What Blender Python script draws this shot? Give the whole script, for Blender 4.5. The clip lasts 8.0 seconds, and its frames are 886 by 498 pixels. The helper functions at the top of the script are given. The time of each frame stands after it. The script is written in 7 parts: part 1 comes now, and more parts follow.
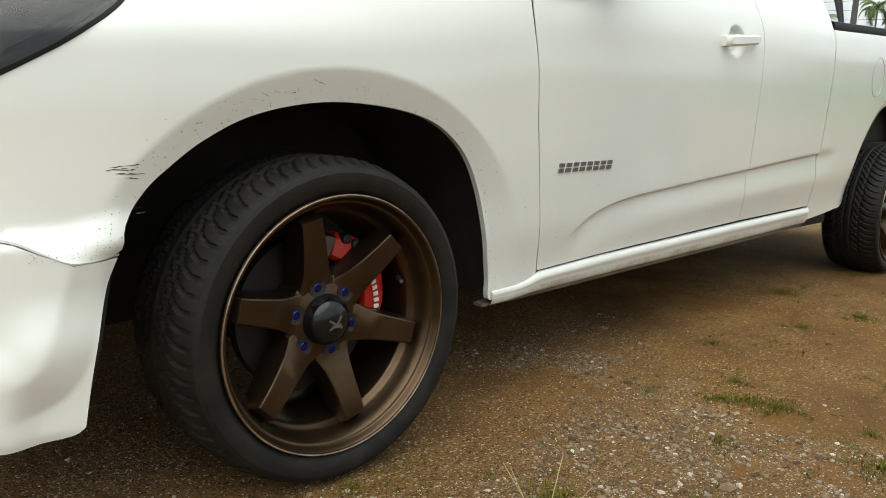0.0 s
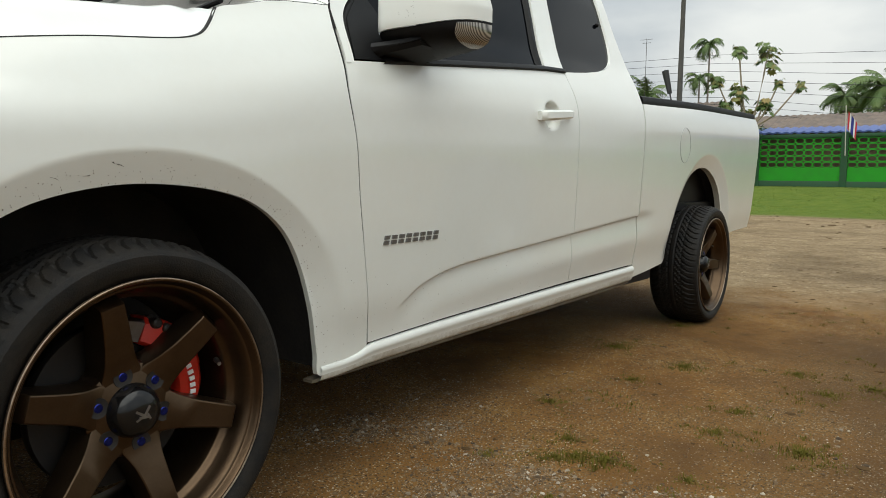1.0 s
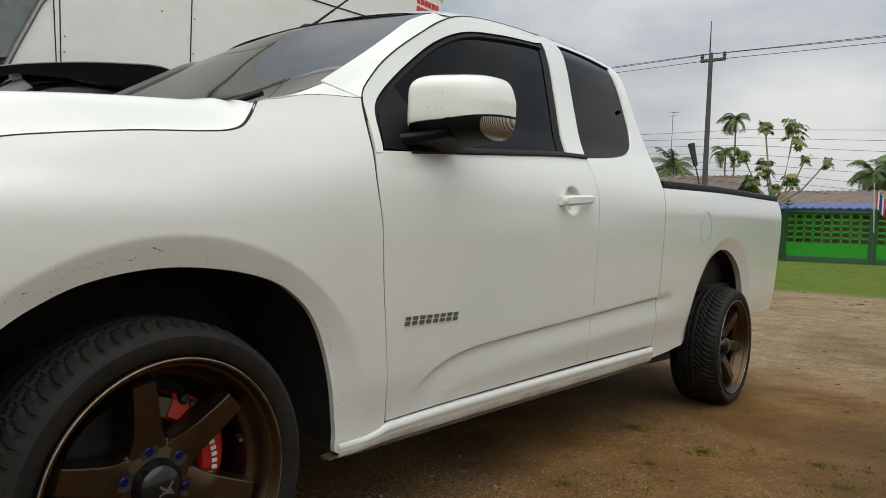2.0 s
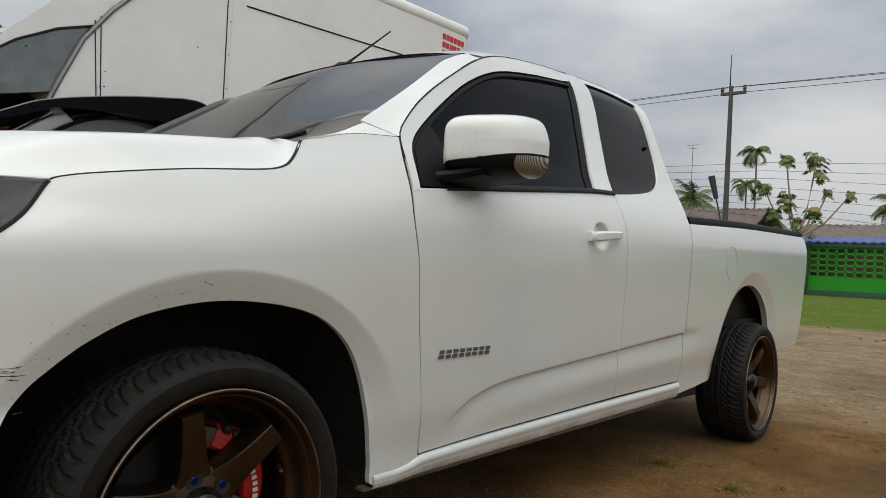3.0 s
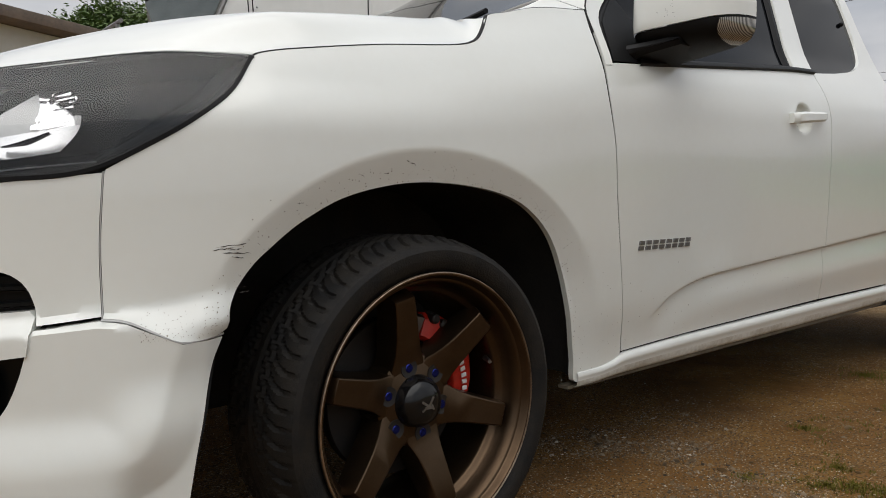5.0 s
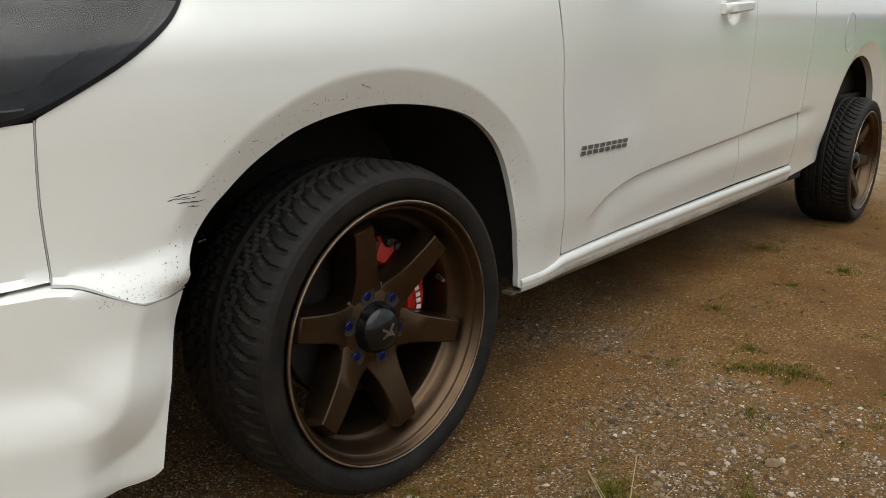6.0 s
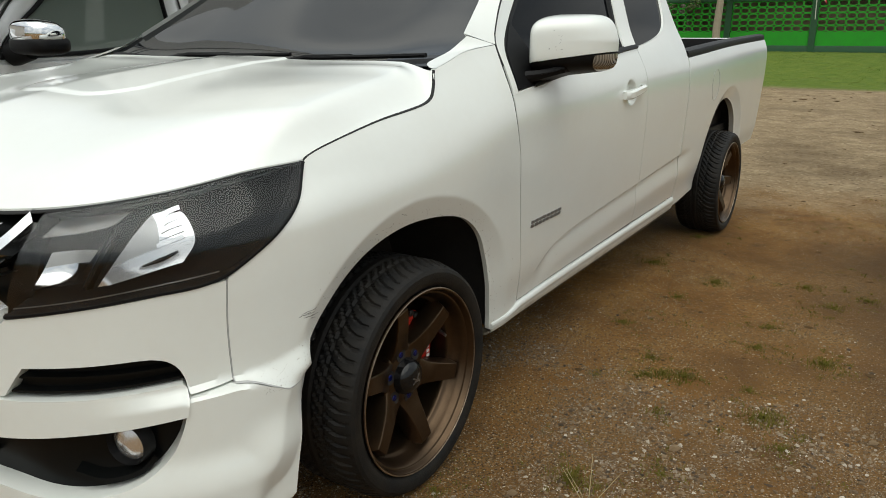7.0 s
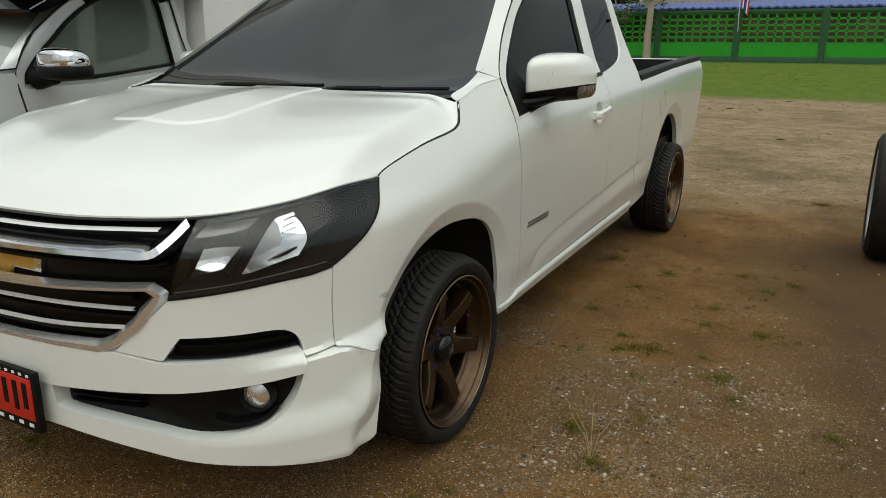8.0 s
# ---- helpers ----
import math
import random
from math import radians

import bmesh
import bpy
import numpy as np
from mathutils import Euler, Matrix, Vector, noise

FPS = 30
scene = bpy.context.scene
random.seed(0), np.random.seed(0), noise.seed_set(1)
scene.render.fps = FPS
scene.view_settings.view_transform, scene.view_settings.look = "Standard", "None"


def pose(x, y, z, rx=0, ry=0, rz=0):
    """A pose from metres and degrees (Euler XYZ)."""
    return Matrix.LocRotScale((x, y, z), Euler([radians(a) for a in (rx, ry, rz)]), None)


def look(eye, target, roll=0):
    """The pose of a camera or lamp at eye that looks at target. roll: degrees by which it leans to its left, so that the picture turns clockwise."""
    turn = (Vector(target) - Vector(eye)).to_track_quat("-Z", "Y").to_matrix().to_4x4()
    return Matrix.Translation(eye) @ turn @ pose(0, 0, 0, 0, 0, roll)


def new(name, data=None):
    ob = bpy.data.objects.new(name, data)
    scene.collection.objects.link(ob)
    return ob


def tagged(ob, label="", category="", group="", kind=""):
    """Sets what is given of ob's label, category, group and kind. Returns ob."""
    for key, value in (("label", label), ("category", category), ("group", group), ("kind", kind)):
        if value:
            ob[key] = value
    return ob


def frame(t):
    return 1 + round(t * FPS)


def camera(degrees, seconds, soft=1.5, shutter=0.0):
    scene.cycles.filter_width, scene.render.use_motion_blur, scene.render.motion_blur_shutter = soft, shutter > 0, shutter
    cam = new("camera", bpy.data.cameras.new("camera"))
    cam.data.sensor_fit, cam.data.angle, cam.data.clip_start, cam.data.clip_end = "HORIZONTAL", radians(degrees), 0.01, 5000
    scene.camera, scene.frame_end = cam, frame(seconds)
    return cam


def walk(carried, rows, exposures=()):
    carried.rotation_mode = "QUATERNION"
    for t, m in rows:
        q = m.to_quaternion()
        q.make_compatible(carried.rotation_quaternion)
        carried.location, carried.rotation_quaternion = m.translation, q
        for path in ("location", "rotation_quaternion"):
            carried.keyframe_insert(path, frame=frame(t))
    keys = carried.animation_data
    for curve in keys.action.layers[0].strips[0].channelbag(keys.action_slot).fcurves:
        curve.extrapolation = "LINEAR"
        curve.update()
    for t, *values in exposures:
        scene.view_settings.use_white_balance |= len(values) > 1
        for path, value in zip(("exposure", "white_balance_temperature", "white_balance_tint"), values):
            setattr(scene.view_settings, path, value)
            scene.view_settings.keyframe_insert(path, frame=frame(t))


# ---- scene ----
cam = camera(61.8, 8.0, 0.9)
PATH = [
    (0, (-0.774, -1.991, 0.67), (0.582, -0.566, 0.306), 2.0),
    (0.3, (-0.738, -2.008, 0.691), (0.747, -0.701, 0.401), 2.6),
    (0.5, (-0.722, -2.039, 0.681), (0.824, -0.791, 0.452), 2.7),
    (0.8, (-0.707, -2.056, 0.678), (0.884, -0.86, 0.486), 1.0),
    (1, (-0.714, -2.071, 0.694), (0.89, -0.89, 0.511), 0.9),
    (1.5, (-0.723, -2.085, 0.718), (0.889, -0.904, 0.643), 1.3),
    (2, (-0.757, -2.11, 0.749), (0.812, -0.87, 0.733), 2.7),
    (2.2, (-0.769, -2.101, 0.78), (0.786, -0.843, 0.751), 4.2),
    (3.3, (-0.822, -2.105, 0.756), (0.702, -0.813, 0.842), 3.4),
    (3.5, (-0.805, -2.11, 0.775), (0.701, -0.795, 0.814), 4.5),
    (4, (-0.823, -2.09, 0.729), (0.577, -0.662, 0.697), 3.3),
    (4.2, (-0.819, -2.033, 0.696), (0.541, -0.568, 0.626), 3.9),
    (4.5, (-0.819, -2.007, 0.636), (0.483, -0.489, 0.584), -0.5),
    (4.7, (-0.829, -1.986, 0.628), (0.445, -0.445, 0.566), -0.4),
    (5.8, (-0.844, -1.811, 0.663), (0.573, -0.451, 0.283), 1.0),
    (6, (-0.878, -1.819, 0.751), (0.564, -0.522, 0.263), -0.0),
    (6.1, (-0.913, -1.831, 0.781), (0.558, -0.583, 0.253), 0.0),
    (6.2, (-0.96, -1.846, 0.829), (0.541, -0.64, 0.287), 1.1),
    (6.3, (-1.015, -1.871, 0.893), (0.516, -0.713, 0.331), 1.9),
    (6.4, (-1.081, -1.927, 0.91), (0.429, -0.787, 0.263), -1.0),
    (6.5, (-1.123, -1.914, 0.946), (0.369, -0.81, 0.201), -0.9),
    (6.7, (-1.212, -1.883, 1.032), (0.308, -0.811, 0.297), -0.5),
    (6.8, (-1.254, -1.877, 1.056), (0.306, -0.788, 0.442), -0.6),
    (7, (-1.413, -1.902, 1.117), (0.196, -0.848, 0.569), 0.2),
    (7.2, (-1.558, -1.894, 1.175), (0.037, -0.875, 0.53), -1.3),
    (7.5, (-1.683, -1.864, 1.194), (-0.041, -0.896, 0.587), 2.1),
    (8, (-1.946, -1.915, 1.21), (-0.249, -0.999, 0.682), 0.3),
]
walk(cam, [(t, look(eye, target, roll)) for t, eye, target, roll in PATH],
     exposures=[(0, 0.90, 6600, 3), (0.5, 0.72, 6600, 3), (1, 0.54, 6650, 4), (1.5, 0.44, 6650, 5), (2, 0.32, 6650, 7), (3.5, 0.12, 6500, 10), (4, 0.14, 6550, 12), (4.5, 0.18, 6600, 11), (5.8, 0.38, 6650, 11), (6, 0.52, 6650, 9), (6.5, 0.56, 6650, 7), (7, 0.38, 6650, 4), (8, 0.15, 6700, 3)])

# ---------------------------------------------------------------- world, light
world = bpy.data.worlds.new("world")
scene.world = world
world.use_nodes = True
wn, wl = world.node_tree.nodes, world.node_tree.links
wn.clear()
w_out = wn.new("ShaderNodeOutputWorld")
w_bg = wn.new("ShaderNodeBackground")
w_sky = wn.new("ShaderNodeTexSky")
w_sky.sky_type, w_sky.sun_disc = "NISHITA", False
w_sky.sun_elevation, w_sky.sun_rotation = radians(68), radians(250)
w_sky.air_density, w_sky.dust_density, w_sky.ozone_density = 1.0, 4.0, 1.0
w_hsv = wn.new("ShaderNodeHueSaturation")
w_hsv.inputs["Saturation"].default_value = 0.10
w_tc = wn.new("ShaderNodeTexCoord")
w_map = wn.new("ShaderNodeMapping")
w_map.inputs["Scale"].default_value = (1.0, 1.0, 2.6)
w_noise = wn.new("ShaderNodeTexNoise")
w_noise.inputs["Scale"].default_value, w_noise.inputs["Detail"].default_value = 2.2, 6
w_ramp = wn.new("ShaderNodeValToRGB")
w_ramp.color_ramp.elements[0].position, w_ramp.color_ramp.elements[0].color = 0.34, (3.9, 4.5, 5.4, 1)
w_ramp.color_ramp.elements[1].position, w_ramp.color_ramp.elements[1].color = 0.66, (9.4, 9.5, 9.7, 1)
w_mix = wn.new("ShaderNodeMix")
w_mix.data_type = "RGBA"
w_mix.inputs[0].default_value = 0.85
wl.new(w_tc.outputs["Generated"], w_map.inputs["Vector"])
wl.new(w_map.outputs[0], w_noise.inputs["Vector"])
wl.new(w_noise.outputs["Fac"], w_ramp.inputs[0])
wl.new(w_sky.outputs[0], w_hsv.inputs["Color"])
wl.new(w_hsv.outputs[0], w_mix.inputs[6])
wl.new(w_ramp.outputs[0], w_mix.inputs[7])
# an overcast sky is darker towards the horizon
w_sep = wn.new("ShaderNodeSeparateXYZ")
w_grad = wn.new("ShaderNodeMapRange")
w_grad.inputs["From Min"].default_value, w_grad.inputs["From Max"].default_value = 0.0, 0.9
w_grad.inputs["To Min"].default_value, w_grad.inputs["To Max"].default_value = 0.62, 1.32
w_mul = wn.new("ShaderNodeVectorMath")
w_mul.operation = "SCALE"
wl.new(w_tc.outputs["Generated"], w_sep.inputs[0])
wl.new(w_sep.outputs[2], w_grad.inputs["Value"])
wl.new(w_mix.outputs[2], w_mul.inputs[0])
wl.new(w_grad.outputs[0], w_mul.inputs["Scale"])
wl.new(w_mul.outputs[0], w_bg.inputs["Color"])
wl.new(w_bg.outputs[0], w_out.inputs[0])
w_bg.inputs["Strength"].default_value = 0.092

sun = new("sun", bpy.data.lights.new("sun", "SUN"))
sun.data.energy, sun.data.angle, sun.data.color = 1.25, radians(85), (1.0, 0.97, 0.92)
sun.matrix_world = look((0, 0, 20), (3.8, 1.4, 10), 0)


# ---------------------------------------------------------------- materials
def material(name, base, rough=0.5, metal=0.0, second=None, scale=20.0, amount=0.5, bump=0.0, bump_scale=200.0, coat=0.0, detail=5.0, spec=0.5):
    """A principled material: a base colour mixed with a second one by noise, with a fine bump."""
    m = bpy.data.materials.new(name)
    m.use_nodes = True
    nt = m.node_tree
    b = nt.nodes["Principled BSDF"]
    b.inputs["Base Color"].default_value = (*base, 1)
    b.inputs["Roughness"].default_value = rough
    b.inputs["Metallic"].default_value = metal
    b.inputs["Coat Weight"].default_value = coat
    b.inputs["Coat Roughness"].default_value = 0.04
    b.inputs["Specular IOR Level"].default_value = spec
    tc = nt.nodes.new("ShaderNodeTexCoord")
    if second:
        n1 = nt.nodes.new("ShaderNodeTexNoise")
        n1.inputs["Scale"].default_value, n1.inputs["Detail"].default_value = scale, detail
        n2 = nt.nodes.new("ShaderNodeTexNoise")
        n2.inputs["Scale"].default_value, n2.inputs["Detail"].default_value = scale * 9, 3
        add = nt.nodes.new("ShaderNodeMath")
        add.operation = "MULTIPLY_ADD"
        add.inputs[1].default_value = 0.45
        ramp = nt.nodes.new("ShaderNodeMapRange")
        ramp.inputs["From Min"].default_value, ramp.inputs["From Max"].default_value = 0.55, 0.95
        ramp.inputs["To Max"].default_value = amount
        mix = nt.nodes.new("ShaderNodeMix")
        mix.data_type = "RGBA"
        mix.inputs[6].default_value, mix.inputs[7].default_value = (*base, 1), (*second, 1)
        nt.links.new(tc.outputs["Object"], n1.inputs["Vector"])
        nt.links.new(tc.outputs["Object"], n2.inputs["Vector"])
        nt.links.new(n2.outputs["Fac"], add.inputs[0])
        nt.links.new(n1.outputs["Fac"], add.inputs[2])
        nt.links.new(add.outputs[0], ramp.inputs["Value"])
        nt.links.new(ramp.outputs[0], mix.inputs[0])
        nt.links.new(mix.outputs[2], b.inputs["Base Color"])
    if bump:
        n3 = nt.nodes.new("ShaderNodeTexNoise")
        n3.inputs["Scale"].default_value, n3.inputs["Detail"].default_value = bump_scale, 4
        bp = nt.nodes.new("ShaderNodeBump")
        bp.inputs["Strength"].default_value, bp.inputs["Distance"].default_value = bump, 0.004
        nt.links.new(tc.outputs["Object"], n3.inputs["Vector"])
        nt.links.new(n3.outputs["Fac"], bp.inputs["Height"])
        nt.links.new(bp.outputs[0], b.inputs["Normal"])
    return m


M_PAINT = material("white_paint", (0.76, 0.78, 0.74), 0.30, second=(0.70, 0.70, 0.645), scale=5, amount=0.3, coat=1.0)
M_PAINT.node_tree.nodes["Principled BSDF"].inputs["Coat Roughness"].default_value = 0.09
M_BLACK = material("black_plastic", (0.004, 0.004, 0.0045), 0.50, second=(0.010, 0.010, 0.010), scale=30, bump=0.08, bump_scale=400, spec=0.16)
M_DARK = material("dark_underbody", (0.010, 0.010, 0.011), 0.85, second=(0.035, 0.03, 0.025), scale=14, bump=0.3, bump_scale=90)
M_SEAM = material("seam_shadow_rubber", (0.012, 0.012, 0.012), 0.9)
def muddy_paint():
    """White paint that dust and dried mud cover more and more towards the sill's lower edge, in splashes."""
    m = material("muddy_white_paint", (0.78, 0.79, 0.74), 0.42, coat=0.3)
    nt = m.node_tree
    tc = nt.nodes.new("ShaderNodeTexCoord")
    n1, n2 = nt.nodes.new("ShaderNodeTexNoise"), nt.nodes.new("ShaderNodeTexNoise")
    n1.inputs["Scale"].default_value, n1.inputs["Detail"].default_value = 9.0, 8.0
    n2.inputs["Scale"].default_value, n2.inputs["Detail"].default_value = 90.0, 4.0
    add = nt.nodes.new("ShaderNodeMath")
    add.operation = "MULTIPLY_ADD"
    add.inputs[1].default_value = 0.5
    fac = nt.nodes.new("ShaderNodeMapRange")
    fac.inputs["From Min"].default_value, fac.inputs["From Max"].default_value, fac.inputs["To Max"].default_value = 0.55, 0.95, 0.6
    mix = nt.nodes.new("ShaderNodeMix")
    mix.data_type = "RGBA"
    mix.inputs[6].default_value, mix.inputs[7].default_value = (0.76, 0.77, 0.72, 1), (0.30, 0.245, 0.17, 1)
    for n in (n1, n2):
        nt.links.new(tc.outputs["Object"], n.inputs["Vector"])
    nt.links.new(n2.outputs["Fac"], add.inputs[0])
    nt.links.new(n1.outputs["Fac"], add.inputs[2])
    nt.links.new(add.outputs[0], fac.inputs["Value"])
    nt.links.new(fac.outputs[0], mix.inputs[0])
    nt.links.new(mix.outputs[2], nt.nodes["Principled BSDF"].inputs["Base Color"])
    return m


M_ROCKER = muddy_paint()
M_TINT = material("tinted_glass", (0.002, 0.0025, 0.0035), 0.03, spec=0.06)
M_SCREEN = material("windscreen_glass", (0.006, 0.007, 0.008), 0.03, spec=0.42)
M_GLOSSBLACK = material("gloss_black_plastic", (0.004, 0.0045, 0.0045), 0.30, spec=0.16)
M_RUBBER = material("tyre_rubber", (0.006, 0.006, 0.0062), 0.60, second=(0.026, 0.021, 0.015), scale=18, amount=0.6, bump=0.28, bump_scale=300, spec=0.25)
M_BRONZE = material("bronze_wheel_paint", (0.092, 0.060, 0.036), 0.30, 0.9, second=(0.060, 0.039, 0.023), scale=25, amount=0.6, bump=0.04, bump_scale=500)
# worn lip metal, made paler so that the ring carries the edge highlight
M_WORN_HIGHLIGHT = material("worn_rim_highlight", (0.42, 0.33, 0.25), 0.30, 0.9, second=(0.12, 0.08, 0.05), scale=14, amount=0.9)
M_CHROME = material("chrome", (0.88, 0.89, 0.90), 0.09, 1.0)
M_SATIN = material("satin_silver_trim", (0.82, 0.82, 0.82), 0.26, 0.85, second=(0.72, 0.72, 0.72), scale=40)
M_SLAT = material("bright_slat", (0.74, 0.74, 0.73), 0.32, 0.3)
M_REFLECTOR = material("bright_reflector", (0.95, 0.95, 0.95), 0.06, 1.0)
M_FROST = material("frosted_reflector", (0.52, 0.52, 0.51), 0.38, 0.6, second=(0.42, 0.42, 0.41), scale=60)
M_STEEL = material("grey_steel", (0.25, 0.25, 0.25), 0.38, 0.9, second=(0.16, 0.12, 0.09), scale=40)
M_BLUE = material("blue_anodised", (0.012, 0.020, 0.17), 0.25, 0.8)
M_RED = material("red_caliper_paint", (0.55, 0.025, 0.012), 0.35, second=(0.35, 0.02, 0.01), scale=30)
M_WHITE = material("white_marking", (0.8, 0.8, 0.78), 0.5)
M_GOLD = material("gold_emblem", (0.55, 0.32, 0.06), 0.3, 0.4)
M_LAMPBACK = material("lamp_housing", (0.007, 0.008, 0.009), 0.45, spec=0.15)
M_DISC = material("dark_brake_steel", (0.022, 0.021, 0.020), 0.55, 0.3, second=(0.035, 0.025, 0.02), scale=40)
M_JOINT = material("grey_panel_joint", (0.42, 0.42, 0.41), 0.8)
M_GREY_TRIM = material("grey_letter", (0.22, 0.22, 0.22), 0.3, 0.7)


def clear_lens(name, rough=0.05):
    m = bpy.data.materials.new(name)
    m.use_nodes = True
    N, L = m.node_tree.nodes, m.node_tree.links
    N.remove(N["Principled BSDF"])
    clear, gloss, fres, mix = N.new("ShaderNodeBsdfTransparent"), N.new("ShaderNodeBsdfGlossy"), N.new("ShaderNodeFresnel"), N.new("ShaderNodeMixShader")
    clear.inputs["Color"].default_value = (0.93, 0.94, 0.95, 1)
    gloss.inputs["Roughness"].default_value = rough
    fres.inputs["IOR"].default_value = 1.60
    L.new(fres.outputs[0], mix.inputs[0])
    L.new(clear.outputs[0], mix.inputs[1])
    L.new(gloss.outputs[0], mix.inputs[2])
    L.new(mix.outputs[0], N["Material Output"].inputs[0])
    return m


M_LENS = clear_lens("clear_lens")


# ---------------------------------------------------------------- mesh helpers
def part(name, bm, mat, parent=None, label="", smooth=True):
    """Link a bmesh as one mesh object under a thing or a part."""
    me = bpy.data.meshes.new(name)
    bm.to_mesh(me)
    bm.free()
    me.materials.append(mat)
    if smooth:
        me.shade_smooth()
        me.set_sharp_from_angle(angle=radians(38))
    ob = new(name, me)
    if parent:
        ob.parent = parent
    return tagged(ob, label)


def thing(name, label, category, group="", kind="", at=(0, 0, 0)):
    ob = new(name)
    ob.empty_display_size = 0.1
    ob.location = at
    return tagged(ob, label, category, group, kind)


def curve(points, n, soft=True):
    """n + 1 points at even steps along a line through the given points."""
    p = np.array(points, float)
    if soft and len(p) > 2:
        out = []
        for i in range(len(p) - 1):
            p1, p2 = p[i], p[i + 1]
            p0 = p[i - 1] if i else 2 * p1 - p2
            p3 = p[i + 2] if i + 2 < len(p) else 2 * p2 - p1
            d = np.linalg.norm(p2 - p1)
            m1 = (p2 - p0) / (np.linalg.norm(p1 - p0) + d) * d
            m2 = (p3 - p1) / (np.linalg.norm(p3 - p2) + d) * d
            for t in np.linspace(0, 1, 12, endpoint=False):
                a, b = t * t * (3 - 2 * t), t * (1 - t)
                out.append(p1 * (1 - a) + p2 * a + m1 * b * (1 - t) - m2 * b * t)
        out.append(p[-1])
        p = np.array(out)
    s = np.concatenate([[0], np.cumsum(np.linalg.norm(np.diff(p, axis=0), axis=1))])
    t = np.linspace(0, s[-1], n + 1)
    return np.stack([np.interp(t, s, p[:, k]) for k in range(p.shape[1])], 1)


def coons(bottom, right, top, left, nu, nv, gap=0.0, soft=(True, True, True, True)):
    """A grid [nu + 1][nv + 1] that fills the four lines; gap pulls its edges in."""
    b, t = curve(bottom, nu, soft[0]), curve(top, nu, soft[2])
    r, l = curve(right, nv, soft[1]), curve(left, nv, soft[3])
    u, v = np.linspace(0, 1, nu + 1)[:, None, None], np.linspace(0, 1, nv + 1)[None, :, None]
    g = (1 - v) * b[:, None] + v * t[:, None] + (1 - u) * l[None] + u * r[None]
    g -= (1 - u) * (1 - v) * b[0] + u * (1 - v) * b[-1] + (1 - u) * v * t[0] + u * v * t[-1]
    if gap:
        def pull(a, c):
            d = c - a
            return a + d * gap / (np.linalg.norm(d, axis=-1, keepdims=True) + 1e-9)
        g[0], g[-1] = pull(g[0], g[1]), pull(g[-1], g[-2])
        g[:, 0], g[:, -1] = pull(g[:, 0], g[:, 1]), pull(g[:, -1], g[:, -2])
    return g


def sheet(grid, where=None, side=1, flange=0.0, lift=0.0):
    """A bmesh of a grid. where(u, z, h) puts it in space; flange turns its rim inwards by that depth."""
    bm = bmesh.new()
    n, m = grid.shape[:2]
    put = (lambda p, h: where(p[0], p[1], h)) if where else (lambda p, h: p)
    vs = [[bm.verts.new((put(grid[i, j], lift)[0], side * put(grid[i, j], lift)[1], put(grid[i, j], lift)[2])) for j in range(m)] for i in range(n)]
    for i in range(n - 1):
        for j in range(m - 1):
            f = (vs[i][j], vs[i + 1][j], vs[i + 1][j + 1], vs[i][j + 1])
            bm.faces.new(f if side > 0 else f[::-1])
    if flange:
        ring = [(i, 0) for i in range(n)] + [(n - 1, j) for j in range(1, m)] + [(i, m - 1) for i in range(n - 2, -1, -1)] + [(0, j) for j in range(m - 2, 0, -1)]
        low = []
        for i, j in ring:
            q = put(grid[i, j], lift - flange)
            low.append(bm.verts.new((q[0], side * q[1], q[2])))
        for k in range(len(ring)):
            a, b = ring[k], ring[(k + 1) % len(ring)]
            f = (vs[b[0]][b[1]], vs[a[0]][a[1]], low[k], low[(k + 1) % len(ring)])
            bm.faces.new(f if side > 0 else f[::-1])
    return bm


def box(bm, x0, x1, y0, y1, z0, z1, bevel=0.0, m=None):
    r = bmesh.ops.create_cube(bm, size=1)
    for v in r["verts"]:
        v.co = Vector(((x0 + x1) / 2 + v.co.x * (x1 - x0), (y0 + y1) / 2 + v.co.y * (y1 - y0), (z0 + z1) / 2 + v.co.z * (z1 - z0)))
    if bevel:
        es = {e for v in r["verts"] for e in v.link_edges}
        rr = bmesh.ops.bevel(bm, geom=list(es), offset=bevel, segments=2, affect="EDGES", profile=0.5)
        vs = list({v for f in rr["faces"] for v in f.verts} | {v for v in r["verts"] if v.is_valid})
    else:
        vs = r["verts"]
    if m is not None:
        bmesh.ops.transform(bm, matrix=m, verts=vs)
    return bm


def tube(bm, pts, radius, sides=8, caps=True):
    """A round bar along points; radius may be one number or one per point."""
    rings = []
    pts = [Vector(p) for p in pts]
    for i, p in enumerate(pts):
        d = (pts[min(i + 1, len(pts) - 1)] - pts[max(i - 1, 0)]).normalized()
        a = d.orthogonal().normalized() if abs(d.z) > 0.98 else d.cross(Vector((0, 0, 1))).normalized()
        b = d.cross(a)
        r = radius[i] if isinstance(radius, (list, tuple)) else radius
        rings.append([bm.verts.new(p + (a * math.cos(6.28318 * k / sides) + b * math.sin(6.28318 * k / sides)) * r) for k in range(sides)])
    for i in range(len(rings) - 1):
        for k in range(sides):
            bm.faces.new((rings[i][k], rings[i][(k + 1) % sides], rings[i + 1][(k + 1) % sides], rings[i + 1][k]))
    if caps:
        bm.faces.new(rings[0][::-1])
        bm.faces.new(rings[-1])
    return bm


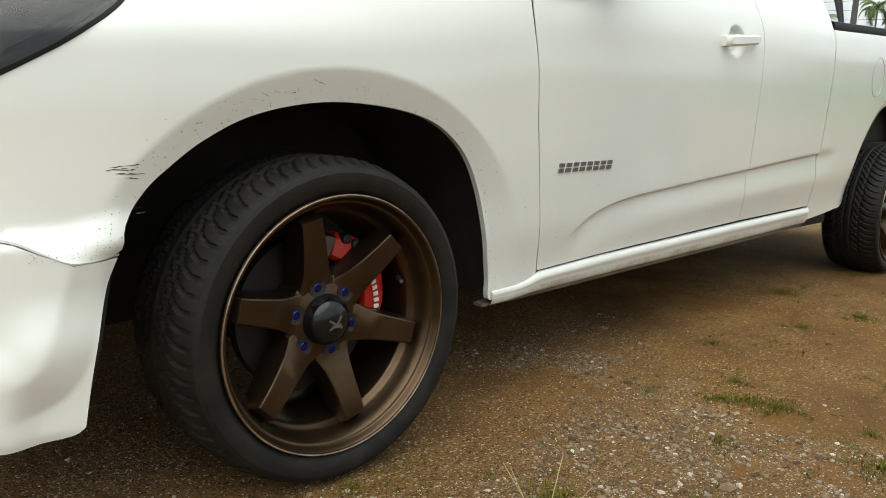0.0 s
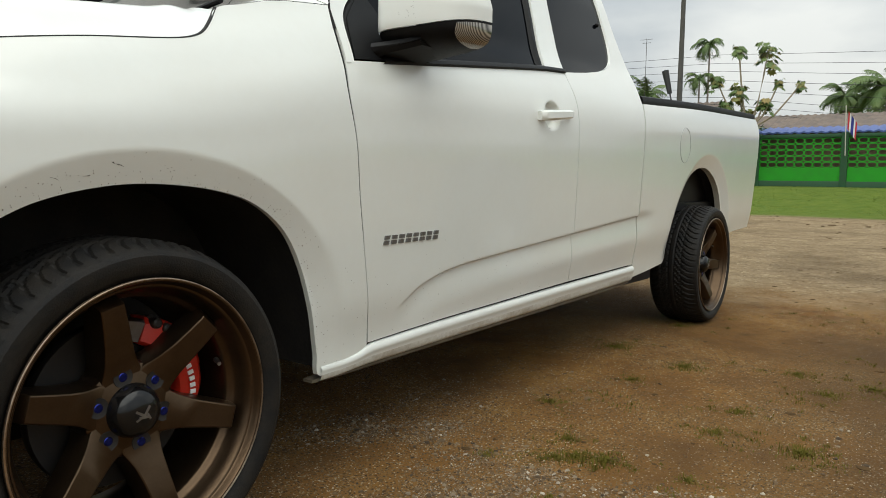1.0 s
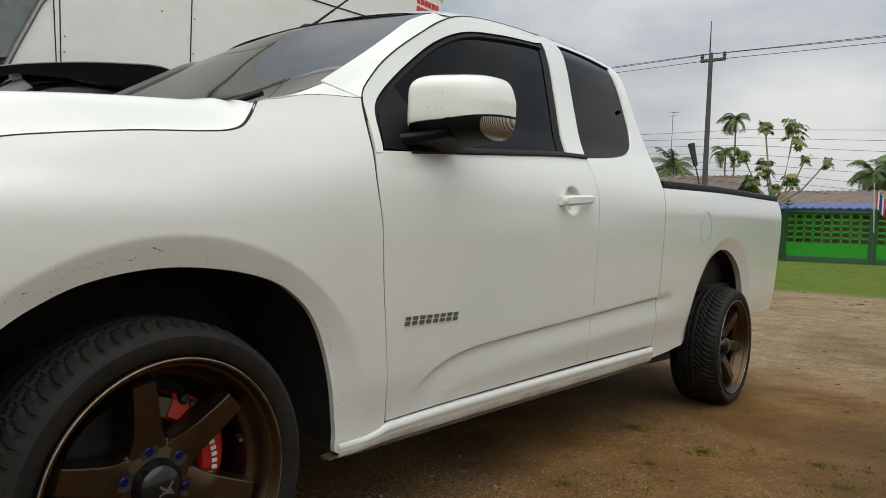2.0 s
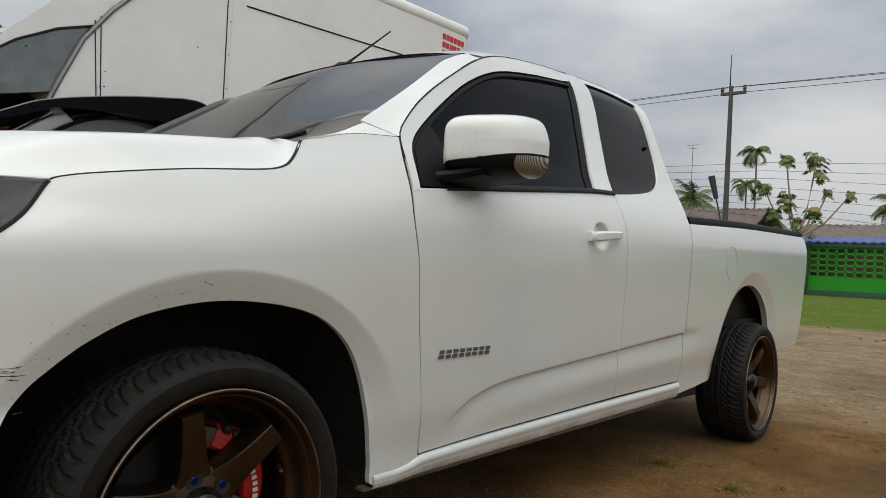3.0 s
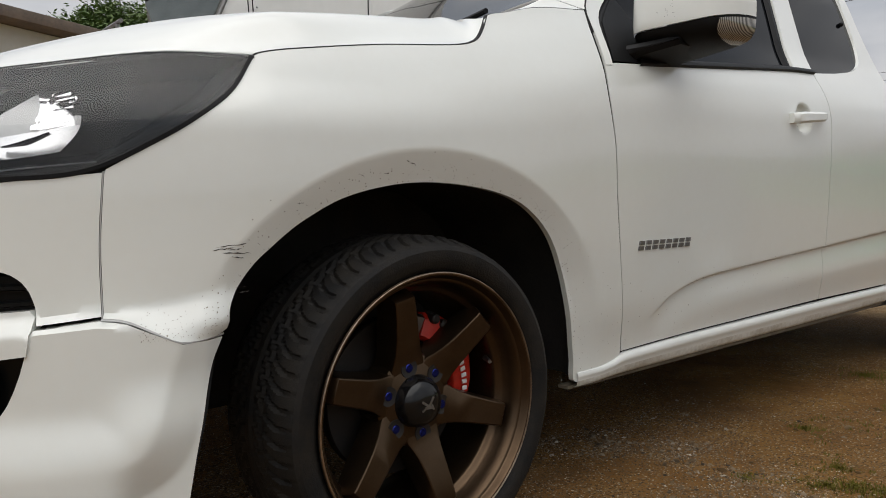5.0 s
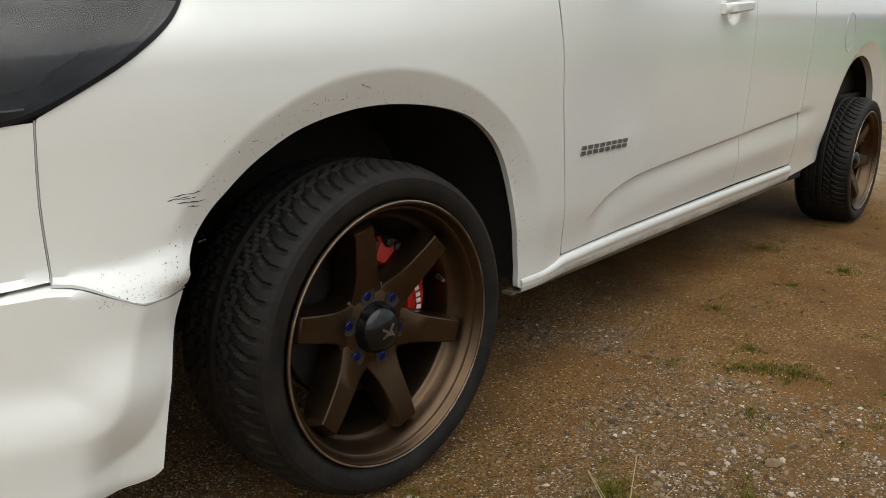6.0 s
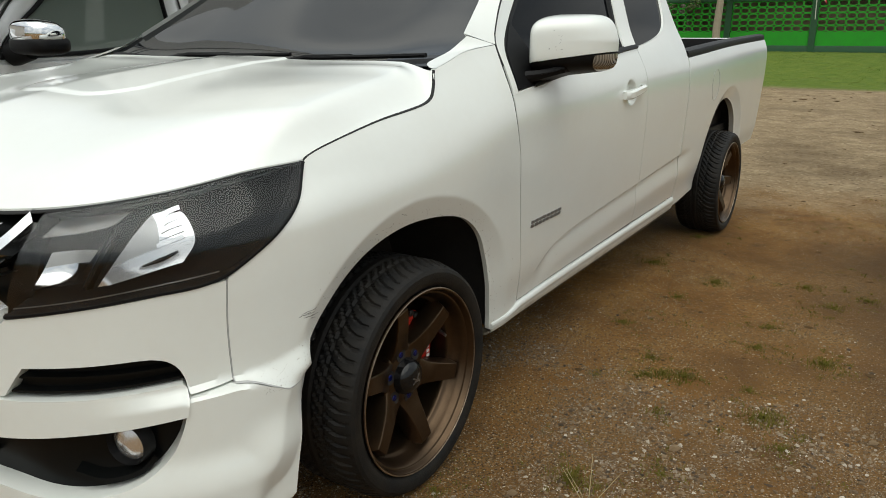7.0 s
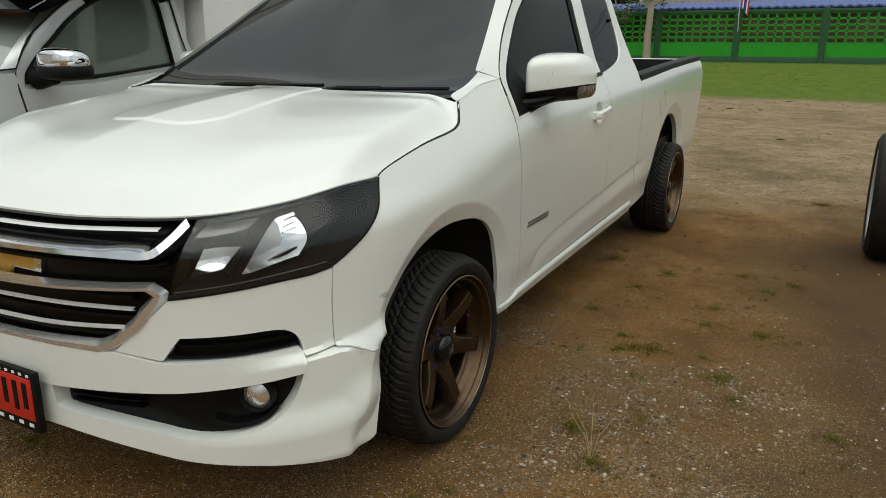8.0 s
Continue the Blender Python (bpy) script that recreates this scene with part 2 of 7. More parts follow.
def revolve(bm, profile, seg=96, start=0.0, sweep=360.0):
    """Turn a profile of (radius, y) round the y axis."""
    full = sweep >= 359.9
    count = seg if full else seg + 1
    rings = []
    for k in range(count):
        a = radians(start + sweep * k / seg)
        rings.append([bm.verts.new((r * math.cos(a), y, r * math.sin(a))) for r, y in profile])
    for k in range(seg):
        p, q = rings[k], rings[(k + 1) % count]
        for i in range(len(profile) - 1):
            bm.faces.new((p[i], p[i + 1], q[i + 1], q[i]))
    return bm


def prism(bm, outline, y0, y1, m=None):
    """Extrude a closed outline of (x, z) from y0 to y1."""
    a = [bm.verts.new((x, y0, z)) for x, z in outline]
    b = [bm.verts.new((x, y1, z)) for x, z in outline]
    n = len(outline)
    bm.faces.new(a)
    bm.faces.new(b[::-1])
    for i in range(n):
        bm.faces.new((a[(i + 1) % n], a[i], b[i], b[(i + 1) % n]))
    if m is not None:
        bmesh.ops.transform(bm, matrix=m, verts=a + b)
    return bm


def step(a, b, x):
    t = min(max((x - a) / (b - a), 0.0), 1.0)
    return t * t * (3 - 2 * t)


# ---------------------------------------------------------------- pickup: body surface
# u runs along the plan outline (equal to x on the flank, bending round the nose to UC on the centre line), z is height.
NOSE = curve([(-0.888, 0.15), (-0.895, 0.0), (-0.888, -0.15), (-0.872, -0.30), (-0.838, -0.47), (-0.795, -0.60), (-0.72, -0.715),
              (-0.62, -0.80), (-0.50, -0.862), (-0.38, -0.892), (-0.30, -0.90), (-0.20, -0.90)], 600)
NOSE = NOSE[(NOSE[:, 1] <= 0) & (NOSE[:, 0] <= -0.2995)]
NOSE_S = np.concatenate([[0], np.cumsum(np.linalg.norm(np.diff(NOSE, axis=0), axis=1))])
UC = -0.30 - NOSE_S[-1]
NOSE_U = UC + NOSE_S
SEC_Z = [0.10, 0.25, 0.29, 0.38, 0.55, 0.75, 0.87, 0.93, 0.97, 1.0, 1.03, 1.09, 1.28, 1.38, 1.48, 1.54, 1.60]
SEC_D = [0.06, 0.052, 0.048, 0.029, 0.017, 0.006, 0.006, 0.018, 0.037, 0.053, 0.07, 0.11, 0.20, 0.245, 0.30, 0.37, 0.46]
sec_fine_z = np.linspace(0.10, 1.60, 301)
sec_fine_d = np.interp(sec_fine_z, SEC_Z, SEC_D)
kern = np.hanning(25)
sec_fine_d[12:-12] = np.convolve(sec_fine_d, kern / kern.sum(), mode="valid")
CREASE = curve([(0.72, 0.360), (0.766, 0.388), (0.825, 0.42), (0.949, 0.452), (1.151, 0.473), (1.684, 0.515), (2.271, 0.56), (2.52, 0.573)], 80)


FOLD = curve([(-0.440, 0.48), (-0.447, 0.444), (-0.467, 0.375), (-0.484, 0.315), (-0.498, 0.292), (-0.525, 0.279), (-0.575, 0.271), (-0.65, 0.264), (-0.83, 0.255), (-1.10, 0.262)], 120)

LEDGE_U = [-0.90, -0.56, -0.514, -0.478, -0.447, -0.383]
LEDGE_LOW = [0.43, 0.470, 0.472, 0.457, 0.443, 0.446]
LEDGE_TOP = [0.48, 0.482, 0.486, 0.490, 0.496, 0.512]


def arch_ring(u, z):
    """1 on the edge of the wheel arches, growing outwards."""
    a = math.hypot((u - 0.035) / 0.445, (max(z, 0.284) - 0.284) / 0.395)
    b = math.hypot((u - 3.235) / 0.48, (max(z, 0.31) - 0.31) / 0.47)
    return min(a, b)


def inset(u, z):
    up = np.interp(u, [-1.52, -1.1, -0.33, 0.246, 0.56], [0.26, 0.25, 0.156, 0.065, 0.0]) * step(0.6, 0.85, z) - 0.034 * max(u, 0)
    d = np.interp(z + up, sec_fine_z, sec_fine_d)
    d *= 1 - 0.75 * (1 - step(0.05, 0.55, u)) * step(0.30, 0.50, z) * (1 - step(0.66, 0.88, z + up))
    front = 1 - step(-0.45, -0.2, u)
    d *= 1 - front * (1 - step(0.45, 0.7, z))
    # bulged aero corner of the bumper: a hollowed face inside a sharp fold, a flat flank and lip outside it
    if u < -0.33 and z < 0.52:
        z0, z1 = np.interp(u, LEDGE_U, LEDGE_LOW), np.interp(u, LEDGE_U, LEDGE_TOP)
        d -= 0.034 * step(-0.85, -0.50, u) * (1 - step(-0.37, -0.30, u)) * min(max((z1 - z) / (z1 - z0), 0.0), 1.0)
        off = FOLD - (u, z)
        k = int(np.argmin((off * off).sum(1)))
        a, b = FOLD[max(k - 1, 0)], FOLD[min(k + 1, len(FOLD) - 1)]
        s_in = ((b[0] - a[0]) * (z - a[1]) - (b[1] - a[1]) * (u - a[0])) / math.hypot(*(b - a))
        fade = step(-1.05, -0.80, u) * (1 - step(0.44, 0.47, z))
        swell = 0.018 * fade * (1 - step(0.31, 0.41, z))
        if s_in < 0:
            d -= swell * (1 - step(0.0, 0.095, -s_in))
        else:
            flank = step(-0.545, -0.49, u)
            d += fade * min(s_in, 0.055) * (0.50 * flank + 0.05 * (1 - flank)) - swell
        d += 0.007 * front * (1 - step(0.17, 0.20, z))
    # flared band round the arches
    e = arch_ring(u, z)
    if u > -0.42 and e < 1.2 and z < 0.9:
        d += 0.023 * max(0.0, 1 - max(e - 1.0, 0.0) / 0.155) * step(-0.42, -0.36, u) * (0.35 + 0.65 * step(0.22, 0.50, z) if u > 0 else 1.0)
    d += 0.03 * step(2.6, 4.4, u)
    # pressed crease low on the doors
    if 0.70 < u < 2.54 and z < 0.70:
        zc = np.interp(u, CREASE[:, 0], CREASE[:, 1])
        k = step(0.72, 0.85, u) * (1 - step(2.30, 2.54, u))
        d += 0.0115 * k * (1 - step(zc - 0.009, zc + 0.001, z)) * (1 - step(0.006, 0.11, zc - z))
    # hollow behind the door handle
    if 1.41 < u < 1.56 and 0.85 < z < 0.98:
        d += 0.024 * (1 - step(0.62, 1.0, math.hypot((u - 1.485) / 0.056, (z - 0.914) / 0.050)))
    return d


def skin(u, z, h=0.0):
    """The place on the body at (u, z), h metres out of its surface."""
    if u >= -0.30:
        p, n = (u, -0.90), (0.0, -1.0)
    else:
        p = (np.interp(u, NOSE_U, NOSE[:, 0]), np.interp(u, NOSE_U, NOSE[:, 1]))
        a, b = max(u - 0.02, UC), min(u + 0.02, -0.30)
        t = (np.interp(b, NOSE_U, NOSE[:, 0]) - np.interp(a, NOSE_U, NOSE[:, 0]), np.interp(b, NOSE_U, NOSE[:, 1]) - np.interp(a, NOSE_U, NOSE[:, 1]))
        if u < UC + 0.02:
            t = (t[0] * (u - UC) / 0.02, t[1])
        s = math.hypot(*t)
        n = (t[1] / s, -t[0] / s)
    d = inset(u, z) - h
    return np.array((p[0] - n[0] * d, p[1] - n[1] * d, z))


def band(points, half, n=40, soft=True):
    """A strip of given half height along a line of (u, z)."""
    c = curve(points, n, soft)
    t = np.gradient(c, axis=0)
    t /= np.linalg.norm(t, axis=1, keepdims=True)
    nr = np.stack([-t[:, 1], t[:, 0]], 1)
    w = np.interp(np.linspace(0, 1, n + 1), np.linspace(0, 1, len(half)), half)[:, None] if isinstance(half, (list, tuple)) else half
    return np.stack([c - nr * w, c - nr * w * 0.4, c + nr * w * 0.4, c + nr * w], 1)


def bar(points, half, h0, h1, mat, parent, name, label="", n=40, soft=True, sides=(1, -1)):
    """A raised bar on the body along a line, h0 at its edges and h1 at its crown, on the given flanks."""
    for side in sides:
        g = band(points, half, n, soft)
        bm = bmesh.new()
        rows = []
        for r in g:
            row = []
            for k, (u, z) in enumerate(r):
                p = skin(u, z, h0 if k in (0, 3) else h1)
                row.append(bm.verts.new((p[0], side * p[1], p[2])))
            rows.append(row)
        for i in range(len(rows) - 1):
            for k in range(3):
                f = (rows[i][k], rows[i + 1][k], rows[i + 1][k + 1], rows[i][k + 1])
                bm.faces.new(f if side > 0 else f[::-1])
        part(name, bm, mat, parent, label)


truck = thing("pickup_truck", "white lowered extended-cab pickup with scuffed front arch, parked on gravel", "pickup truck")

# lines on the body, as (u, z)
L_SEAM = [(0.634, 0.290), (0.566, 0.647), (0.546, 0.784), (0.523, 0.89), (0.528, 0.965)]
L_ARCH = [(-0.383, 0.449), (-0.374, 0.486), (-0.338, 0.539), (-0.297, 0.574), (-0.246, 0.610), (-0.163, 0.650), (-0.047, 0.675), (0.059, 0.679),
          (0.18, 0.666), (0.267, 0.639), (0.346, 0.583), (0.402, 0.505), (0.437, 0.414), (0.470, 0.29), (0.478, 0.236)]
L_WING = [(-0.547, 0.478), (-0.514, 0.475), (-0.478, 0.458), (-0.447, 0.443), (-0.383, 0.446)]
L_LAMP_REAR = [(-0.543, 0.684), (-0.465, 0.730), (-0.399, 0.775), (-0.35, 0.818), (-0.307, 0.873)]
L_HOOD_SIDE = [(-0.307, 0.874), (-0.283, 0.883), (-0.229, 0.896), (-0.05, 0.929), (0.13, 0.954), (0.18, 0.970), (0.212, 0.998), (0.242, 1.036)]
L_HOOD_FRONT = [(UC, 0.796), (-1.21, 0.801), (-0.87, 0.819), (-0.645, 0.841), (-0.46, 0.866), (-0.307, 0.874)]
L_FRONT = np.concatenate([curve([(-0.547, 0.478), (-0.549, 0.58), (-0.543, 0.684)], 12), curve(L_LAMP_REAR[:-1] + [(-0.307, 0.874)], 24)[1:]])
GAP = 0.0016

for side in (1, -1):
    fender = part("front_fender", sheet(coons(
        L_WING[:-1] + L_ARCH + [(0.56, 0.243), (0.625, 0.250)],
        [(0.625, 0.250), (0.632, 0.293), (0.566, 0.647), (0.546, 0.784), (0.521, 0.89), (0.523, 0.965), (0.533, 1.04), (0.55, 1.10)],
        L_HOOD_SIDE + [(0.30, 1.054), (0.40, 1.082), (0.55, 1.10)],
        L_FRONT, 130, 64, GAP, (True, True, True, False)), skin, side, 0.014), M_PAINT, truck)
    front_bumper_a = coons([(-1.104, 0.488), (-0.972, 0.474), (-0.926, 0.535), (-0.80, 0.541), (-0.72, 0.5455), (-0.69, 0.545), (-0.668, 0.540), (-0.652, 0.530), (-0.641, 0.516), (-0.634, 0.497), (-0.630, 0.470), (-0.547, 0.480)],
                           [(-0.547, 0.480), (-0.549, 0.58), (-0.543, 0.682)],
                           [(-0.946, 0.629), (-0.84, 0.645), (-0.699, 0.664), (-0.543, 0.682)],
                           [(-1.104, 0.488), (-0.946, 0.629)], 70, 18, GAP, (False, True, True, False))
    bumper = part("front_bumper", sheet(front_bumper_a, skin, side, 0.035), M_PAINT, truck)
    part("bumper_bar", sheet(coons([(UC, 0.352), (-1.296, 0.366), (-1.055, 0.384), (-0.795, 0.41), (-0.636, 0.433)], [(-0.636, 0.433), (-0.631, 0.468)],
                                   [(UC, 0.478), (-1.2, 0.480), (-1.106, 0.486), (-0.972, 0.470), (-0.80, 0.479), (-0.633, 0.492), (-0.631, 0.468)],
                                   [(UC, 0.352), (UC, 0.478)], 60, 12, 0.0, (True, False, False, False)), skin, side, 0.035, 0.004), M_PAINT, bumper)
    part("bumper_skirt", sheet(coons([(UC, 0.246), (-1.324, 0.250), (-0.979, 0.218), (-0.795, 0.205), (-0.60, 0.186), (-0.53, 0.181), (-0.485, 0.184), (-0.455, 0.189), (-0.442, 0.199)],
                                     [(-0.442, 0.199), (-0.434, 0.25), (-0.423, 0.31), (-0.403, 0.401), (-0.385, 0.442)],
                                     [(UC, 0.352), (-1.322, 0.365), (-1.316, 0.310), (-1.308, 0.303)] + [tuple(p) for p in curve([(-1.29, 0.301), (-1.134, 0.292), (-1.03, 0.283), (-0.92, 0.275), (-0.83, 0.278), (-0.75, 0.296),
                                      (-0.69, 0.333), (-0.653, 0.382), (-0.637, 0.433)], 28)] + [(-0.631, 0.466), (-0.547, 0.476), (-0.514, 0.473), (-0.478, 0.456), (-0.447, 0.441), (-0.385, 0.442)],
                                     [(UC, 0.246), (UC, 0.352)], 190, 44, 0.0, (True, True, False, False)), skin, side, 0.05), M_PAINT, bumper)
    # black openings behind the bumper
    part("bumper_vent", sheet(coons([(-0.985, 0.468), (-0.63, 0.488)], [(-0.63, 0.488), (-0.64, 0.535)], [(-0.93, 0.54), (-0.64, 0.55)], [(-0.985, 0.468), (-0.93, 0.54)], 20, 6),
                              skin, side, 0, -0.03), M_GLOSSBLACK, bumper, "black plastic vent")
    part("fog_lamp_recess", sheet(coons([(-1.335, 0.29), (-1.134, 0.28), (-0.915, 0.262), (-0.79, 0.275), (-0.69, 0.315), (-0.63, 0.385)], [(-0.63, 0.385), (-0.626, 0.44)],
                                        [(-1.335, 0.372), (-1.055, 0.392), (-0.795, 0.418), (-0.626, 0.44)], [(-1.335, 0.29), (-1.335, 0.372)], 40, 10),
                                  skin, side, 0, -0.045), M_GLOSSBLACK, bumper, "black plastic fog lamp recess")

    door = part("door", sheet(coons([(0.634, 0.294), (0.911, 0.308), (1.201, 0.318), (1.561, 0.330), (1.715, 0.335)],
                                    [(1.715, 0.335), (1.70, 0.509), (1.68, 0.878), (1.668, 1.083)],
                                    [(0.528, 0.965), (0.68, 0.981), (1.09, 1.027), (1.51, 1.073), (1.668, 1.083)], L_SEAM, 150, 210, GAP), skin, side, 0.03), M_PAINT, truck)
    cab = part("cab_side", sheet(coons([(1.715, 0.335), (2.02, 0.342), (2.314, 0.349)],
                                       [(2.314, 0.349), (2.297, 0.576), (2.293, 0.962), (2.309, 1.048), (2.338, 1.163), (2.346, 1.291), (2.372, 1.452), (2.405, 1.60)],
                                       [(1.668, 1.083), (1.90, 1.112), (2.08, 1.147), (2.175, 1.19), (2.225, 1.25), (2.267, 1.35), (2.298, 1.465), (2.329, 1.575), (2.405, 1.60)],
                                       [(1.715, 0.335), (1.70, 0.509), (1.68, 0.878), (1.668, 1.083)], 70, 190, GAP, (True, True, True, True)), skin, side, 0.03), M_PAINT, truck)
    # rocker: a rounded upper roll, a flat dirty face and a lip turned under
    rk_u = np.linspace(0.484, 2.318, 90)
    rk_top = np.interp(rk_u, [0.484, 0.57, 0.610, 0.640, 0.911, 1.201, 1.561, 2.318], [0.258, 0.266, 0.275, 0.288, 0.3025, 0.3125, 0.3245, 0.3445])
    rk_low = np.interp(rk_u, [0.484, 0.62, 0.922, 1.577, 2.318], [0.224, 0.234, 0.243, 0.259, 0.279])
    rk = np.array([[skin(u, a + (b - a) * t, h * (0.4 + 0.6 * step(0.50, 0.68, u)) + 0.001) for t, h in ((0, -0.006), (0.04, 0.003), (0.14, 0.008), (0.26, 0.0105), (0.36, 0.0105), (0.42, 0.0085), (0.60, 0.007), (0.84, 0.004), (0.95, 0.0), (1.0, -0.006), (1.0, -0.05))]
                   for u, a, b in zip(rk_u, rk_top, rk_low)])
    rocker = part("rocker_panel", sheet(rk[:, 6::-1], None, side), M_PAINT, truck)
    part("rocker_foot", sheet(rk[:, :5:-1], None, side), M_ROCKER, rocker, "mud-splashed foot of the rocker panel")
    bed = part("bed_side", sheet(coons([(2.322, 0.290), (2.60, 0.315), (2.735, 0.345), (2.765, 0.48), (2.836, 0.640), (2.948, 0.735), (3.138, 0.78), (3.335, 0.763), (3.525, 0.672), (3.645, 0.53),
                                        (3.685, 0.415), (3.95, 0.42), (4.27, 0.43)],
                                       [(4.27, 0.43), (4.275, 0.6), (4.285, 0.848), (4.30, 1.115)],
                                       [(2.316, 1.030), (3.2, 1.076), (4.30, 1.115)],
                                       [(2.322, 0.290), (2.304, 0.576), (2.300, 0.962), (2.316, 1.030)], 110, 50, GAP), skin, side, 0.03), M_PAINT, truck)
    # door frame round the window, pillar and roof rail
    W_IN = [(0.556, 0.960), (0.576, 1.065), (0.628, 1.126), (0.793, 1.247), (0.972, 1.358), (1.156, 1.436), (1.38, 1.486), (1.64, 1.525)]
    W_OUT = [(0.529, 0.957), (0.552, 1.103), (0.582, 1.141), (0.695, 1.235), (0.892, 1.36), (1.08, 1.462), (1.236, 1.515), (1.572, 1.575), (1.70, 1.59)]
    part("window_frame", sheet(coons(W_IN, [(1.64, 1.525), (1.70, 1.59)], W_OUT, [(0.556, 0.960), (0.529, 0.957)], 60, 6, 0.0015), skin, side, 0.03, 0.002), M_PAINT, door)
    part("pillar", sheet(coons([(1.528, 1.074), (1.665, 1.083)], [(1.665, 1.083), (1.77, 1.33), (1.875, 1.578)], [(1.725, 1.552), (1.875, 1.578)], [(1.528, 1.074), (1.63, 1.30), (1.725, 1.552)], 8, 30, 0.001),
                         skin, side, 0.02, 0.004), M_PAINT, door)
    part("roof_rail", sheet(coons([(1.64, 1.525), (1.875, 1.576), (2.128, 1.592), (2.329, 1.575)], [(2.329, 1.575), (2.405, 1.60)], [(1.70, 1.59), (1.90, 1.615), (2.2, 1.632), (2.405, 1.60)],
                                  [(1.64, 1.525), (1.70, 1.59)], 40, 5, 0.001), skin, side, 0.02, 0.001), M_PAINT, truck)
    part("window_glass", sheet(coons([(0.54, 0.960), (1.09, 1.020), (1.54, 1.066)], [(1.54, 1.066), (1.62, 1.24), (1.735, 1.56)],
                                     [(0.57, 1.08), (0.793, 1.255), (0.972, 1.368), (1.156, 1.446), (1.38, 1.5), (1.735, 1.56)], [(0.54, 0.960), (0.57, 1.08)], 50, 30), skin, side, 0, -0.012), M_TINT, door, "dark tinted window glass")
    part("quarter_glass", sheet(coons([(1.64, 1.070), (1.90, 1.105), (2.10, 1.14), (2.19, 1.185), (2.235, 1.25)], [(2.235, 1.25), (2.275, 1.35), (2.345, 1.595)],
                                      [(1.86, 1.60), (2.1, 1.605), (2.345, 1.595)], [(1.64, 1.070), (1.86, 1.60)], 40, 30), skin, side, 0, -0.010), M_TINT, cab, "dark tinted quarter window")

    # dark backing behind the panel gaps
    for line in (L_SEAM, [(1.715, 0.335), (1.70, 0.509), (1.68, 0.878), (1.668, 1.083)], [(2.318, 0.30), (2.300, 0.576), (2.296, 0.962), (2.312, 1.04)],
                 L_FRONT, L_WING, [(0.634, 0.291), (0.911, 0.306), (1.561, 0.328), (2.3, 0.346)],
                 [(0.50, 0.965), (0.552, 1.103), (0.582, 1.141), (0.695, 1.235), (0.892, 1.36), (1.06, 1.452)]):
        back = bmesh.new()
        c = curve(line, 40)
        t = np.gradient(c, axis=0)
        t /= np.linalg.norm(t, axis=1, keepdims=True)
        nrm = np.stack([-t[:, 1], t[:, 0]], 1) * 0.014
        a = [back.verts.new([(p := skin(*(q + n), -0.02))[0], side * p[1], p[2]]) for q, n in zip(c, nrm)]
        b = [back.verts.new([(p := skin(*(q - n), -0.02))[0], side * p[1], p[2]]) for q, n in zip(c, nrm)]
        for i in range(40):
            f = (a[i], b[i], b[i + 1], a[i + 1])
            back.faces.new(f if side > 0 else f[::-1])
        part("seam_backing", back, M_SEAM, truck)

# hood: half of it, mirrored and joined on the centre line
front_edge = [skin(u, z, -0.004) for u, z in curve(L_HOOD_FRONT, 40)]
side_edge = [skin(u, z, -0.001) for u, z in curve(L_HOOD_SIDE, 40)]
centre = [front_edge[0], (-0.72, 0, 0.868), (-0.55, 0, 0.930), (-0.3, 0, 0.983), (0.0, 0, 1.022), (0.34, 0, 1.050)]
rear_edge = [(0.34, 0, 1.050), (0.333, -0.3, 1.046), (0.298, -0.5, 1.041), (0.268, -0.68, 1.038), side_edge[-1]]
hg = coons(front_edge, side_edge, rear_edge, centre, 130, 160, 0.005)
hg[0] = np.array([(p[0], 0.0, p[2]) for p in hg[0]])
for i in range(131):
    for j in range(161):
        s, t = i / 130, j / 160
        edge = step(1.0, 0.83, s) * (1 - 0.72 * step(0.84, 0.25, s))
        hg[i, j, 2] += edge * (0.044 * step(0.0, 0.35, t) + 0.009 * step(0.35, 0.80, t)) * (1 - 0.65 * step(0.84, 1.0, t)) + 0.012 * math.sin(math.pi * s) * math.sin(math.pi * t)
        yy, xx = abs(hg[i, j, 1]), hg[i, j, 0]
        rise = 0.225 - 0.06 * step(-0.3, 0.33, xx)
        hg[i, j, 2] += 0.0050 * (1 - step(rise - 0.007, rise + 0.004, yy)) * step(-0.353, -0.343, xx - 0.11 * min(yy / 0.22, 1.3) ** 6)
hb = sheet(hg, None, 1, 0)
for f in hb.faces:
    f.normal_flip()
geo = bmesh.ops.duplicate(hb, geom=hb.verts[:] + hb.edges[:] + hb.faces[:])["geom"]
bmesh.ops.scale(hb, vec=(1, -1, 1), verts=[g for g in geo if isinstance(g, bmesh.types.BMVert)])
bmesh.ops.reverse_faces(hb, faces=[g for g in geo if isinstance(g, bmesh.types.BMFace)])
bmesh.ops.remove_doubles(hb, verts=hb.verts[:], dist=0.0008)
bmesh.ops.recalc_face_normals(hb, faces=hb.faces[:])
rim_e = [e for e in hb.edges if e.is_boundary]
ext = bmesh.ops.extrude_edge_only(hb, edges=rim_e)["geom"]
for v in ext:
    if isinstance(v, bmesh.types.BMVert):
        v.co.z -= 0.007
hood = part("hood", hb, M_PAINT, truck)

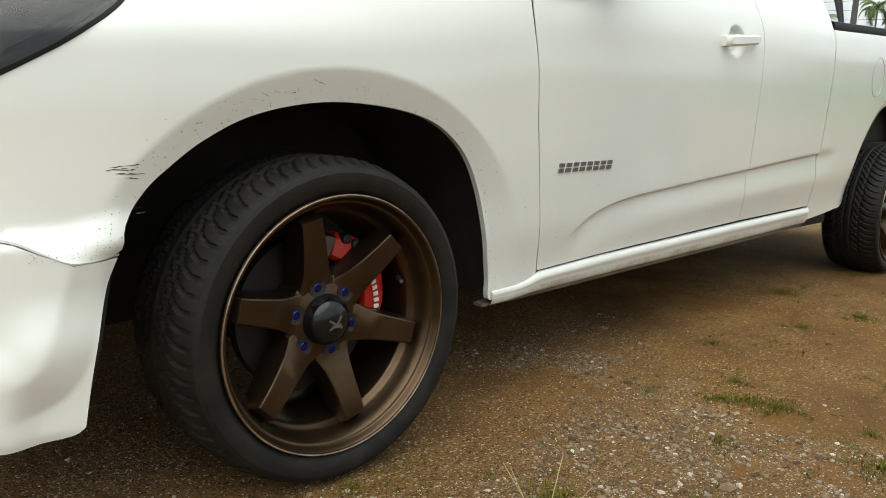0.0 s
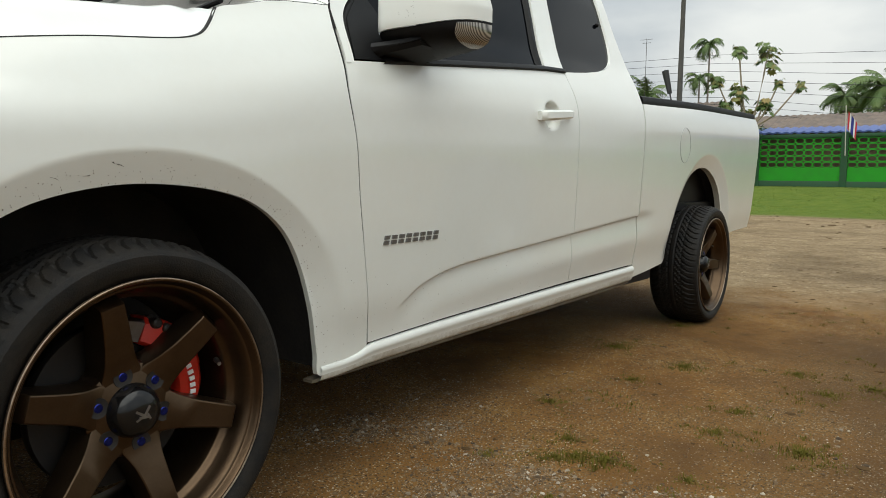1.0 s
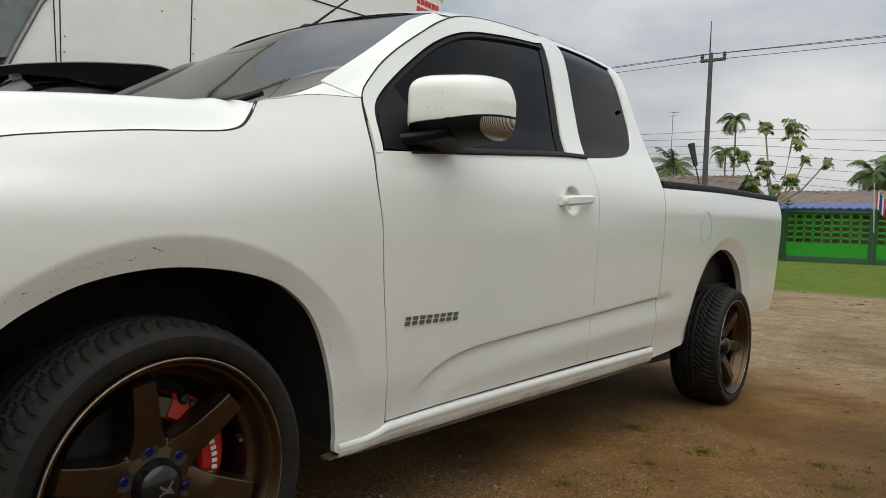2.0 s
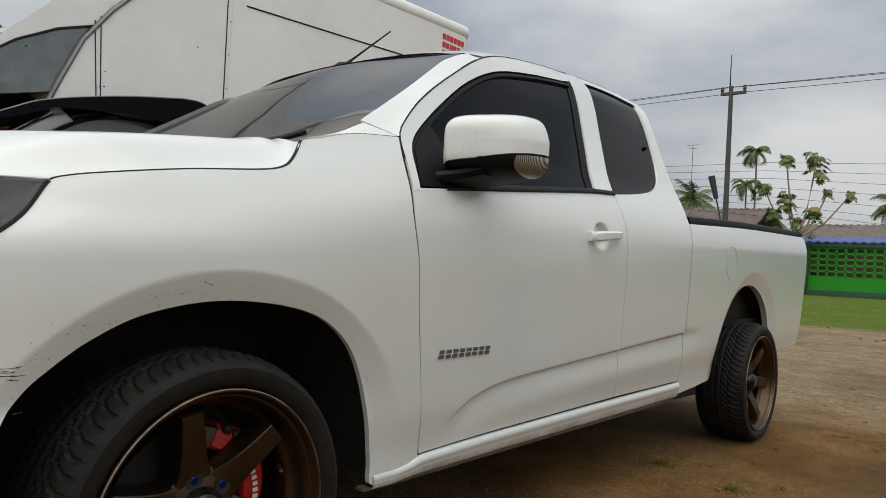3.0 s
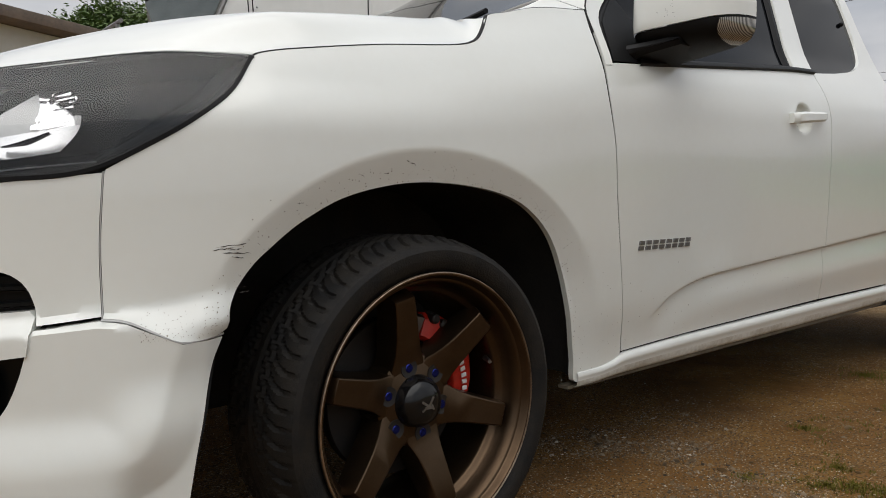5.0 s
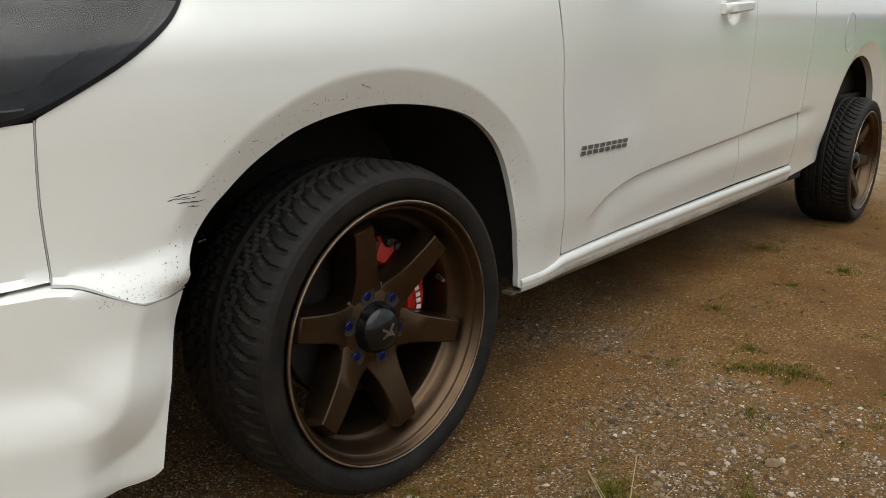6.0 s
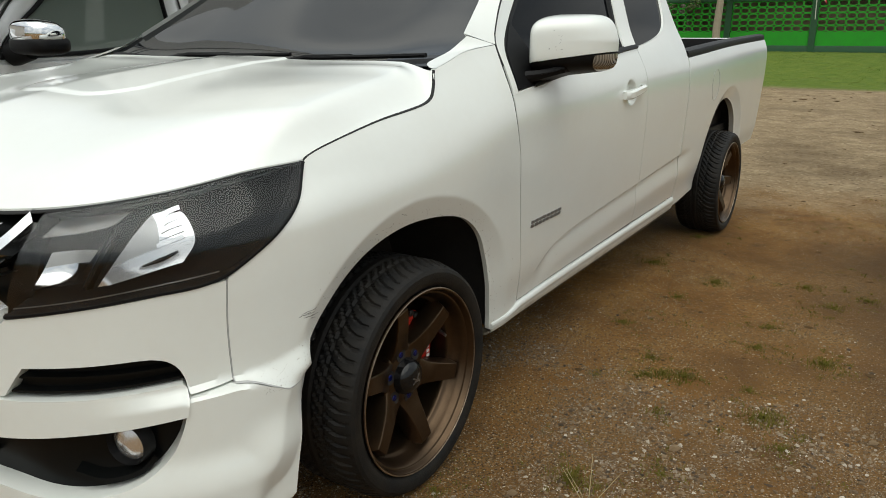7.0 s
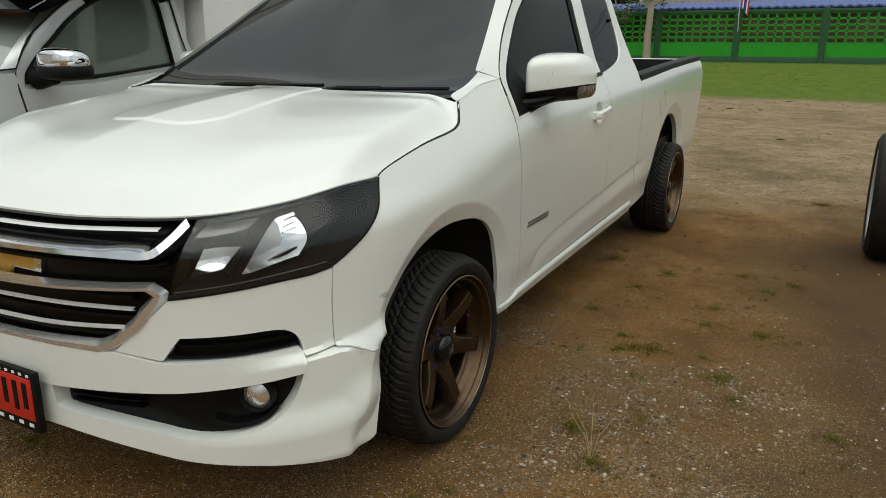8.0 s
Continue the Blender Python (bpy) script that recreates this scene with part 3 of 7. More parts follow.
# windscreen, pillars, roof
GLASS_EDGE = np.array([(0.285, -0.745, 1.044), (0.385, -0.752, 1.075), (0.47, -0.757, 1.116), (0.70, -0.692, 1.257), (1.0, -0.607, 1.452), (1.06, -0.59, 1.482)])
A0, A1 = GLASS_EDGE[2], GLASS_EDGE[-1]
wind = coons([GLASS_EDGE[0] * (1, -1, 1), (0.345, 0.45, 1.033), (0.365, 0, 1.036), (0.345, -0.45, 1.033), GLASS_EDGE[0]], GLASS_EDGE,
             [A1 * (1, -1, 1), (1.035, 0.3, 1.503), (1.01, 0, 1.507), (1.035, -0.3, 1.503), A1], GLASS_EDGE * (1, -1, 1), 40, 30)
bmw = sheet(wind)
bmesh.ops.recalc_face_normals(bmw, faces=bmw.faces[:])
part("windscreen", bmw, M_SCREEN, truck, "dark tinted windscreen")
for side in (1, -1):
    outer = [skin(u, z, 0.002) for u, z in curve([(0.548, 1.10), (0.582, 1.141), (0.695, 1.235), (0.892, 1.36), (1.08, 1.462)], 30)]
    inner = curve(GLASS_EDGE[2:], 30)
    proud = inner + np.array((-0.007, 0.016, 0.014)) * np.array([[1 - step(22, 30, k)] for k in range(31)])
    pg = coons(outer, [outer[-1], proud[-1]], proud, [outer[0], proud[0]], 30, 6)
    pg = np.concatenate([pg, (inner * 0.5 + proud * 0.5 + np.array((0, 0.004, 0)))[:, None], (inner + np.array((0.0, 0.003, -0.012)))[:, None]], 1)
    part("windscreen_pillar", sheet(pg, None, side), M_PAINT, truck)
rails = curve([(1.08, 1.462), (1.236, 1.515), (1.572, 1.575), (1.70, 1.59), (1.90, 1.615), (2.2, 1.632), (2.405, 1.60)], 40)
rb = bmesh.new()
rows = []
for k, (u, z) in enumerate(rails):
    p = skin(u, z, 0.002)
    xc = p[0] + (1.01 - 1.08) * (1 - step(0, 12, k))
    rows.append([rb.verts.new((p[0] + (xc - p[0]) * (1 - (s * s)), p[1] * s, p[2] + (0.045 + 0.012 * step(0, 15, k)) * (1 - abs(s) ** 5))) for s in np.linspace(1, -1, 25)])
for i in range(40):
    for j in range(24):
        rb.faces.new((rows[i][j], rows[i + 1][j], rows[i + 1][j + 1], rows[i][j + 1]))
bmesh.ops.recalc_face_normals(rb, faces=rb.faces[:])
part("roof", rb, M_PAINT, truck)
# strip that closes the roof's front edge down to the windscreen
p2, w_top = skin(*rails[2], 0.002), wind[:, -1]
hd = []
for k, s in enumerate(np.linspace(-1, 1, 41)):
    x2 = p2[0] + (1.01 - 1.08) * (1 - step(0, 12, 2)) * (1 - s * s)
    far_ = np.array((x2, p2[1] * s, p2[2] + (0.045 + 0.012 * step(0, 15, 2)) * (1 - abs(s) ** 5) - 0.0015))
    near_ = np.array(w_top[k]) + np.array((-0.008, 0.0, -0.002))
    hd.append([near_ * (1 - t) + far_ * t for t in (0, 0.33, 0.67, 1)])
part("roof_header", sheet(np.array(hd)), M_PAINT, truck)
# cab back with its window
cb = bmesh.new()
prof = [(skin(u, z, -0.002)) for u, z in curve([(2.303, 0.45), (2.293, 0.962), (2.309, 1.048), (2.338, 1.163), (2.346, 1.291), (2.372, 1.452), (2.405, 1.60)], 30)]
rows = [[cb.verts.new((p[0] - 0.002, p[1] * s, p[2] + (0.06 * (1 - abs(s) ** 5) if k == 30 else 0))) for s in np.linspace(1, -1, 13)] for k, p in enumerate(prof)]
for i in range(30):
    for j in range(12):
        cb.faces.new((rows[i][j], rows[i][j + 1], rows[i + 1][j + 1], rows[i + 1][j]))
part("cab_back", cb, M_PAINT, truck)

# bed: rail caps, inner walls, floor, tailgate
for side in (1, -1):
    rc = bmesh.new()
    line = [skin(u, z + 0.014, -0.035) for u, z in curve([(2.318, 1.030), (3.2, 1.076), (4.295, 1.115)], 30)]
    ring = [(-0.036, -0.016), (-0.040, 0.0), (-0.034, 0.016), (-0.015, 0.022), (0.02, 0.022), (0.04, 0.016), (0.042, -0.016)]
    rows = [[rc.verts.new((p[0], side * (p[1] + dy), p[2] + dz)) for dy, dz in ring] for p in line]
    for i in range(30):
        for j in range(6):
            f = (rows[i][j], rows[i + 1][j], rows[i + 1][j + 1], rows[i][j + 1])
            rc.faces.new(f if side > 0 else f[::-1])
    rc.faces.new(rows[0])
    rc.faces.new(rows[-1])
    bmesh.ops.recalc_face_normals(rc, faces=rc.faces[:])
    part("bed_rail_cap", rc, M_BLACK, truck, "black plastic bed rail cap")
    part("bed_liner_side", sheet(coons([(2.33, 0.56), (4.25, 0.62)], [(4.25, 0.62), (4.28, 1.12)], [(2.33, 1.03), (4.28, 1.12)], [(2.33, 0.56), (2.33, 1.03)], 20, 6), skin, side, 0, -0.09), M_BLACK, truck, "black bed liner")
fl = box(bmesh.new(), 2.34, 4.27, -0.78, 0.78, 0.56, 0.60)
part("bed_floor", fl, M_BLACK, truck, "black bed liner")
tg = box(bmesh.new(), 4.235, 4.295, -0.76, 0.76, 0.60, 1.125, 0.012)
part("tailgate", tg, M_PAINT, truck)
part("tailgate_liner", box(bmesh.new(), 4.215, 4.232, -0.75, 0.75, 0.60, 1.12, 0.004), M_BLACK, truck, "black bed liner")
part("bulkhead_liner", box(bmesh.new(), 2.36, 2.38, -0.75, 0.75, 0.60, 1.03, 0.004), M_BLACK, truck, "black bed liner")
rbm = box(bmesh.new(), 4.20, 4.34, -0.76, 0.76, 0.46, 0.60, 0.02)
part("rear_bumper", rbm, M_PAINT, truck)

# underbody and wheel wells
for dims, nm in (((0.50, 2.70, -0.79, 0.79, 0.245, 0.55), "chassis_floor"), ((-0.70, 0.50, -0.47, 0.47, 0.25, 0.76), "engine_bay"), ((-0.66, -0.47, -0.62, 0.62, 0.26, 0.60), "radiator_support"),
                 ((2.70, 3.70, -0.47, 0.47, 0.32, 0.55), "rear_frame"), ((3.74, 4.24, -0.73, 0.73, 0.47, 0.555), "tail_frame"), ((0.58, 2.27, -0.74, 0.74, 0.55, 0.93), "cabin_tub")):
    part(nm, box(bmesh.new(), *dims, 0.01), M_DARK, truck, "dark underbody")
# unseen boxes added to keep light out from under the truck
for dims, nm in (((0.48, 4.18, -0.50, -0.40, 0.19, 0.31), "frame_rail"), ((0.48, 4.18, 0.40, 0.50, 0.19, 0.31), "frame_rail"), ((1.15, 2.25, -0.36, 0.10, 0.165, 0.30), "fuel_tank"), ((0.30, 1.10, -0.22, 0.22, 0.17, 0.30), "gearbox"),
                 ((-0.12, 0.12, -0.62, 0.62, 0.19, 0.27), "front_crossmember"), ((3.17, 3.32, -0.70, 0.70, 0.22, 0.35), "rear_axle"), ((0.9, 3.9, 0.18, 0.32, 0.17, 0.26), "exhaust")):
    part(nm, box(bmesh.new(), *dims, 0.015), M_DARK, truck, "dark underbody")
ARCHES = (L_ARCH, [(2.735, 0.30), (2.74, 0.345), (2.765, 0.48), (2.836, 0.640), (2.948, 0.735), (3.138, 0.78), (3.335, 0.763), (3.525, 0.672), (3.645, 0.53), (3.685, 0.415), (3.69, 0.33)])
for side in (1, -1):
    for line in ARCHES:
        wb = bmesh.new()
        rows = []
        c = curve(line if line is not L_ARCH else [(-0.44, 0.20), (-0.41, 0.33)] + L_ARCH, 40)
        for k, (u, z) in enumerate(c):
            p = skin(u, z, -0.012)
            y0 = -p[1]
            rows.append([wb.verts.new((p[0] + g * (p[0] - c[:, 0].mean()), -side * y, z + g * 0.3)) for y, g in ((y0, 0.004), (y0 - 0.02, 0.03), (0.78, 0.05), (0.70, 0.05), (0.60, 0.05), (0.48, 0.05))])
        for i in range(40):
            for j in range(5):
                wb.faces.new((rows[i][j], rows[i][j + 1], rows[i + 1][j + 1], rows[i + 1][j]))
        wb.faces.new([r[5] for r in rows])
        part("wheel_well_liner", wb, M_DARK, truck, "black wheel well liner")


# ---------------------------------------------------------------- wheels
def tyre_mesh():
    bm = bmesh.new()
    # radius, y from the outer face inwards; the tread runs between the shoulders
    prof = [(0.225, 0.014), (0.238, 0.007), (0.2435, 0.001), (0.2525, -0.006), (0.267, -0.010), (0.279, -0.0095), (0.2875, -0.005), (0.2935, 0.006)]
    tread = [(0.2970 + 0.0075 * math.sin(math.pi * min(1, k / 5) / 2) if k < 5 else 0.3045 - 0.0105 * step(23, 28, k), 0.018 + 0.196 * k / 28) for k in range(29)]
    prof2 = [(0.290, 0.222), (0.274, 0.234), (0.25, 0.236), (0.225, 0.226), (0.205, 0.215)]
    allp = prof + tread + prof2
    seg = 660
    rings = []
    for s in range(seg):
        a = 2 * math.pi * s / seg
        row = []
        for i, (r, y) in enumerate(allp):
            k = i - len(prof)
            if -1 <= k < 29:
                w = min(1.0, abs(k - 14) / 14)
                phase = (a * 66 / (2 * math.pi) + 3.2 * (1 - w) ** 1.7 + (0.5 if k < 14 else 0)) % 1.0
                cut = 1.0 if phase < 0.26 and w > 0.12 else 0.0
                if abs(k - 14) in (2, 7):
                    cut = max(cut, 0.9)
                depth = 0.0048 if k >= 0 else 0.0016
                r -= depth * cut
            row.append(bm.verts.new((r * math.cos(a), y, r * math.sin(a))))
        rings.append(row)
    for s in range(seg):
        p, q = rings[s], rings[(s + 1) % seg]
        for i in range(len(allp) - 1):
            bm.faces.new((p[i], p[i + 1], q[i + 1], q[i]))
    return bm


def rim_mesh():
    bm = bmesh.new()
    prof = [(0.232, 0.016), (0.240, 0.008), (0.2455, 0.000), (0.2462, -0.004), (0.2440, -0.0062), (0.2395, -0.0055), (0.2365, -0.001), (0.2345, 0.006), (0.2325, 0.009), (0.2300, 0.0095), (0.2275, 0.012),
            (0.2225, 0.030), (0.2170, 0.046), (0.2130, 0.053), (0.2080, 0.056), (0.2055, 0.060), (0.2040, 0.072), (0.203, 0.10), (0.198, 0.15), (0.200, 0.20), (0.212, 0.215)]
    revolve(bm, [(r * 0.98, y) for r, y in prof], 160)
    return bm


def rim_edge_mesh():
    bm = bmesh.new()
    revolve(bm, [(0.2412, -0.0035), (0.2405, -0.0066), (0.2390, -0.0076), (0.2372, -0.0068), (0.2362, -0.0035)], 160)
    return bm


def spoke_mesh(angle):
    bm = bmesh.new()
    # stations along the spoke: radius, half width, front y, back y
    st = [(0.045, 0.040, 0.060, 0.11), (0.070, 0.0375, 0.057, 0.11), (0.084, 0.0325, 0.052, 0.105), (0.10, 0.0288, 0.046, 0.10), (0.125, 0.0262, 0.038, 0.095), (0.160, 0.0240, 0.029, 0.085), (0.188, 0.0226, 0.0235, 0.075), (0.1945, 0.0224, 0.0235, 0.070),
          (0.1985, 0.0222, 0.027, 0.066), (0.2090, 0.0222, 0.050, 0.064)]
    rows = []
    for r, w, y0, y1 in st:
        rows.append([bm.verts.new((r * 1.02, y, x)) for x, y in ((-w * 1.16, y1), (-w * 1.03, y0 + 0.006), (-w * 0.97, y0 + 0.0015), (-w * 0.88, y0), (w * 0.88, y0), (w * 0.97, y0 + 0.0015), (w * 1.03, y0 + 0.006), (w * 1.16, y1))])
    for i in range(len(rows) - 1):
        for j in range(7):
            bm.faces.new((rows[i][j], rows[i][j + 1], rows[i + 1][j + 1], rows[i + 1][j]))
        bm.faces.new((rows[i][7], rows[i][0], rows[i + 1][0], rows[i + 1][7]))
    bm.faces.new(rows[0][::-1])
    bm.faces.new(rows[-1])
    bmesh.ops.recalc_face_normals(bm, faces=bm.faces[:])
    bmesh.ops.transform(bm, matrix=Matrix.Rotation(radians(-angle), 4, "Y"), verts=bm.verts)
    return bm


ME = {}


def shared(key, make, mat, smooth=True, angle=38):
    if key not in ME:
        bm = make()
        me = bpy.data.meshes.new(key)
        bm.to_mesh(me)
        bm.free()
        me.materials.append(mat)
        if smooth:
            me.shade_smooth()
            me.set_sharp_from_angle(angle=radians(angle))
        ME[key] = me
    return ME[key]


def hung(name, me, parent, m=None, label=""):
    ob = new(name, me)
    ob.parent = parent
    if m is not None:
        ob.matrix_basis = m
    return tagged(ob, label)


def hub_mesh():
    bm = bmesh.new()
    revolve(bm, [(0.0, 0.056), (0.047, 0.056), (0.050, 0.0575), (0.074, 0.0585), (0.083, 0.063), (0.087, 0.075), (0.087, 0.115), (0.0, 0.115)], 64)
    return bm


def cap_mesh():
    bm = bmesh.new()
    revolve(bm, [(0.0, 0.010), (0.015, 0.0108), (0.029, 0.0145), (0.040, 0.0225), (0.0460, 0.033), (0.0475, 0.045), (0.0495, 0.048), (0.050, 0.058)], 48)
    return bm


def nut_mesh():
    bm = bmesh.new()
    revolve(bm, [(0.0, -0.022), (0.006, -0.022), (0.0095, -0.019), (0.0105, -0.012), (0.0105, 0.0), (0.0135, 0.003), (0.0135, 0.012)], 12)
    return bm


def emblem_mesh():
    bm = bmesh.new()
    for x, z, a, l, w in ((-0.006, 0.002, 40, 0.010, 0.0022), (0.006, 0.003, -50, 0.011, 0.0022), (0.0, -0.006, 10, 0.010, 0.0024), (0.009, -0.007, 70, 0.006, 0.0018), (-0.010, -0.007, -20, 0.006, 0.0018)):
        box(bm, -l, l, -0.0012, 0.0, -w, w, m=pose(x, 0.0104 + 0.9 * (x * x + z * z) * 5, z, 0, a, 0))
    return bm


def rim_mark_mesh():
    return box(bmesh.new(), 0.2052, 0.2105, 0.0555, 0.062, -0.0032, 0.0032, 0.0008)


def disc_mesh():
    bm = bmesh.new()
    revolve(bm, [(0.06, 0.120), (0.150, 0.120), (0.152, 0.124), (0.152, 0.142), (0.150, 0.146), (0.06, 0.146)], 64)
    revolve(bm, [(0.0, 0.098), (0.075, 0.098), (0.078, 0.12)], 48)
    return bm


def caliper_mesh():
    bm = bmesh.new()
    n = 26
    rows = []
    for k in range(n + 1):
        a = radians(-28 + 84 * k / n)
        bulge = 1 - 0.20 * (abs(k / n - 0.5) * 2) ** 3
        r0, r1 = 0.113, 0.113 + 0.062 * bulge
        y0 = 0.088 + 0.010 * (abs(k / n - 0.5) * 2) ** 4 - (0.004 if 0.36 < k / n < 0.64 else 0)
        rows.append([bm.verts.new((r * math.cos(a), y, r * math.sin(a))) for r, y in ((r0, 0.155), (r0, y0 + 0.008), (r0 + 0.006, y0), (r1 - 0.012, y0), (r1, y0 + 0.012), (r1, 0.155))])
    for i in range(n):
        for j in range(5):
            bm.faces.new((rows[i][j], rows[i][j + 1], rows[i + 1][j + 1], rows[i + 1][j]))
    bm.faces.new(rows[0])
    bm.faces.new(rows[-1])
    bmesh.ops.recalc_face_normals(bm, faces=bm.faces[:])
    return bm


def lug_shade_mesh():
    bm = bmesh.new()
    revolve(bm, [(0.0, 0.0580), (0.0165, 0.0578), (0.0178, 0.0572), (0.0185, 0.0595)], 24)
    return bm


def valve_mesh():
    bm = bmesh.new()
    tube(bm, [(0.197, 0.075, 0.0), (0.192, 0.062, 0.0), (0.186, 0.050, 0.0)], [0.006, 0.0045, 0.004], 8)
    return bm


def mark_mesh():
    return box(bmesh.new(), -0.0042, 0.0042, -0.0015, 0.0015, -0.006, 0.006, 0.001)


def bracket_mesh():
    bm = bmesh.new()
    rows = []
    for k in range(7):
        a = radians(56 + 20 * k / 6)
        rows.append([bm.verts.new((r * math.cos(a), y, r * math.sin(a))) for r, y in ((0.115, 0.15), (0.115, 0.104), (0.152, 0.100), (0.158, 0.108), (0.158, 0.15))])
    for i in range(6):
        for j in range(4):
            bm.faces.new((rows[i][j], rows[i][j + 1], rows[i + 1][j + 1], rows[i + 1][j]))
    bm.faces.new(rows[0])
    bm.faces.new(rows[-1])
    bmesh.ops.recalc_face_normals(bm, faces=bm.faces[:])
    return bm


SPOKES = [97, 37, -23, -83, -143, 157]


def wheel(x, y, z, side, turn, spin, caliper, camber=0.0):
    """A wheel under the truck: its own frame has y inwards from the outer face."""
    hubm = pose(x, side * y, z, camber, 0, turn if side > 0 else 180 - turn) @ Matrix.Scale(1.012, 4)
    w = hung("wheel", shared("rim", rim_mesh, M_BRONZE), truck, hubm, "bronze six-spoke alloy wheel")
    hung("rim_edge", shared("rim_edge", rim_edge_mesh, M_WORN_HIGHLIGHT), w, None, "worn rim edge, paler to carry its highlight")
    hung("tyre", shared("tyre", tyre_mesh, M_RUBBER, True, 25), w, None, "black low-profile tyre with dusty directional tread")
    rot = Matrix.Rotation(radians(-spin), 4, "Y")
    hung("hub", shared("hub", hub_mesh, M_BRONZE), w, rot)
    for k in SPOKES:
        hung("spoke", shared("spoke", lambda: spoke_mesh(0), M_BRONZE, True, 30), w, rot @ Matrix.Rotation(radians(-k), 4, "Y"))
        a = radians(k)
        hung("lug_nut", shared("lug_nut", nut_mesh, M_BLUE), w, rot @ pose(0.064 * math.cos(a), 0.081, 0.064 * math.sin(a)) @ Matrix.Scale(1.15, 4), "blue anodised lug nut")
    hung("centre_cap", shared("centre_cap", cap_mesh, material("gloss_black", (0.006, 0.006, 0.0065), 0.16, spec=0.4)), w, rot @ pose(0, 0.010, 0), "gloss black domed cap")
    for a0, n_bars in ((-112, 9), (-52, 8)):
        for k in range(n_bars):
            hung("rim_mark", shared("rim_mark", rim_mark_mesh, M_BRONZE), w, rot @ Matrix.Rotation(radians(-(a0 + 2.6 * k)), 4, "Y"), "small raised bar")
    hung("emblem", shared("emblem", emblem_mesh, M_STEEL), w, rot @ pose(0, 0.010, 0))
    hung("brake_disc", shared("brake_disc", disc_mesh, M_DISC), w)
    # flat dark discs on the hub stand in for shade inside lug recesses
    for k in SPOKES:
        a = radians(k)
        hung("lug_pocket", shared("lug_pocket", lug_shade_mesh, M_DISC), w, rot @ pose(0.064 * math.cos(a), -0.001, 0.064 * math.sin(a)), "dark disc for the shade of a lug recess")
    hung("valve_stem", shared("valve_stem", valve_mesh, M_STEEL), w, rot @ Matrix.Rotation(radians(-8), 4, "Y"), "grey valve stem")
    if caliper:
        cal = hung("brake_caliper", shared("caliper", caliper_mesh, M_RED), w, Matrix.Rotation(radians(-13), 4, "Y"), "red brake caliper with white lettering")
        for k in range(5):
            a = radians(-14 + 5.2 * k)
            hung("caliper_mark", shared("caliper_mark", mark_mesh, M_WHITE), cal, pose(0.143 * math.cos(a), 0.0845, 0.143 * math.sin(a), 0, -math.degrees(a) + 90, 0), "white bar")
        for k in (30, 41, 50):
            a = radians(k)
            hung("caliper_bolt", shared("caliper_bolt", nut_mesh, M_DISC), cal, pose(0.158 * math.cos(a), 0.105, 0.158 * math.sin(a)), "steel bolt")
        hung("caliper_bracket", shared("caliper_bracket", bracket_mesh, M_STEEL), w, Matrix.Rotation(radians(-13), 4, "Y"), "grey caliper bracket")
    return w


wheel(0.0, -0.918, 0.277, 1, 0, 7.5, True)
wheel(0.0, -0.918, 0.277, -1, 0, 25, True)
wheel(3.246, -0.918, 0.279, 1, 0, 18, False)
wheel(3.246, -0.918, 0.279, -1, 0, 40, False)


# ---------------------------------------------------------------- pickup: front end
M_PLATE = material("red_plate", (0.50, 0.02, 0.012), 0.45, second=(0.40, 0.02, 0.01), scale=30)
M_DIRT = material("dried_mud", (0.16, 0.12, 0.075), 0.95, second=(0.08, 0.06, 0.04), scale=60)
M_SILL = material("dirty_sill", (0.17, 0.145, 0.105), 0.8, second=(0.08, 0.062, 0.04), scale=12, amount=0.9)
M_SCUFF = material("scuff_mark", (0.055, 0.05, 0.046), 0.8)


def ribbed_lens():
    m = material("indicator_lens", (0.30, 0.28, 0.25), 0.12, 0.3, coat=1.0)
    nt = m.node_tree
    wv = nt.nodes.new("ShaderNodeTexWave")
    wv.bands_direction = "Y"
    wv.inputs["Scale"].default_value, wv.inputs["Distortion"].default_value = 110, 0.2
    mx = nt.nodes.new("ShaderNodeMix")
    mx.data_type = "RGBA"
    mx.inputs[6].default_value, mx.inputs[7].default_value = (0.07, 0.065, 0.055, 1), (0.40, 0.38, 0.34, 1)
    tc = nt.nodes.new("ShaderNodeTexCoord")
    nt.links.new(tc.outputs["Object"], wv.inputs["Vector"])
    nt.links.new(wv.outputs["Fac"], mx.inputs[0])
    nt.links.new(mx.outputs[2], nt.nodes["Principled BSDF"].inputs["Base Color"])
    return m


M_RIBBED = ribbed_lens()


grille = part("grille", sheet(coons([(UC, 0.470), (-1.2, 0.470), (-1.06, 0.50), (-0.93, 0.64)], [(-0.93, 0.64), (-0.86, 0.825)], [(UC, 0.815), (-1.2, 0.815), (-0.86, 0.825)], [(UC, 0.470), (UC, 0.815)], 40, 16), skin, 1, 0, -0.055),
              M_GLOSSBLACK, truck, "black slatted grille with chrome bars")
part("grille_half", sheet(coons([(UC, 0.470), (-1.2, 0.470), (-1.06, 0.50), (-0.93, 0.64)], [(-0.93, 0.64), (-0.86, 0.825)], [(UC, 0.815), (-1.2, 0.815), (-0.86, 0.825)], [(UC, 0.470), (UC, 0.815)], 40, 16), skin, -1, 0, -0.055),
     M_GLOSSBLACK, grille)
bar([(UC, 0.724), (-1.35, 0.726), (-1.1, 0.732), (-0.985, 0.738), (-0.946, 0.762), (-0.900, 0.808)], [0.016, 0.016, 0.016, 0.017, 0.022, 0.027], -0.03, 0.006, M_CHROME, grille, "chrome_bar", "thick chrome bar")
bar([(UC, 0.690), (-1.3, 0.693), (-1.0, 0.702), (-0.95, 0.715)], 0.010, -0.05, -0.03, M_GLOSSBLACK, grille, "slat")
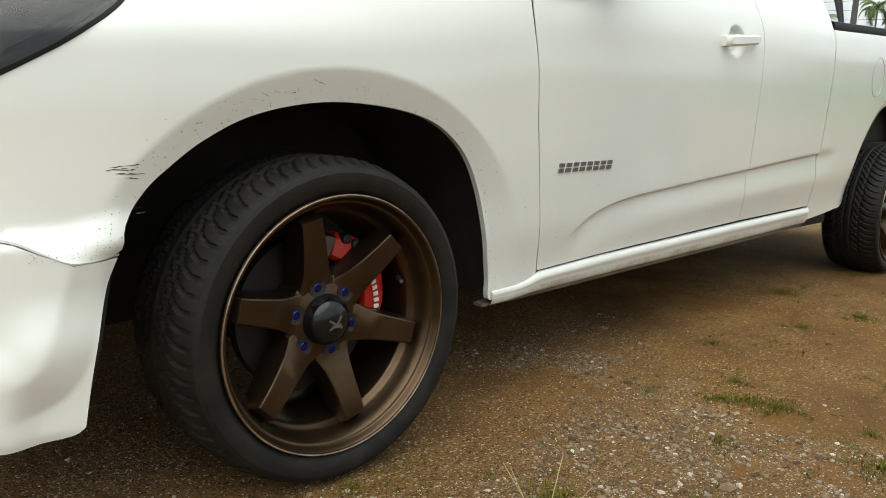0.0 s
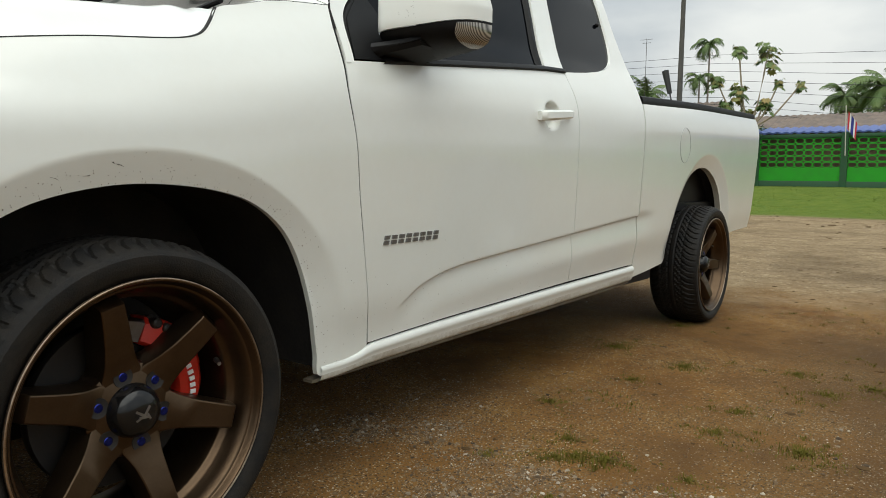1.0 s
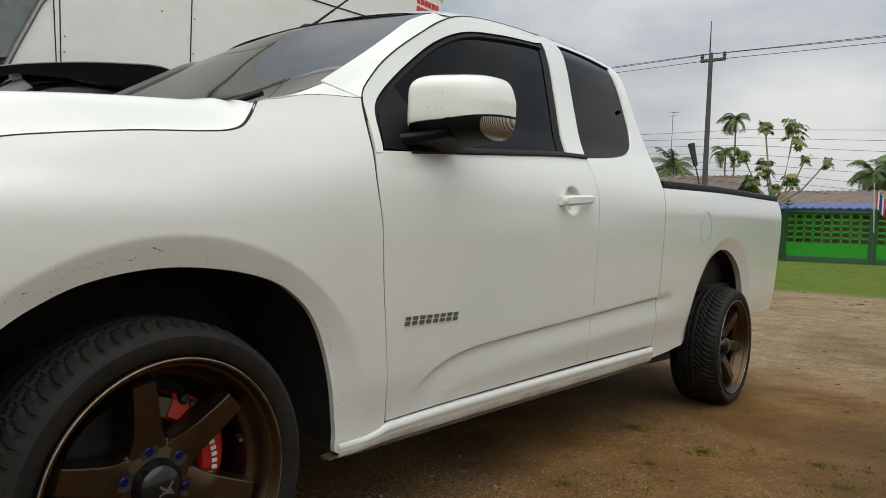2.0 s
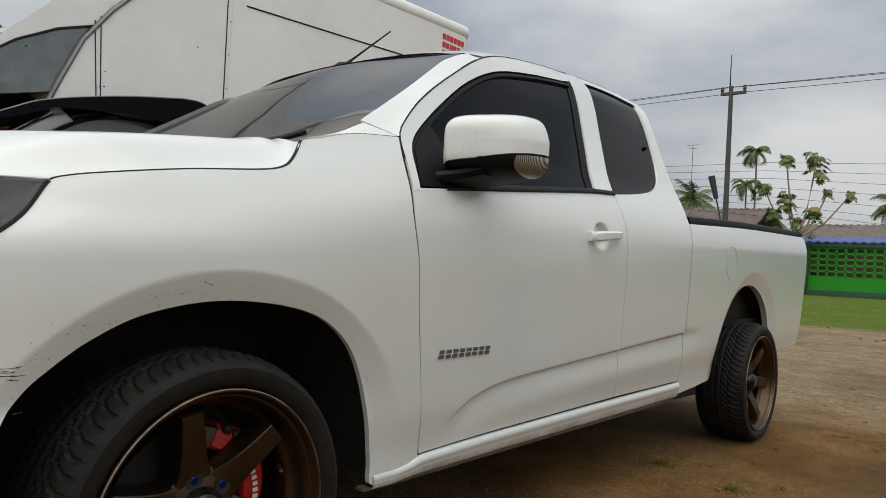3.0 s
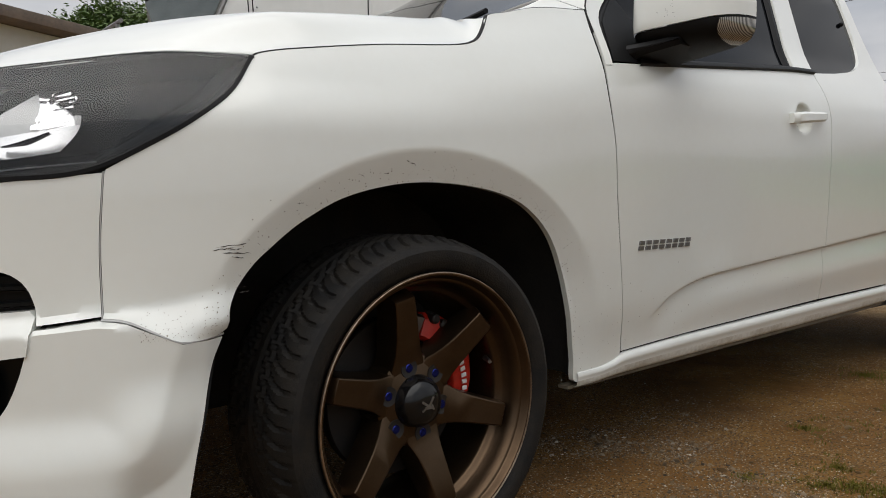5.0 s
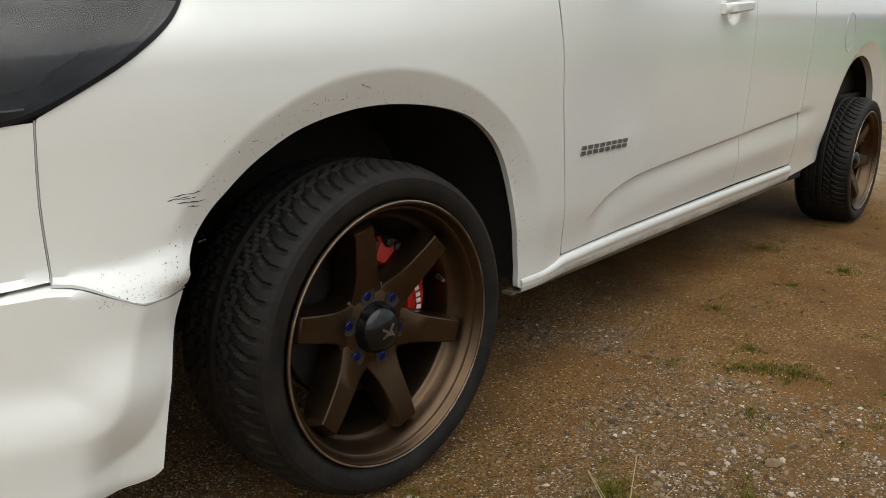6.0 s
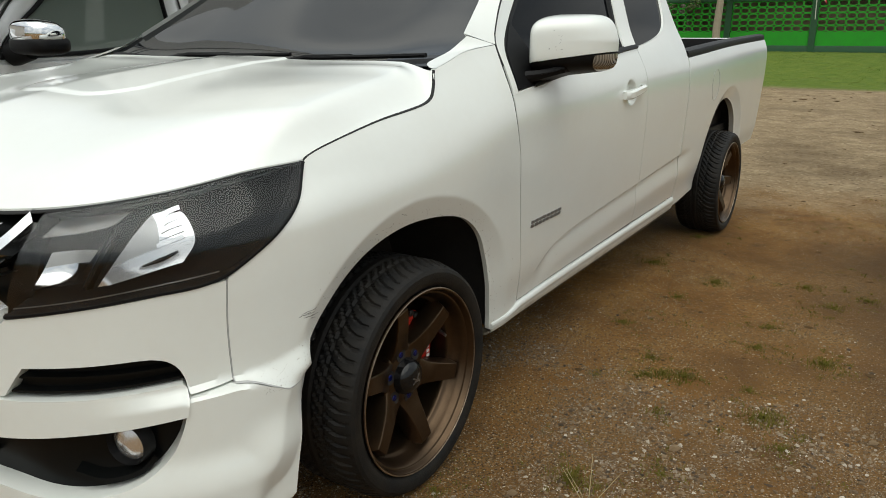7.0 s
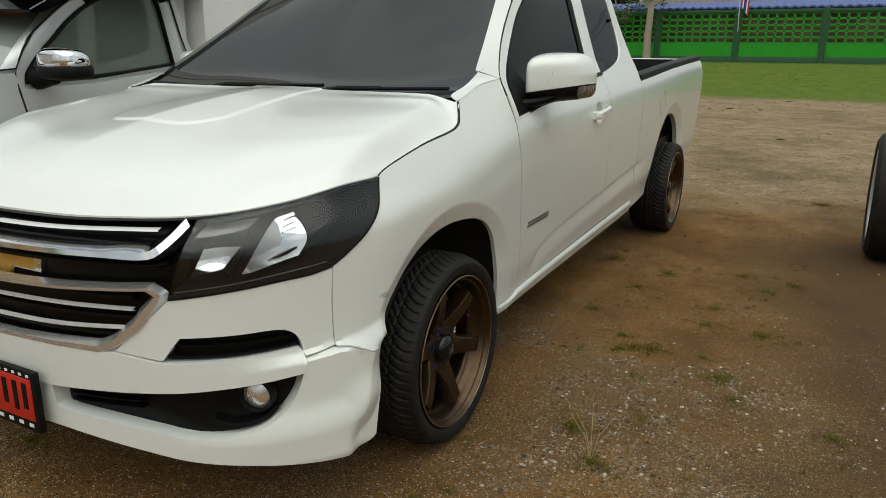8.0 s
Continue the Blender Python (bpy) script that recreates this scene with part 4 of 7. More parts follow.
for z in (0.800, 0.752):
    bar([(UC, z - 0.004), (-1.3, z - 0.002), (-0.97, z + 0.012 * (z > 0.77))], 0.006, -0.05, -0.03, M_GLOSSBLACK, grille, "slat")
bar([(UC, 0.768), (-1.3, 0.772), (-0.985, 0.785)], 0.0042, -0.024, -0.012, M_SLAT, grille, "chrome_slat")
bar([(UC, 0.627), (-1.3, 0.634), (-1.08, 0.648), (-0.985, 0.656)], 0.009, -0.03, 0.004, M_SATIN, grille, "chrome_surround")
bar([(-0.995, 0.655), (-0.965, 0.640), (-1.035, 0.556), (-1.105, 0.505), (-1.15, 0.489), (-1.3, 0.486), (UC, 0.484)], [0.012, 0.026, 0.022, 0.017, 0.013, 0.009, 0.008], -0.02, 0.005, M_SATIN, grille, "chrome_surround", "", 60, False)
for z0, z1, ue in ((0.583, 0.596, -1.045), (0.527, 0.547, -1.075)):
    bar([(UC, z0), (-1.3, z0 + 0.005), (ue, z1)], 0.0046, -0.02, -0.008, M_SLAT, grille, "chrome_slat")
for z0 in (0.605, 0.555, 0.508):
    bar([(UC, z0), (-1.3, z0 + 0.005), (-1.06, z0 + 0.013)], 0.012, -0.052, -0.03, M_GLOSSBLACK, grille, "slat")
# emblem, as a plain gold cross with a chrome rim
for nm, mat, s, h in (("emblem_rim", M_CHROME, 1.0, 0.012), ("emblem", M_GOLD, 0.82, 0.016)):
    eb = bmesh.new()
    out = [(-0.165, 0.024), (-0.055, 0.024), (-0.045, 0.05), (0.06, 0.05), (0.05, 0.024), (0.165, 0.024), (0.155, -0.024), (0.045, -0.024), (0.035, -0.05), (-0.07, -0.05), (-0.06, -0.024), (-0.155, -0.024)]
    prism(eb, [(x * s, z * s) for x, z in out], 0, -h)
    bmesh.ops.recalc_face_normals(eb, faces=eb.faces[:])
    bmesh.ops.transform(eb, matrix=pose(-0.832, 0, 0.672, 0, 0, -90), verts=eb.verts)
    part(nm, eb, mat, grille)

# number plate: red board in a black frame, its writing as bars
pb = box(bmesh.new(), -0.925, -0.907, -0.185, 0.185, 0.235, 0.405, 0.004)
plate = part("number_plate", pb, M_BLACK, truck, "red temporary number plate in a black frame")
part("plate_face", box(bmesh.new(), -0.928, -0.924, -0.172, 0.172, 0.268, 0.385, 0.001), M_PLATE, plate, "red board")
for k, yy in enumerate((-0.145, -0.105, -0.062, -0.02, 0.03, 0.075, 0.12, 0.15)):
    part("plate_stroke", box(bmesh.new(), -0.9295, -0.928, yy - 0.009, yy + 0.009, 0.290 if k % 2 else 0.300, 0.372), M_BLACK, plate, "dark bar")
for yy in np.linspace(-0.16, 0.16, 12):
    part("plate_mark", box(bmesh.new(), -0.9262, -0.925, yy - 0.006, yy + 0.005, 0.390, 0.397), M_WHITE, plate, "pale bar")
for yy in np.linspace(-0.15, 0.15, 8):
    part("plate_mark", box(bmesh.new(), -0.9262, -0.925, yy - 0.010, yy + 0.008, 0.248, 0.258), M_WHITE, plate, "pale bar")

for side in (1, -1):
    # headlamp: housing, reflectors, lens
    low = [(-0.943, 0.634), (-0.82, 0.651), (-0.699, 0.668), (-0.565, 0.683), (-0.465, 0.733), (-0.399, 0.778), (-0.352, 0.819), (-0.311, 0.872)]
    top = [(-0.878, 0.812), (-0.675, 0.835), (-0.462, 0.862), (-0.311, 0.874)]
    shape = coons(low, [(-0.311, 0.872), (-0.311, 0.874)], top, [(-0.943, 0.634), (-0.912, 0.72), (-0.878, 0.812)], 60, 20)
    lamp = part("headlamp", sheet(shape, lambda u, z, h: skin(u, z, h - 0.080 * step(0, 0.030, min(z - np.interp(u, [-0.943, -0.565, -0.399, -0.31], [0.634, 0.683, 0.778, 0.87]), np.interp(u, [-0.88, -0.31], [0.812, 0.874]) - z))), side, 0, -0.006),
                M_LAMPBACK, truck, "dark headlamp with chrome reflectors under a clear lens")
    lens = part("lens", sheet(shape, skin, side, 0, 0.002), M_LENS, lamp, "clear lens")
    lens.visible_shadow = False
    bar(low, 0.006, -0.004, 0.003, M_BLACK, lamp, "lamp_trim", "", 60, True, (side,))
    bar([(u + 0.012, z + 0.013) for u, z in low[:4]], 0.0012, -0.012, -0.009, M_GREY_TRIM, lamp, "trim_line", "", 60, True, (side,))

    def bowl(u, z, h, c=(-0.640, 0.765), r=0.135, deep=0.050):
        q = min(1.0, math.hypot(u - c[0], (z - c[1]) * 1.15) / r)
        return skin(u, z, h - 0.010 - deep * (1 - q * q))
    cup = coons([(-0.768, 0.690), (-0.69, 0.699), (-0.613, 0.712)], [(-0.613, 0.712), (-0.585, 0.750), (-0.596, 0.793), (-0.622, 0.808)], [(-0.705, 0.766), (-0.660, 0.800), (-0.622, 0.808)], [(-0.768, 0.690), (-0.737, 0.730), (-0.705, 0.766)], 36, 30)
    part("reflector", sheet(cup[:, :13], bowl, side), M_SATIN, lamp, "satin silver reflector")
    part("reflector_side", sheet(cup[:21, 12:], bowl, side), M_FROST, lamp, "frosted grey reflector")
    part("reflector", sheet(cup[20:, 12:], bowl, side), M_REFLECTOR, lamp, "chrome reflector")
    for k in range(5):
        z = 0.742 + 0.0125 * k
        ridge = [(-0.655 + 0.006 * k, z - 0.004), (-0.628, z + 0.002), (-0.600, z + 0.010)]
        part("reflector_step", sheet(coons(ridge, [ridge[2], (ridge[2][0], ridge[2][1] + 0.0075)], [(u, v + 0.0075) for u, v in ridge], [ridge[0], (ridge[0][0], ridge[0][1] + 0.0075)], 12, 3), lambda u, v, h: bowl(u, v, h) + np.array((-0.006, 0.0, 0.004)), side), M_REFLECTOR, lamp, "chrome reflector step")
    bar([(-0.690, 0.716), (-0.655, 0.724), (-0.622, 0.737)], [0.001, 0.0045, 0.002], -0.036, -0.028, M_LAMPBACK, lamp, "reflector_slot", "dark slot", 16, True, (side,))
    cup = coons([(-0.890, 0.683), (-0.815, 0.697)], [(-0.815, 0.697), (-0.765, 0.752)], [(-0.862, 0.744), (-0.765, 0.758)], [(-0.890, 0.683), (-0.862, 0.744)], 20, 14)
    part("reflector", sheet(cup[:, :9], lambda u, z, h: bowl(u, z, h, (-0.83, 0.74), 0.09, 0.035), side), M_REFLECTOR, lamp, "chrome reflector")
    part("reflector_side", sheet(cup[:, 8:], lambda u, z, h: bowl(u, z, h, (-0.83, 0.74), 0.09, 0.035), side), M_FROST, lamp, "frosted grey reflector")
    part("turn_signal", sheet(coons([(-0.892, 0.766), (-0.80, 0.776), (-0.745, 0.785)], [(-0.745, 0.785), (-0.705, 0.806)], [(-0.858, 0.797), (-0.705, 0.811)], [(-0.892, 0.766), (-0.858, 0.797)], 16, 6), lambda u, z, h: skin(u, z, h - 0.045), side), M_STEEL, lamp, "grey turn signal bowl")
    # dark bar laid along the hood's front gap in place of its shadow
    bar([(u, z - 0.003) for u, z in L_HOOD_FRONT], 0.0028, 0.0, 0.002, M_SEAM, truck, "hood_seal", "black strip for rubber seals and gap shade", 60, True, (side,))
    bar([(-0.800, 0.680), (-0.768, 0.730), (-0.735, 0.775)], 0.009, -0.05, -0.030, M_GLOSSBLACK, lamp, "divider", "", 20, True, (side,))
    # fog lamp and vent slats
    p = skin(-0.752, 0.372, -0.03)
    ang = 74 if side > 0 else 106
    fm = pose(p[0], side * p[1], p[2], 0, 0, -ang)
    fb_ = bmesh.new()
    revolve(fb_, [(0.036, 0.02), (0.039, -0.004), (0.042, -0.010), (0.045, -0.004), (0.047, 0.02)], 40)
    bmesh.ops.transform(fb_, matrix=fm, verts=fb_.verts)
    fog = part("fog_lamp", fb_, M_BLACK, bumper, "round fog lamp in a black recess")
    fl_ = bmesh.new()
    revolve(fl_, [(0.0, -0.008), (0.02, -0.005), (0.036, 0.004)], 32)
    bmesh.ops.transform(fl_, matrix=fm, verts=fl_.verts)
    part("fog_lens", fl_, M_SATIN, fog, "bright reflector lens")
    bar([(-0.965, 0.482), (-0.80, 0.490), (-0.64, 0.500)], 0.006, -0.035, -0.012, M_GLOSSBLACK, bumper, "vent_slat", "", 30, True, (side,))
    bar([(-0.945, 0.512), (-0.80, 0.516), (-0.645, 0.522)], 0.006, -0.035, -0.012, M_GLOSSBLACK, bumper, "vent_slat", "", 30, True, (side,))
    for zz in (0.318, 0.336, 0.354):
        bar([(-1.285, zz), (-1.12, zz + 0.008), (-1.06, zz + 0.012)], 0.005, -0.045, -0.024, M_GLOSSBLACK, bumper, "recess_slat", "", 20, True, (side,))
    bar([(-0.86, 0.315), (-0.80, 0.302), (-0.73, 0.318), (-0.70, 0.345)], 0.012, -0.044, -0.02, M_GLOSSBLACK, bumper, "fog_shelf", "", 24, True, (side,))
    # dark bars over the hood and door gaps stand in for gap shadow
    bar(L_HOOD_SIDE, 0.0023, -0.006, 0.0005, M_SEAM, truck, "hood_seal", "black strip for rubber seals and gap shade", 60, True, (side,))
    bar([(0.632, 0.293), (0.566, 0.647), (0.546, 0.784), (0.523, 0.89), (0.526, 0.965), (0.537, 1.04), (0.551, 1.10)], 0.0021, -0.008, -0.0012, M_SEAM, truck, "door_seal", "black strip for rubber seals and gap shade", 60, True, (side,))
    bar([(-0.547, 0.480), (-0.549, 0.58), (-0.543, 0.683)], 0.0016, -0.004, 0.0004, M_JOINT, truck, "panel_joint", "", 20, True, (side,))
    bar(L_WING, 0.0018, -0.004, 0.0004, M_JOINT, truck, "panel_joint", "", 30, True, (side,))
    bar([(0.634, 0.2915), (0.911, 0.306), (1.201, 0.316), (1.561, 0.328), (1.715, 0.333)], 0.0024, -0.008, -0.0006, M_SEAM, truck, "door_seal", "black strip for rubber seals and gap shade", 40, True, (side,))
    # corner between hood, fender and pillar
    outer_ = [skin(u, z, 0.0) for u, z in curve([(0.246, 1.040), (0.30, 1.054), (0.40, 1.082), (0.548, 1.10)], 16)]
    rim_ = GLASS_EDGE[:3] + np.array((-0.004, 0.006, 0.008))
    part("fender_corner", sheet(coons(outer_, [outer_[-1], rim_[2]], [outer_[0] + np.array((0.006, 0.02, 0.001)), rim_[0], rim_[1], rim_[2]], [outer_[0], outer_[0] + np.array((0.006, 0.02, 0.001))], 16, 6), None, side, 0), M_PAINT, truck)
    # sill under the rocker
    part("sill_lip", sheet(coons([(0.468, 0.219), (0.62, 0.224), (1.2, 0.238), (2.0, 0.256), (2.32, 0.268)], [(2.32, 0.268), (2.32, 0.286)], [(0.468, 0.226), (0.62, 0.238), (1.2, 0.254), (2.32, 0.284)], [(0.468, 0.219), (0.468, 0.226)], 60, 4), skin, side, 0.03, -0.010), M_SILL, truck, "muddy sill lip")

    # door handle with its cup
    hb_ = bmesh.new()
    rows = []
    ends = [skin(u, z, -0.004) for u, z in ((1.385, 0.906), (1.612, 0.928))]
    for k in range(25):
        t = k / 24
        q = ends[0] * (1 - t) + ends[1] * t
        arch = min(1.0, min(t, 1 - t) / 0.16) ** 0.5
        hh, low = 0.020 + 0.021 * arch - 0.008 * t, 0.022 * step(0.10, 0.24, t) * (1 - step(0.76, 0.92, t))
        w = 0.0145 + 0.0035 * arch - 0.0045 * t
        ring = [(-w, low), (-w, hh * 0.8), (-w * 0.6, hh), (w * 0.6, hh), (w, hh * 0.8), (w, low)]
        rows.append([hb_.verts.new((q[0], side * (q[1] - h), q[2] + dz)) for dz, h in ring])
    for i in range(24):
        for j in range(6):
            hb_.faces.new((rows[i][j], rows[i + 1][j], rows[i + 1][(j + 1) % 6], rows[i][(j + 1) % 6]))
    hb_.faces.new(rows[0])
    hb_.faces.new(rows[-1])
    bmesh.ops.recalc_face_normals(hb_, faces=hb_.faces[:])
    handle = part("door_handle", hb_, M_PAINT, [o for o in truck.children if o.name.startswith("door")][-1])
    # model name as pairs of plain grey bars
    for k in range(8):
        u0, z0 = 0.655 + 0.0285 * k, 0.5355 + 0.0006 * k
        for lo, hi in ((0.0, 0.0095), (0.0130, 0.0225)):
            s0, s1 = 0.004 * lo / 0.022, 0.004 * hi / 0.022
            lb = sheet(coons([(u0 + s0, z0 + lo), (u0 + s0 + 0.0185, z0 + lo)], [(u0 + s0 + 0.0185, z0 + lo), (u0 + s1 + 0.0185, z0 + hi)], [(u0 + s1, z0 + hi), (u0 + s1 + 0.0185, z0 + hi)], [(u0 + s0, z0 + lo), (u0 + s1, z0 + hi)], 4, 4), skin, side, 0.004, 0.0035)
            part("badge_bar", lb, M_GREY_TRIM, handle.parent, "grey metal badge bar", False)
    # window seals, sail panel
    # dark bar drawn for the shadowed gap round the door frame
    bar([(0.537, 1.04), (0.552, 1.103), (0.582, 1.141), (0.695, 1.235), (0.892, 1.36), (1.08, 1.462), (1.236, 1.515), (1.572, 1.575), (1.70, 1.590), (1.80, 1.603)], 0.0028, -0.004, 0.0032, M_SEAM, handle.parent, "door_seal", "black strip for rubber seals and gap shade", 60, True, (side,))
    lt = bmesh.new()
    q = skin(2.211, 1.352, -0.004)
    bmesh.ops.create_uvsphere(lt, u_segments=12, v_segments=8, radius=0.009, matrix=pose(q[0], side * q[1], q[2]))
    part("window_latch", lt, M_BLACK, [o for o in truck.children if o.name.startswith("cab_side")][-1], "black window latch")
    bar([(0.66, 0.982), (1.09, 1.030), (1.51, 1.076), (1.675, 1.088)], 0.010, 0.0, 0.010, M_BLACK, handle.parent, "belt_seal", "black strip for rubber seals and gap shade", 40, True, (side,))
    bar([(0.572, 0.985), (0.588, 1.062), (0.637, 1.118), (0.80, 1.236), (0.978, 1.347), (1.158, 1.425), (1.38, 1.475), (1.62, 1.513), (1.700, 1.520)], 0.012, -0.012, -0.001, M_BLACK, handle.parent, "window_seal", "black strip for rubber seals and gap shade", 60, True, (side,))
    bar([(1.51, 1.08), (1.60, 1.27), (1.715, 1.55)], 0.017, -0.010, 0.001, M_BLACK, handle.parent, "window_seal", "black strip for rubber seals and gap shade", 30, True, (side,))
    part("mirror_sail", sheet(coons([(0.562, 0.972), (0.78, 0.992)], [(0.78, 0.992), (0.72, 1.12), (0.69, 1.165)], [(0.592, 1.075), (0.64, 1.12), (0.69, 1.165)], [(0.562, 0.972), (0.575, 1.03), (0.592, 1.075)], 12, 12), skin, side, 0.01, 0.002),
         M_BLACK, handle.parent, "black mirror mounting panel")

    # side mirror
    def mirror_at(r, ang, lift=0.0):
        c, d = math.cos(ang), math.sin(ang)
        n = 6.5 if d < 0 else 4.0
        k = 1 / (abs(c) ** n + abs(d) ** n) ** (1 / n)
        a, b = 0.5 + 0.5 * r * k * c, r * k * d * (1.12 if d < 0 else 0.93)
        q = math.sqrt(max(0.0, 1 - r ** 5))
        deep = 0.228 - 0.135 * a
        return np.array((0.842 - (deep + lift) * q, -0.826 - (0.238 - 0.024 * max(b, 0.0) * a) * a, 1.102 + 0.012 * a + (0.096 - 0.016 * a) * b))
    def shell(cuts, lift=0.0, n=64, m=26):
        bm = bmesh.new()
        e = lambda t: math.sin(math.pi * t / 2)
        rows = [[bm.verts.new(mirror_at(e((j + 0.02) / m), 2 * math.pi * i / n, lift) * (1, side, 1)) for j in range(m + 1)] for i in range(n)]
        for i in range(n):
            for j in range(m):
                bm.faces.new((rows[i][j], rows[i][j + 1], rows[(i + 1) % n][j + 1], rows[(i + 1) % n][j]))
        bm.faces.new([r[0] for r in rows])
        bmesh.ops.recalc_face_normals(bm, faces=bm.faces[:])
        for co, no in cuts:
            bmesh.ops.bisect_plane(bm, geom=bm.verts[:] + bm.edges[:] + bm.faces[:], plane_co=(co[0], side * co[1], co[2]), plane_no=(no[0], side * no[1], no[2]), clear_outer=True)
        return bm
    arm = bmesh.new()
    rings = []
    for y, x0, x1, z0, z1 in ((-0.79, 0.60, 0.80, 0.972, 1.018), (-0.84, 0.625, 0.80, 0.978, 1.020), (-0.89, 0.650, 0.815, 0.998, 1.026), (-0.95, 0.70, 0.83, 1.018, 1.040)):
        rings.append([arm.verts.new((x, side * y, z)) for x, z in ((x0 + 0.012, z0), (x1, z0), (x1, z1), (x0 + 0.012, z1), (x0, z1 - 0.012), (x0, z0 + 0.012))])
    for r0, r1 in zip(rings[:-1], rings[1:]):
        for k in range(6):
            arm.faces.new((r0[k], r0[(k + 1) % 6], r1[(k + 1) % 6], r1[k]))
    arm.faces.new(rings[0])
    arm.faces.new(rings[-1])
    bmesh.ops.recalc_face_normals(arm, faces=arm.faces[:])
    mirror = part("side_mirror", arm, M_BLACK, truck, "white and black side mirror with a clear indicator")
    part("mirror_cap", shell([((0.8, -0.94, 1.060), (0, -0.16, -1))]), M_PAINT, mirror, "white mirror cap")
    if side > 0:
        ck, rk = bmesh.new(), random.Random(6)
        for k in range(34):
            q = mirror_at(abs(rk.gauss(0, 0.35)) ** 0.8, rk.choice((1.7, 4.4)) + rk.gauss(0, 0.35), 0.0012)
            if q[2] < 1.075 or q[2] > 1.17:
                continue
            w = rk.uniform(0.0006, 0.0016)
            ck.faces.new([ck.verts.new(q + np.array((0, dy, dz))) for dy, dz in ((-w, 0), (0, -w * 0.5), (w, 0.0003), (0, w * 0.5))])
        tagged(part("paint_chips", ck, M_SCUFF, mirror, "tiny dark paint chips"), kind="stuff")
    part("mirror_base", shell([((0.8, -0.94, 1.059), (0, 0.16, 1))], -0.004), M_BLACK, mirror, "black lower mirror shell")
    part("indicator", shell([((0.8, -0.94, 1.054), (0, 0.16, 1)), ((0.8, -1.022, 1.04), (0, 1, 0.30)), ((0.8, -0.94, 1.012), (0, -0.10, -1))], 0.0015), M_RIBBED, mirror, "clear ribbed indicator lens")
    gl = bmesh.new()
    prism(gl, [(-0.09, -0.06), (0.08, -0.06), (0.092, 0), (0.08, 0.06), (-0.09, 0.06), (-0.098, 0)], 0, 0.004, pose(0.836, side * -0.945, 1.108, 0, 0, 90))
    part("mirror_glass", gl, M_CHROME, mirror, "mirror glass")

    # fuel flap
    if side > 0:
        fr = bmesh.new()
        pts = [skin(2.81 + 0.075 * math.cos(a), 0.88 + 0.082 * math.sin(a), 0.0005) for a in np.linspace(0, 2 * math.pi, 49)]
        tube(fr, pts, 0.0013, 6, False)
        part("fuel_flap_seam", fr, M_JOINT, truck)

# cowl and wipers
cw = sheet(coons([(0.285, 0.72, 1.022), (0.325, 0.4, 1.018), (0.335, 0, 1.02), (0.325, -0.4, 1.018), (0.285, -0.72, 1.022)], [(0.285, -0.72, 1.022), (0.335, -0.735, 1.064)],
                 [(0.335, 0.735, 1.064), (0.365, 0.45, 1.051), (0.385, 0, 1.054), (0.365, -0.45, 1.051), (0.335, -0.735, 1.064)], [(0.285, 0.72, 1.022), (0.335, 0.735, 1.064)], 40, 4))
bmesh.ops.recalc_face_normals(cw, faces=cw.faces[:])
part("cowl", cw, M_BLACK, truck, "black plastic cowl")
for y0, y1, dz in ((-0.14, 0.38, 0.0), (-0.715, -0.17, 0.004)):
    w_ = bmesh.new()
    def glass_at(y, up):
        s = y / 0.745
        return (0.353 - 0.075 * s * s + up * 0.81, y, 1.046 + 0.008 * s * s + up * 0.59)
    tube(w_, [glass_at(y0 + (y1 - y0) * t, 0.032 - 0.018 * t) for t in np.linspace(0, 1, 12)], 0.0065, 8)
    wip = part("wiper", w_, M_BLACK, truck, "black wiper")
    a_ = bmesh.new()
    tube(a_, [glass_at(y1 + 0.02, -0.01), glass_at(y1 - 0.05, 0.018), glass_at(y0 + (y1 - y0) * 0.55, 0.030)], [0.012, 0.009, 0.005], 8)
    part("wiper_arm", a_, M_BLACK, wip)

# roof aerial
an = bmesh.new()
tube(an, [(1.085, 0.06, 1.512), (1.10, 0.06, 1.533), (1.125, 0.062, 1.548), (1.15, 0.064, 1.572)], [0.030, 0.022, 0.011, 0.006], 10)
tube(an, [(1.15, 0.064, 1.572), (1.375, 0.08, 1.755)], [0.005, 0.0032], 8)
part("roof_aerial", an, M_BLACK, truck, "black roof aerial")

# scuffs and mud on the front arch
rng = random.Random(4)
sc = bmesh.new()
strokes = [((-0.393, 0.575), (-0.348, 0.579), 0.0011), ((-0.385, 0.566), (-0.339, 0.5645), 0.0016), ((-0.380, 0.570), (-0.355, 0.572), 0.001), ((-0.370, 0.560), (-0.350, 0.5575), 0.0012), ((-0.397, 0.5705), (-0.365, 0.5735), 0.0008),
           ((-0.373, 0.512), (-0.343, 0.514), 0.0008), ((-0.355, 0.505), (-0.339, 0.506), 0.0009), ((-0.045, 0.718), (-0.034, 0.713), 0.0011), ((-0.034, 0.713), (-0.024, 0.7115), 0.0011), ((-0.024, 0.7115), (-0.021, 0.709), 0.001),
           ((-0.145, 0.690), (-0.132, 0.687), 0.0009), ((-0.262, 0.640), (-0.25, 0.641), 0.0009), ((-0.09, 0.692), (-0.078, 0.694), 0.0008)]
for (u0, z0), (u1, z1), w in strokes:
    n = 8
    g = [[(u0 + (u1 - u0) * i / n, z0 + (z1 - z0) * i / n + k * 0.62 * w * math.sin(math.pi * (0.08 + 0.84 * i / n)) + 0.0008 * rng.uniform(-1, 1)) for k in (-1, 1)] for i in range(n + 1)]
    rows = [[sc.verts.new(skin(*q, 0.0006)) for q in r] for r in g]
    for i in range(n):
        sc.faces.new((rows[i][0], rows[i + 1][0], rows[i + 1][1], rows[i][1]))
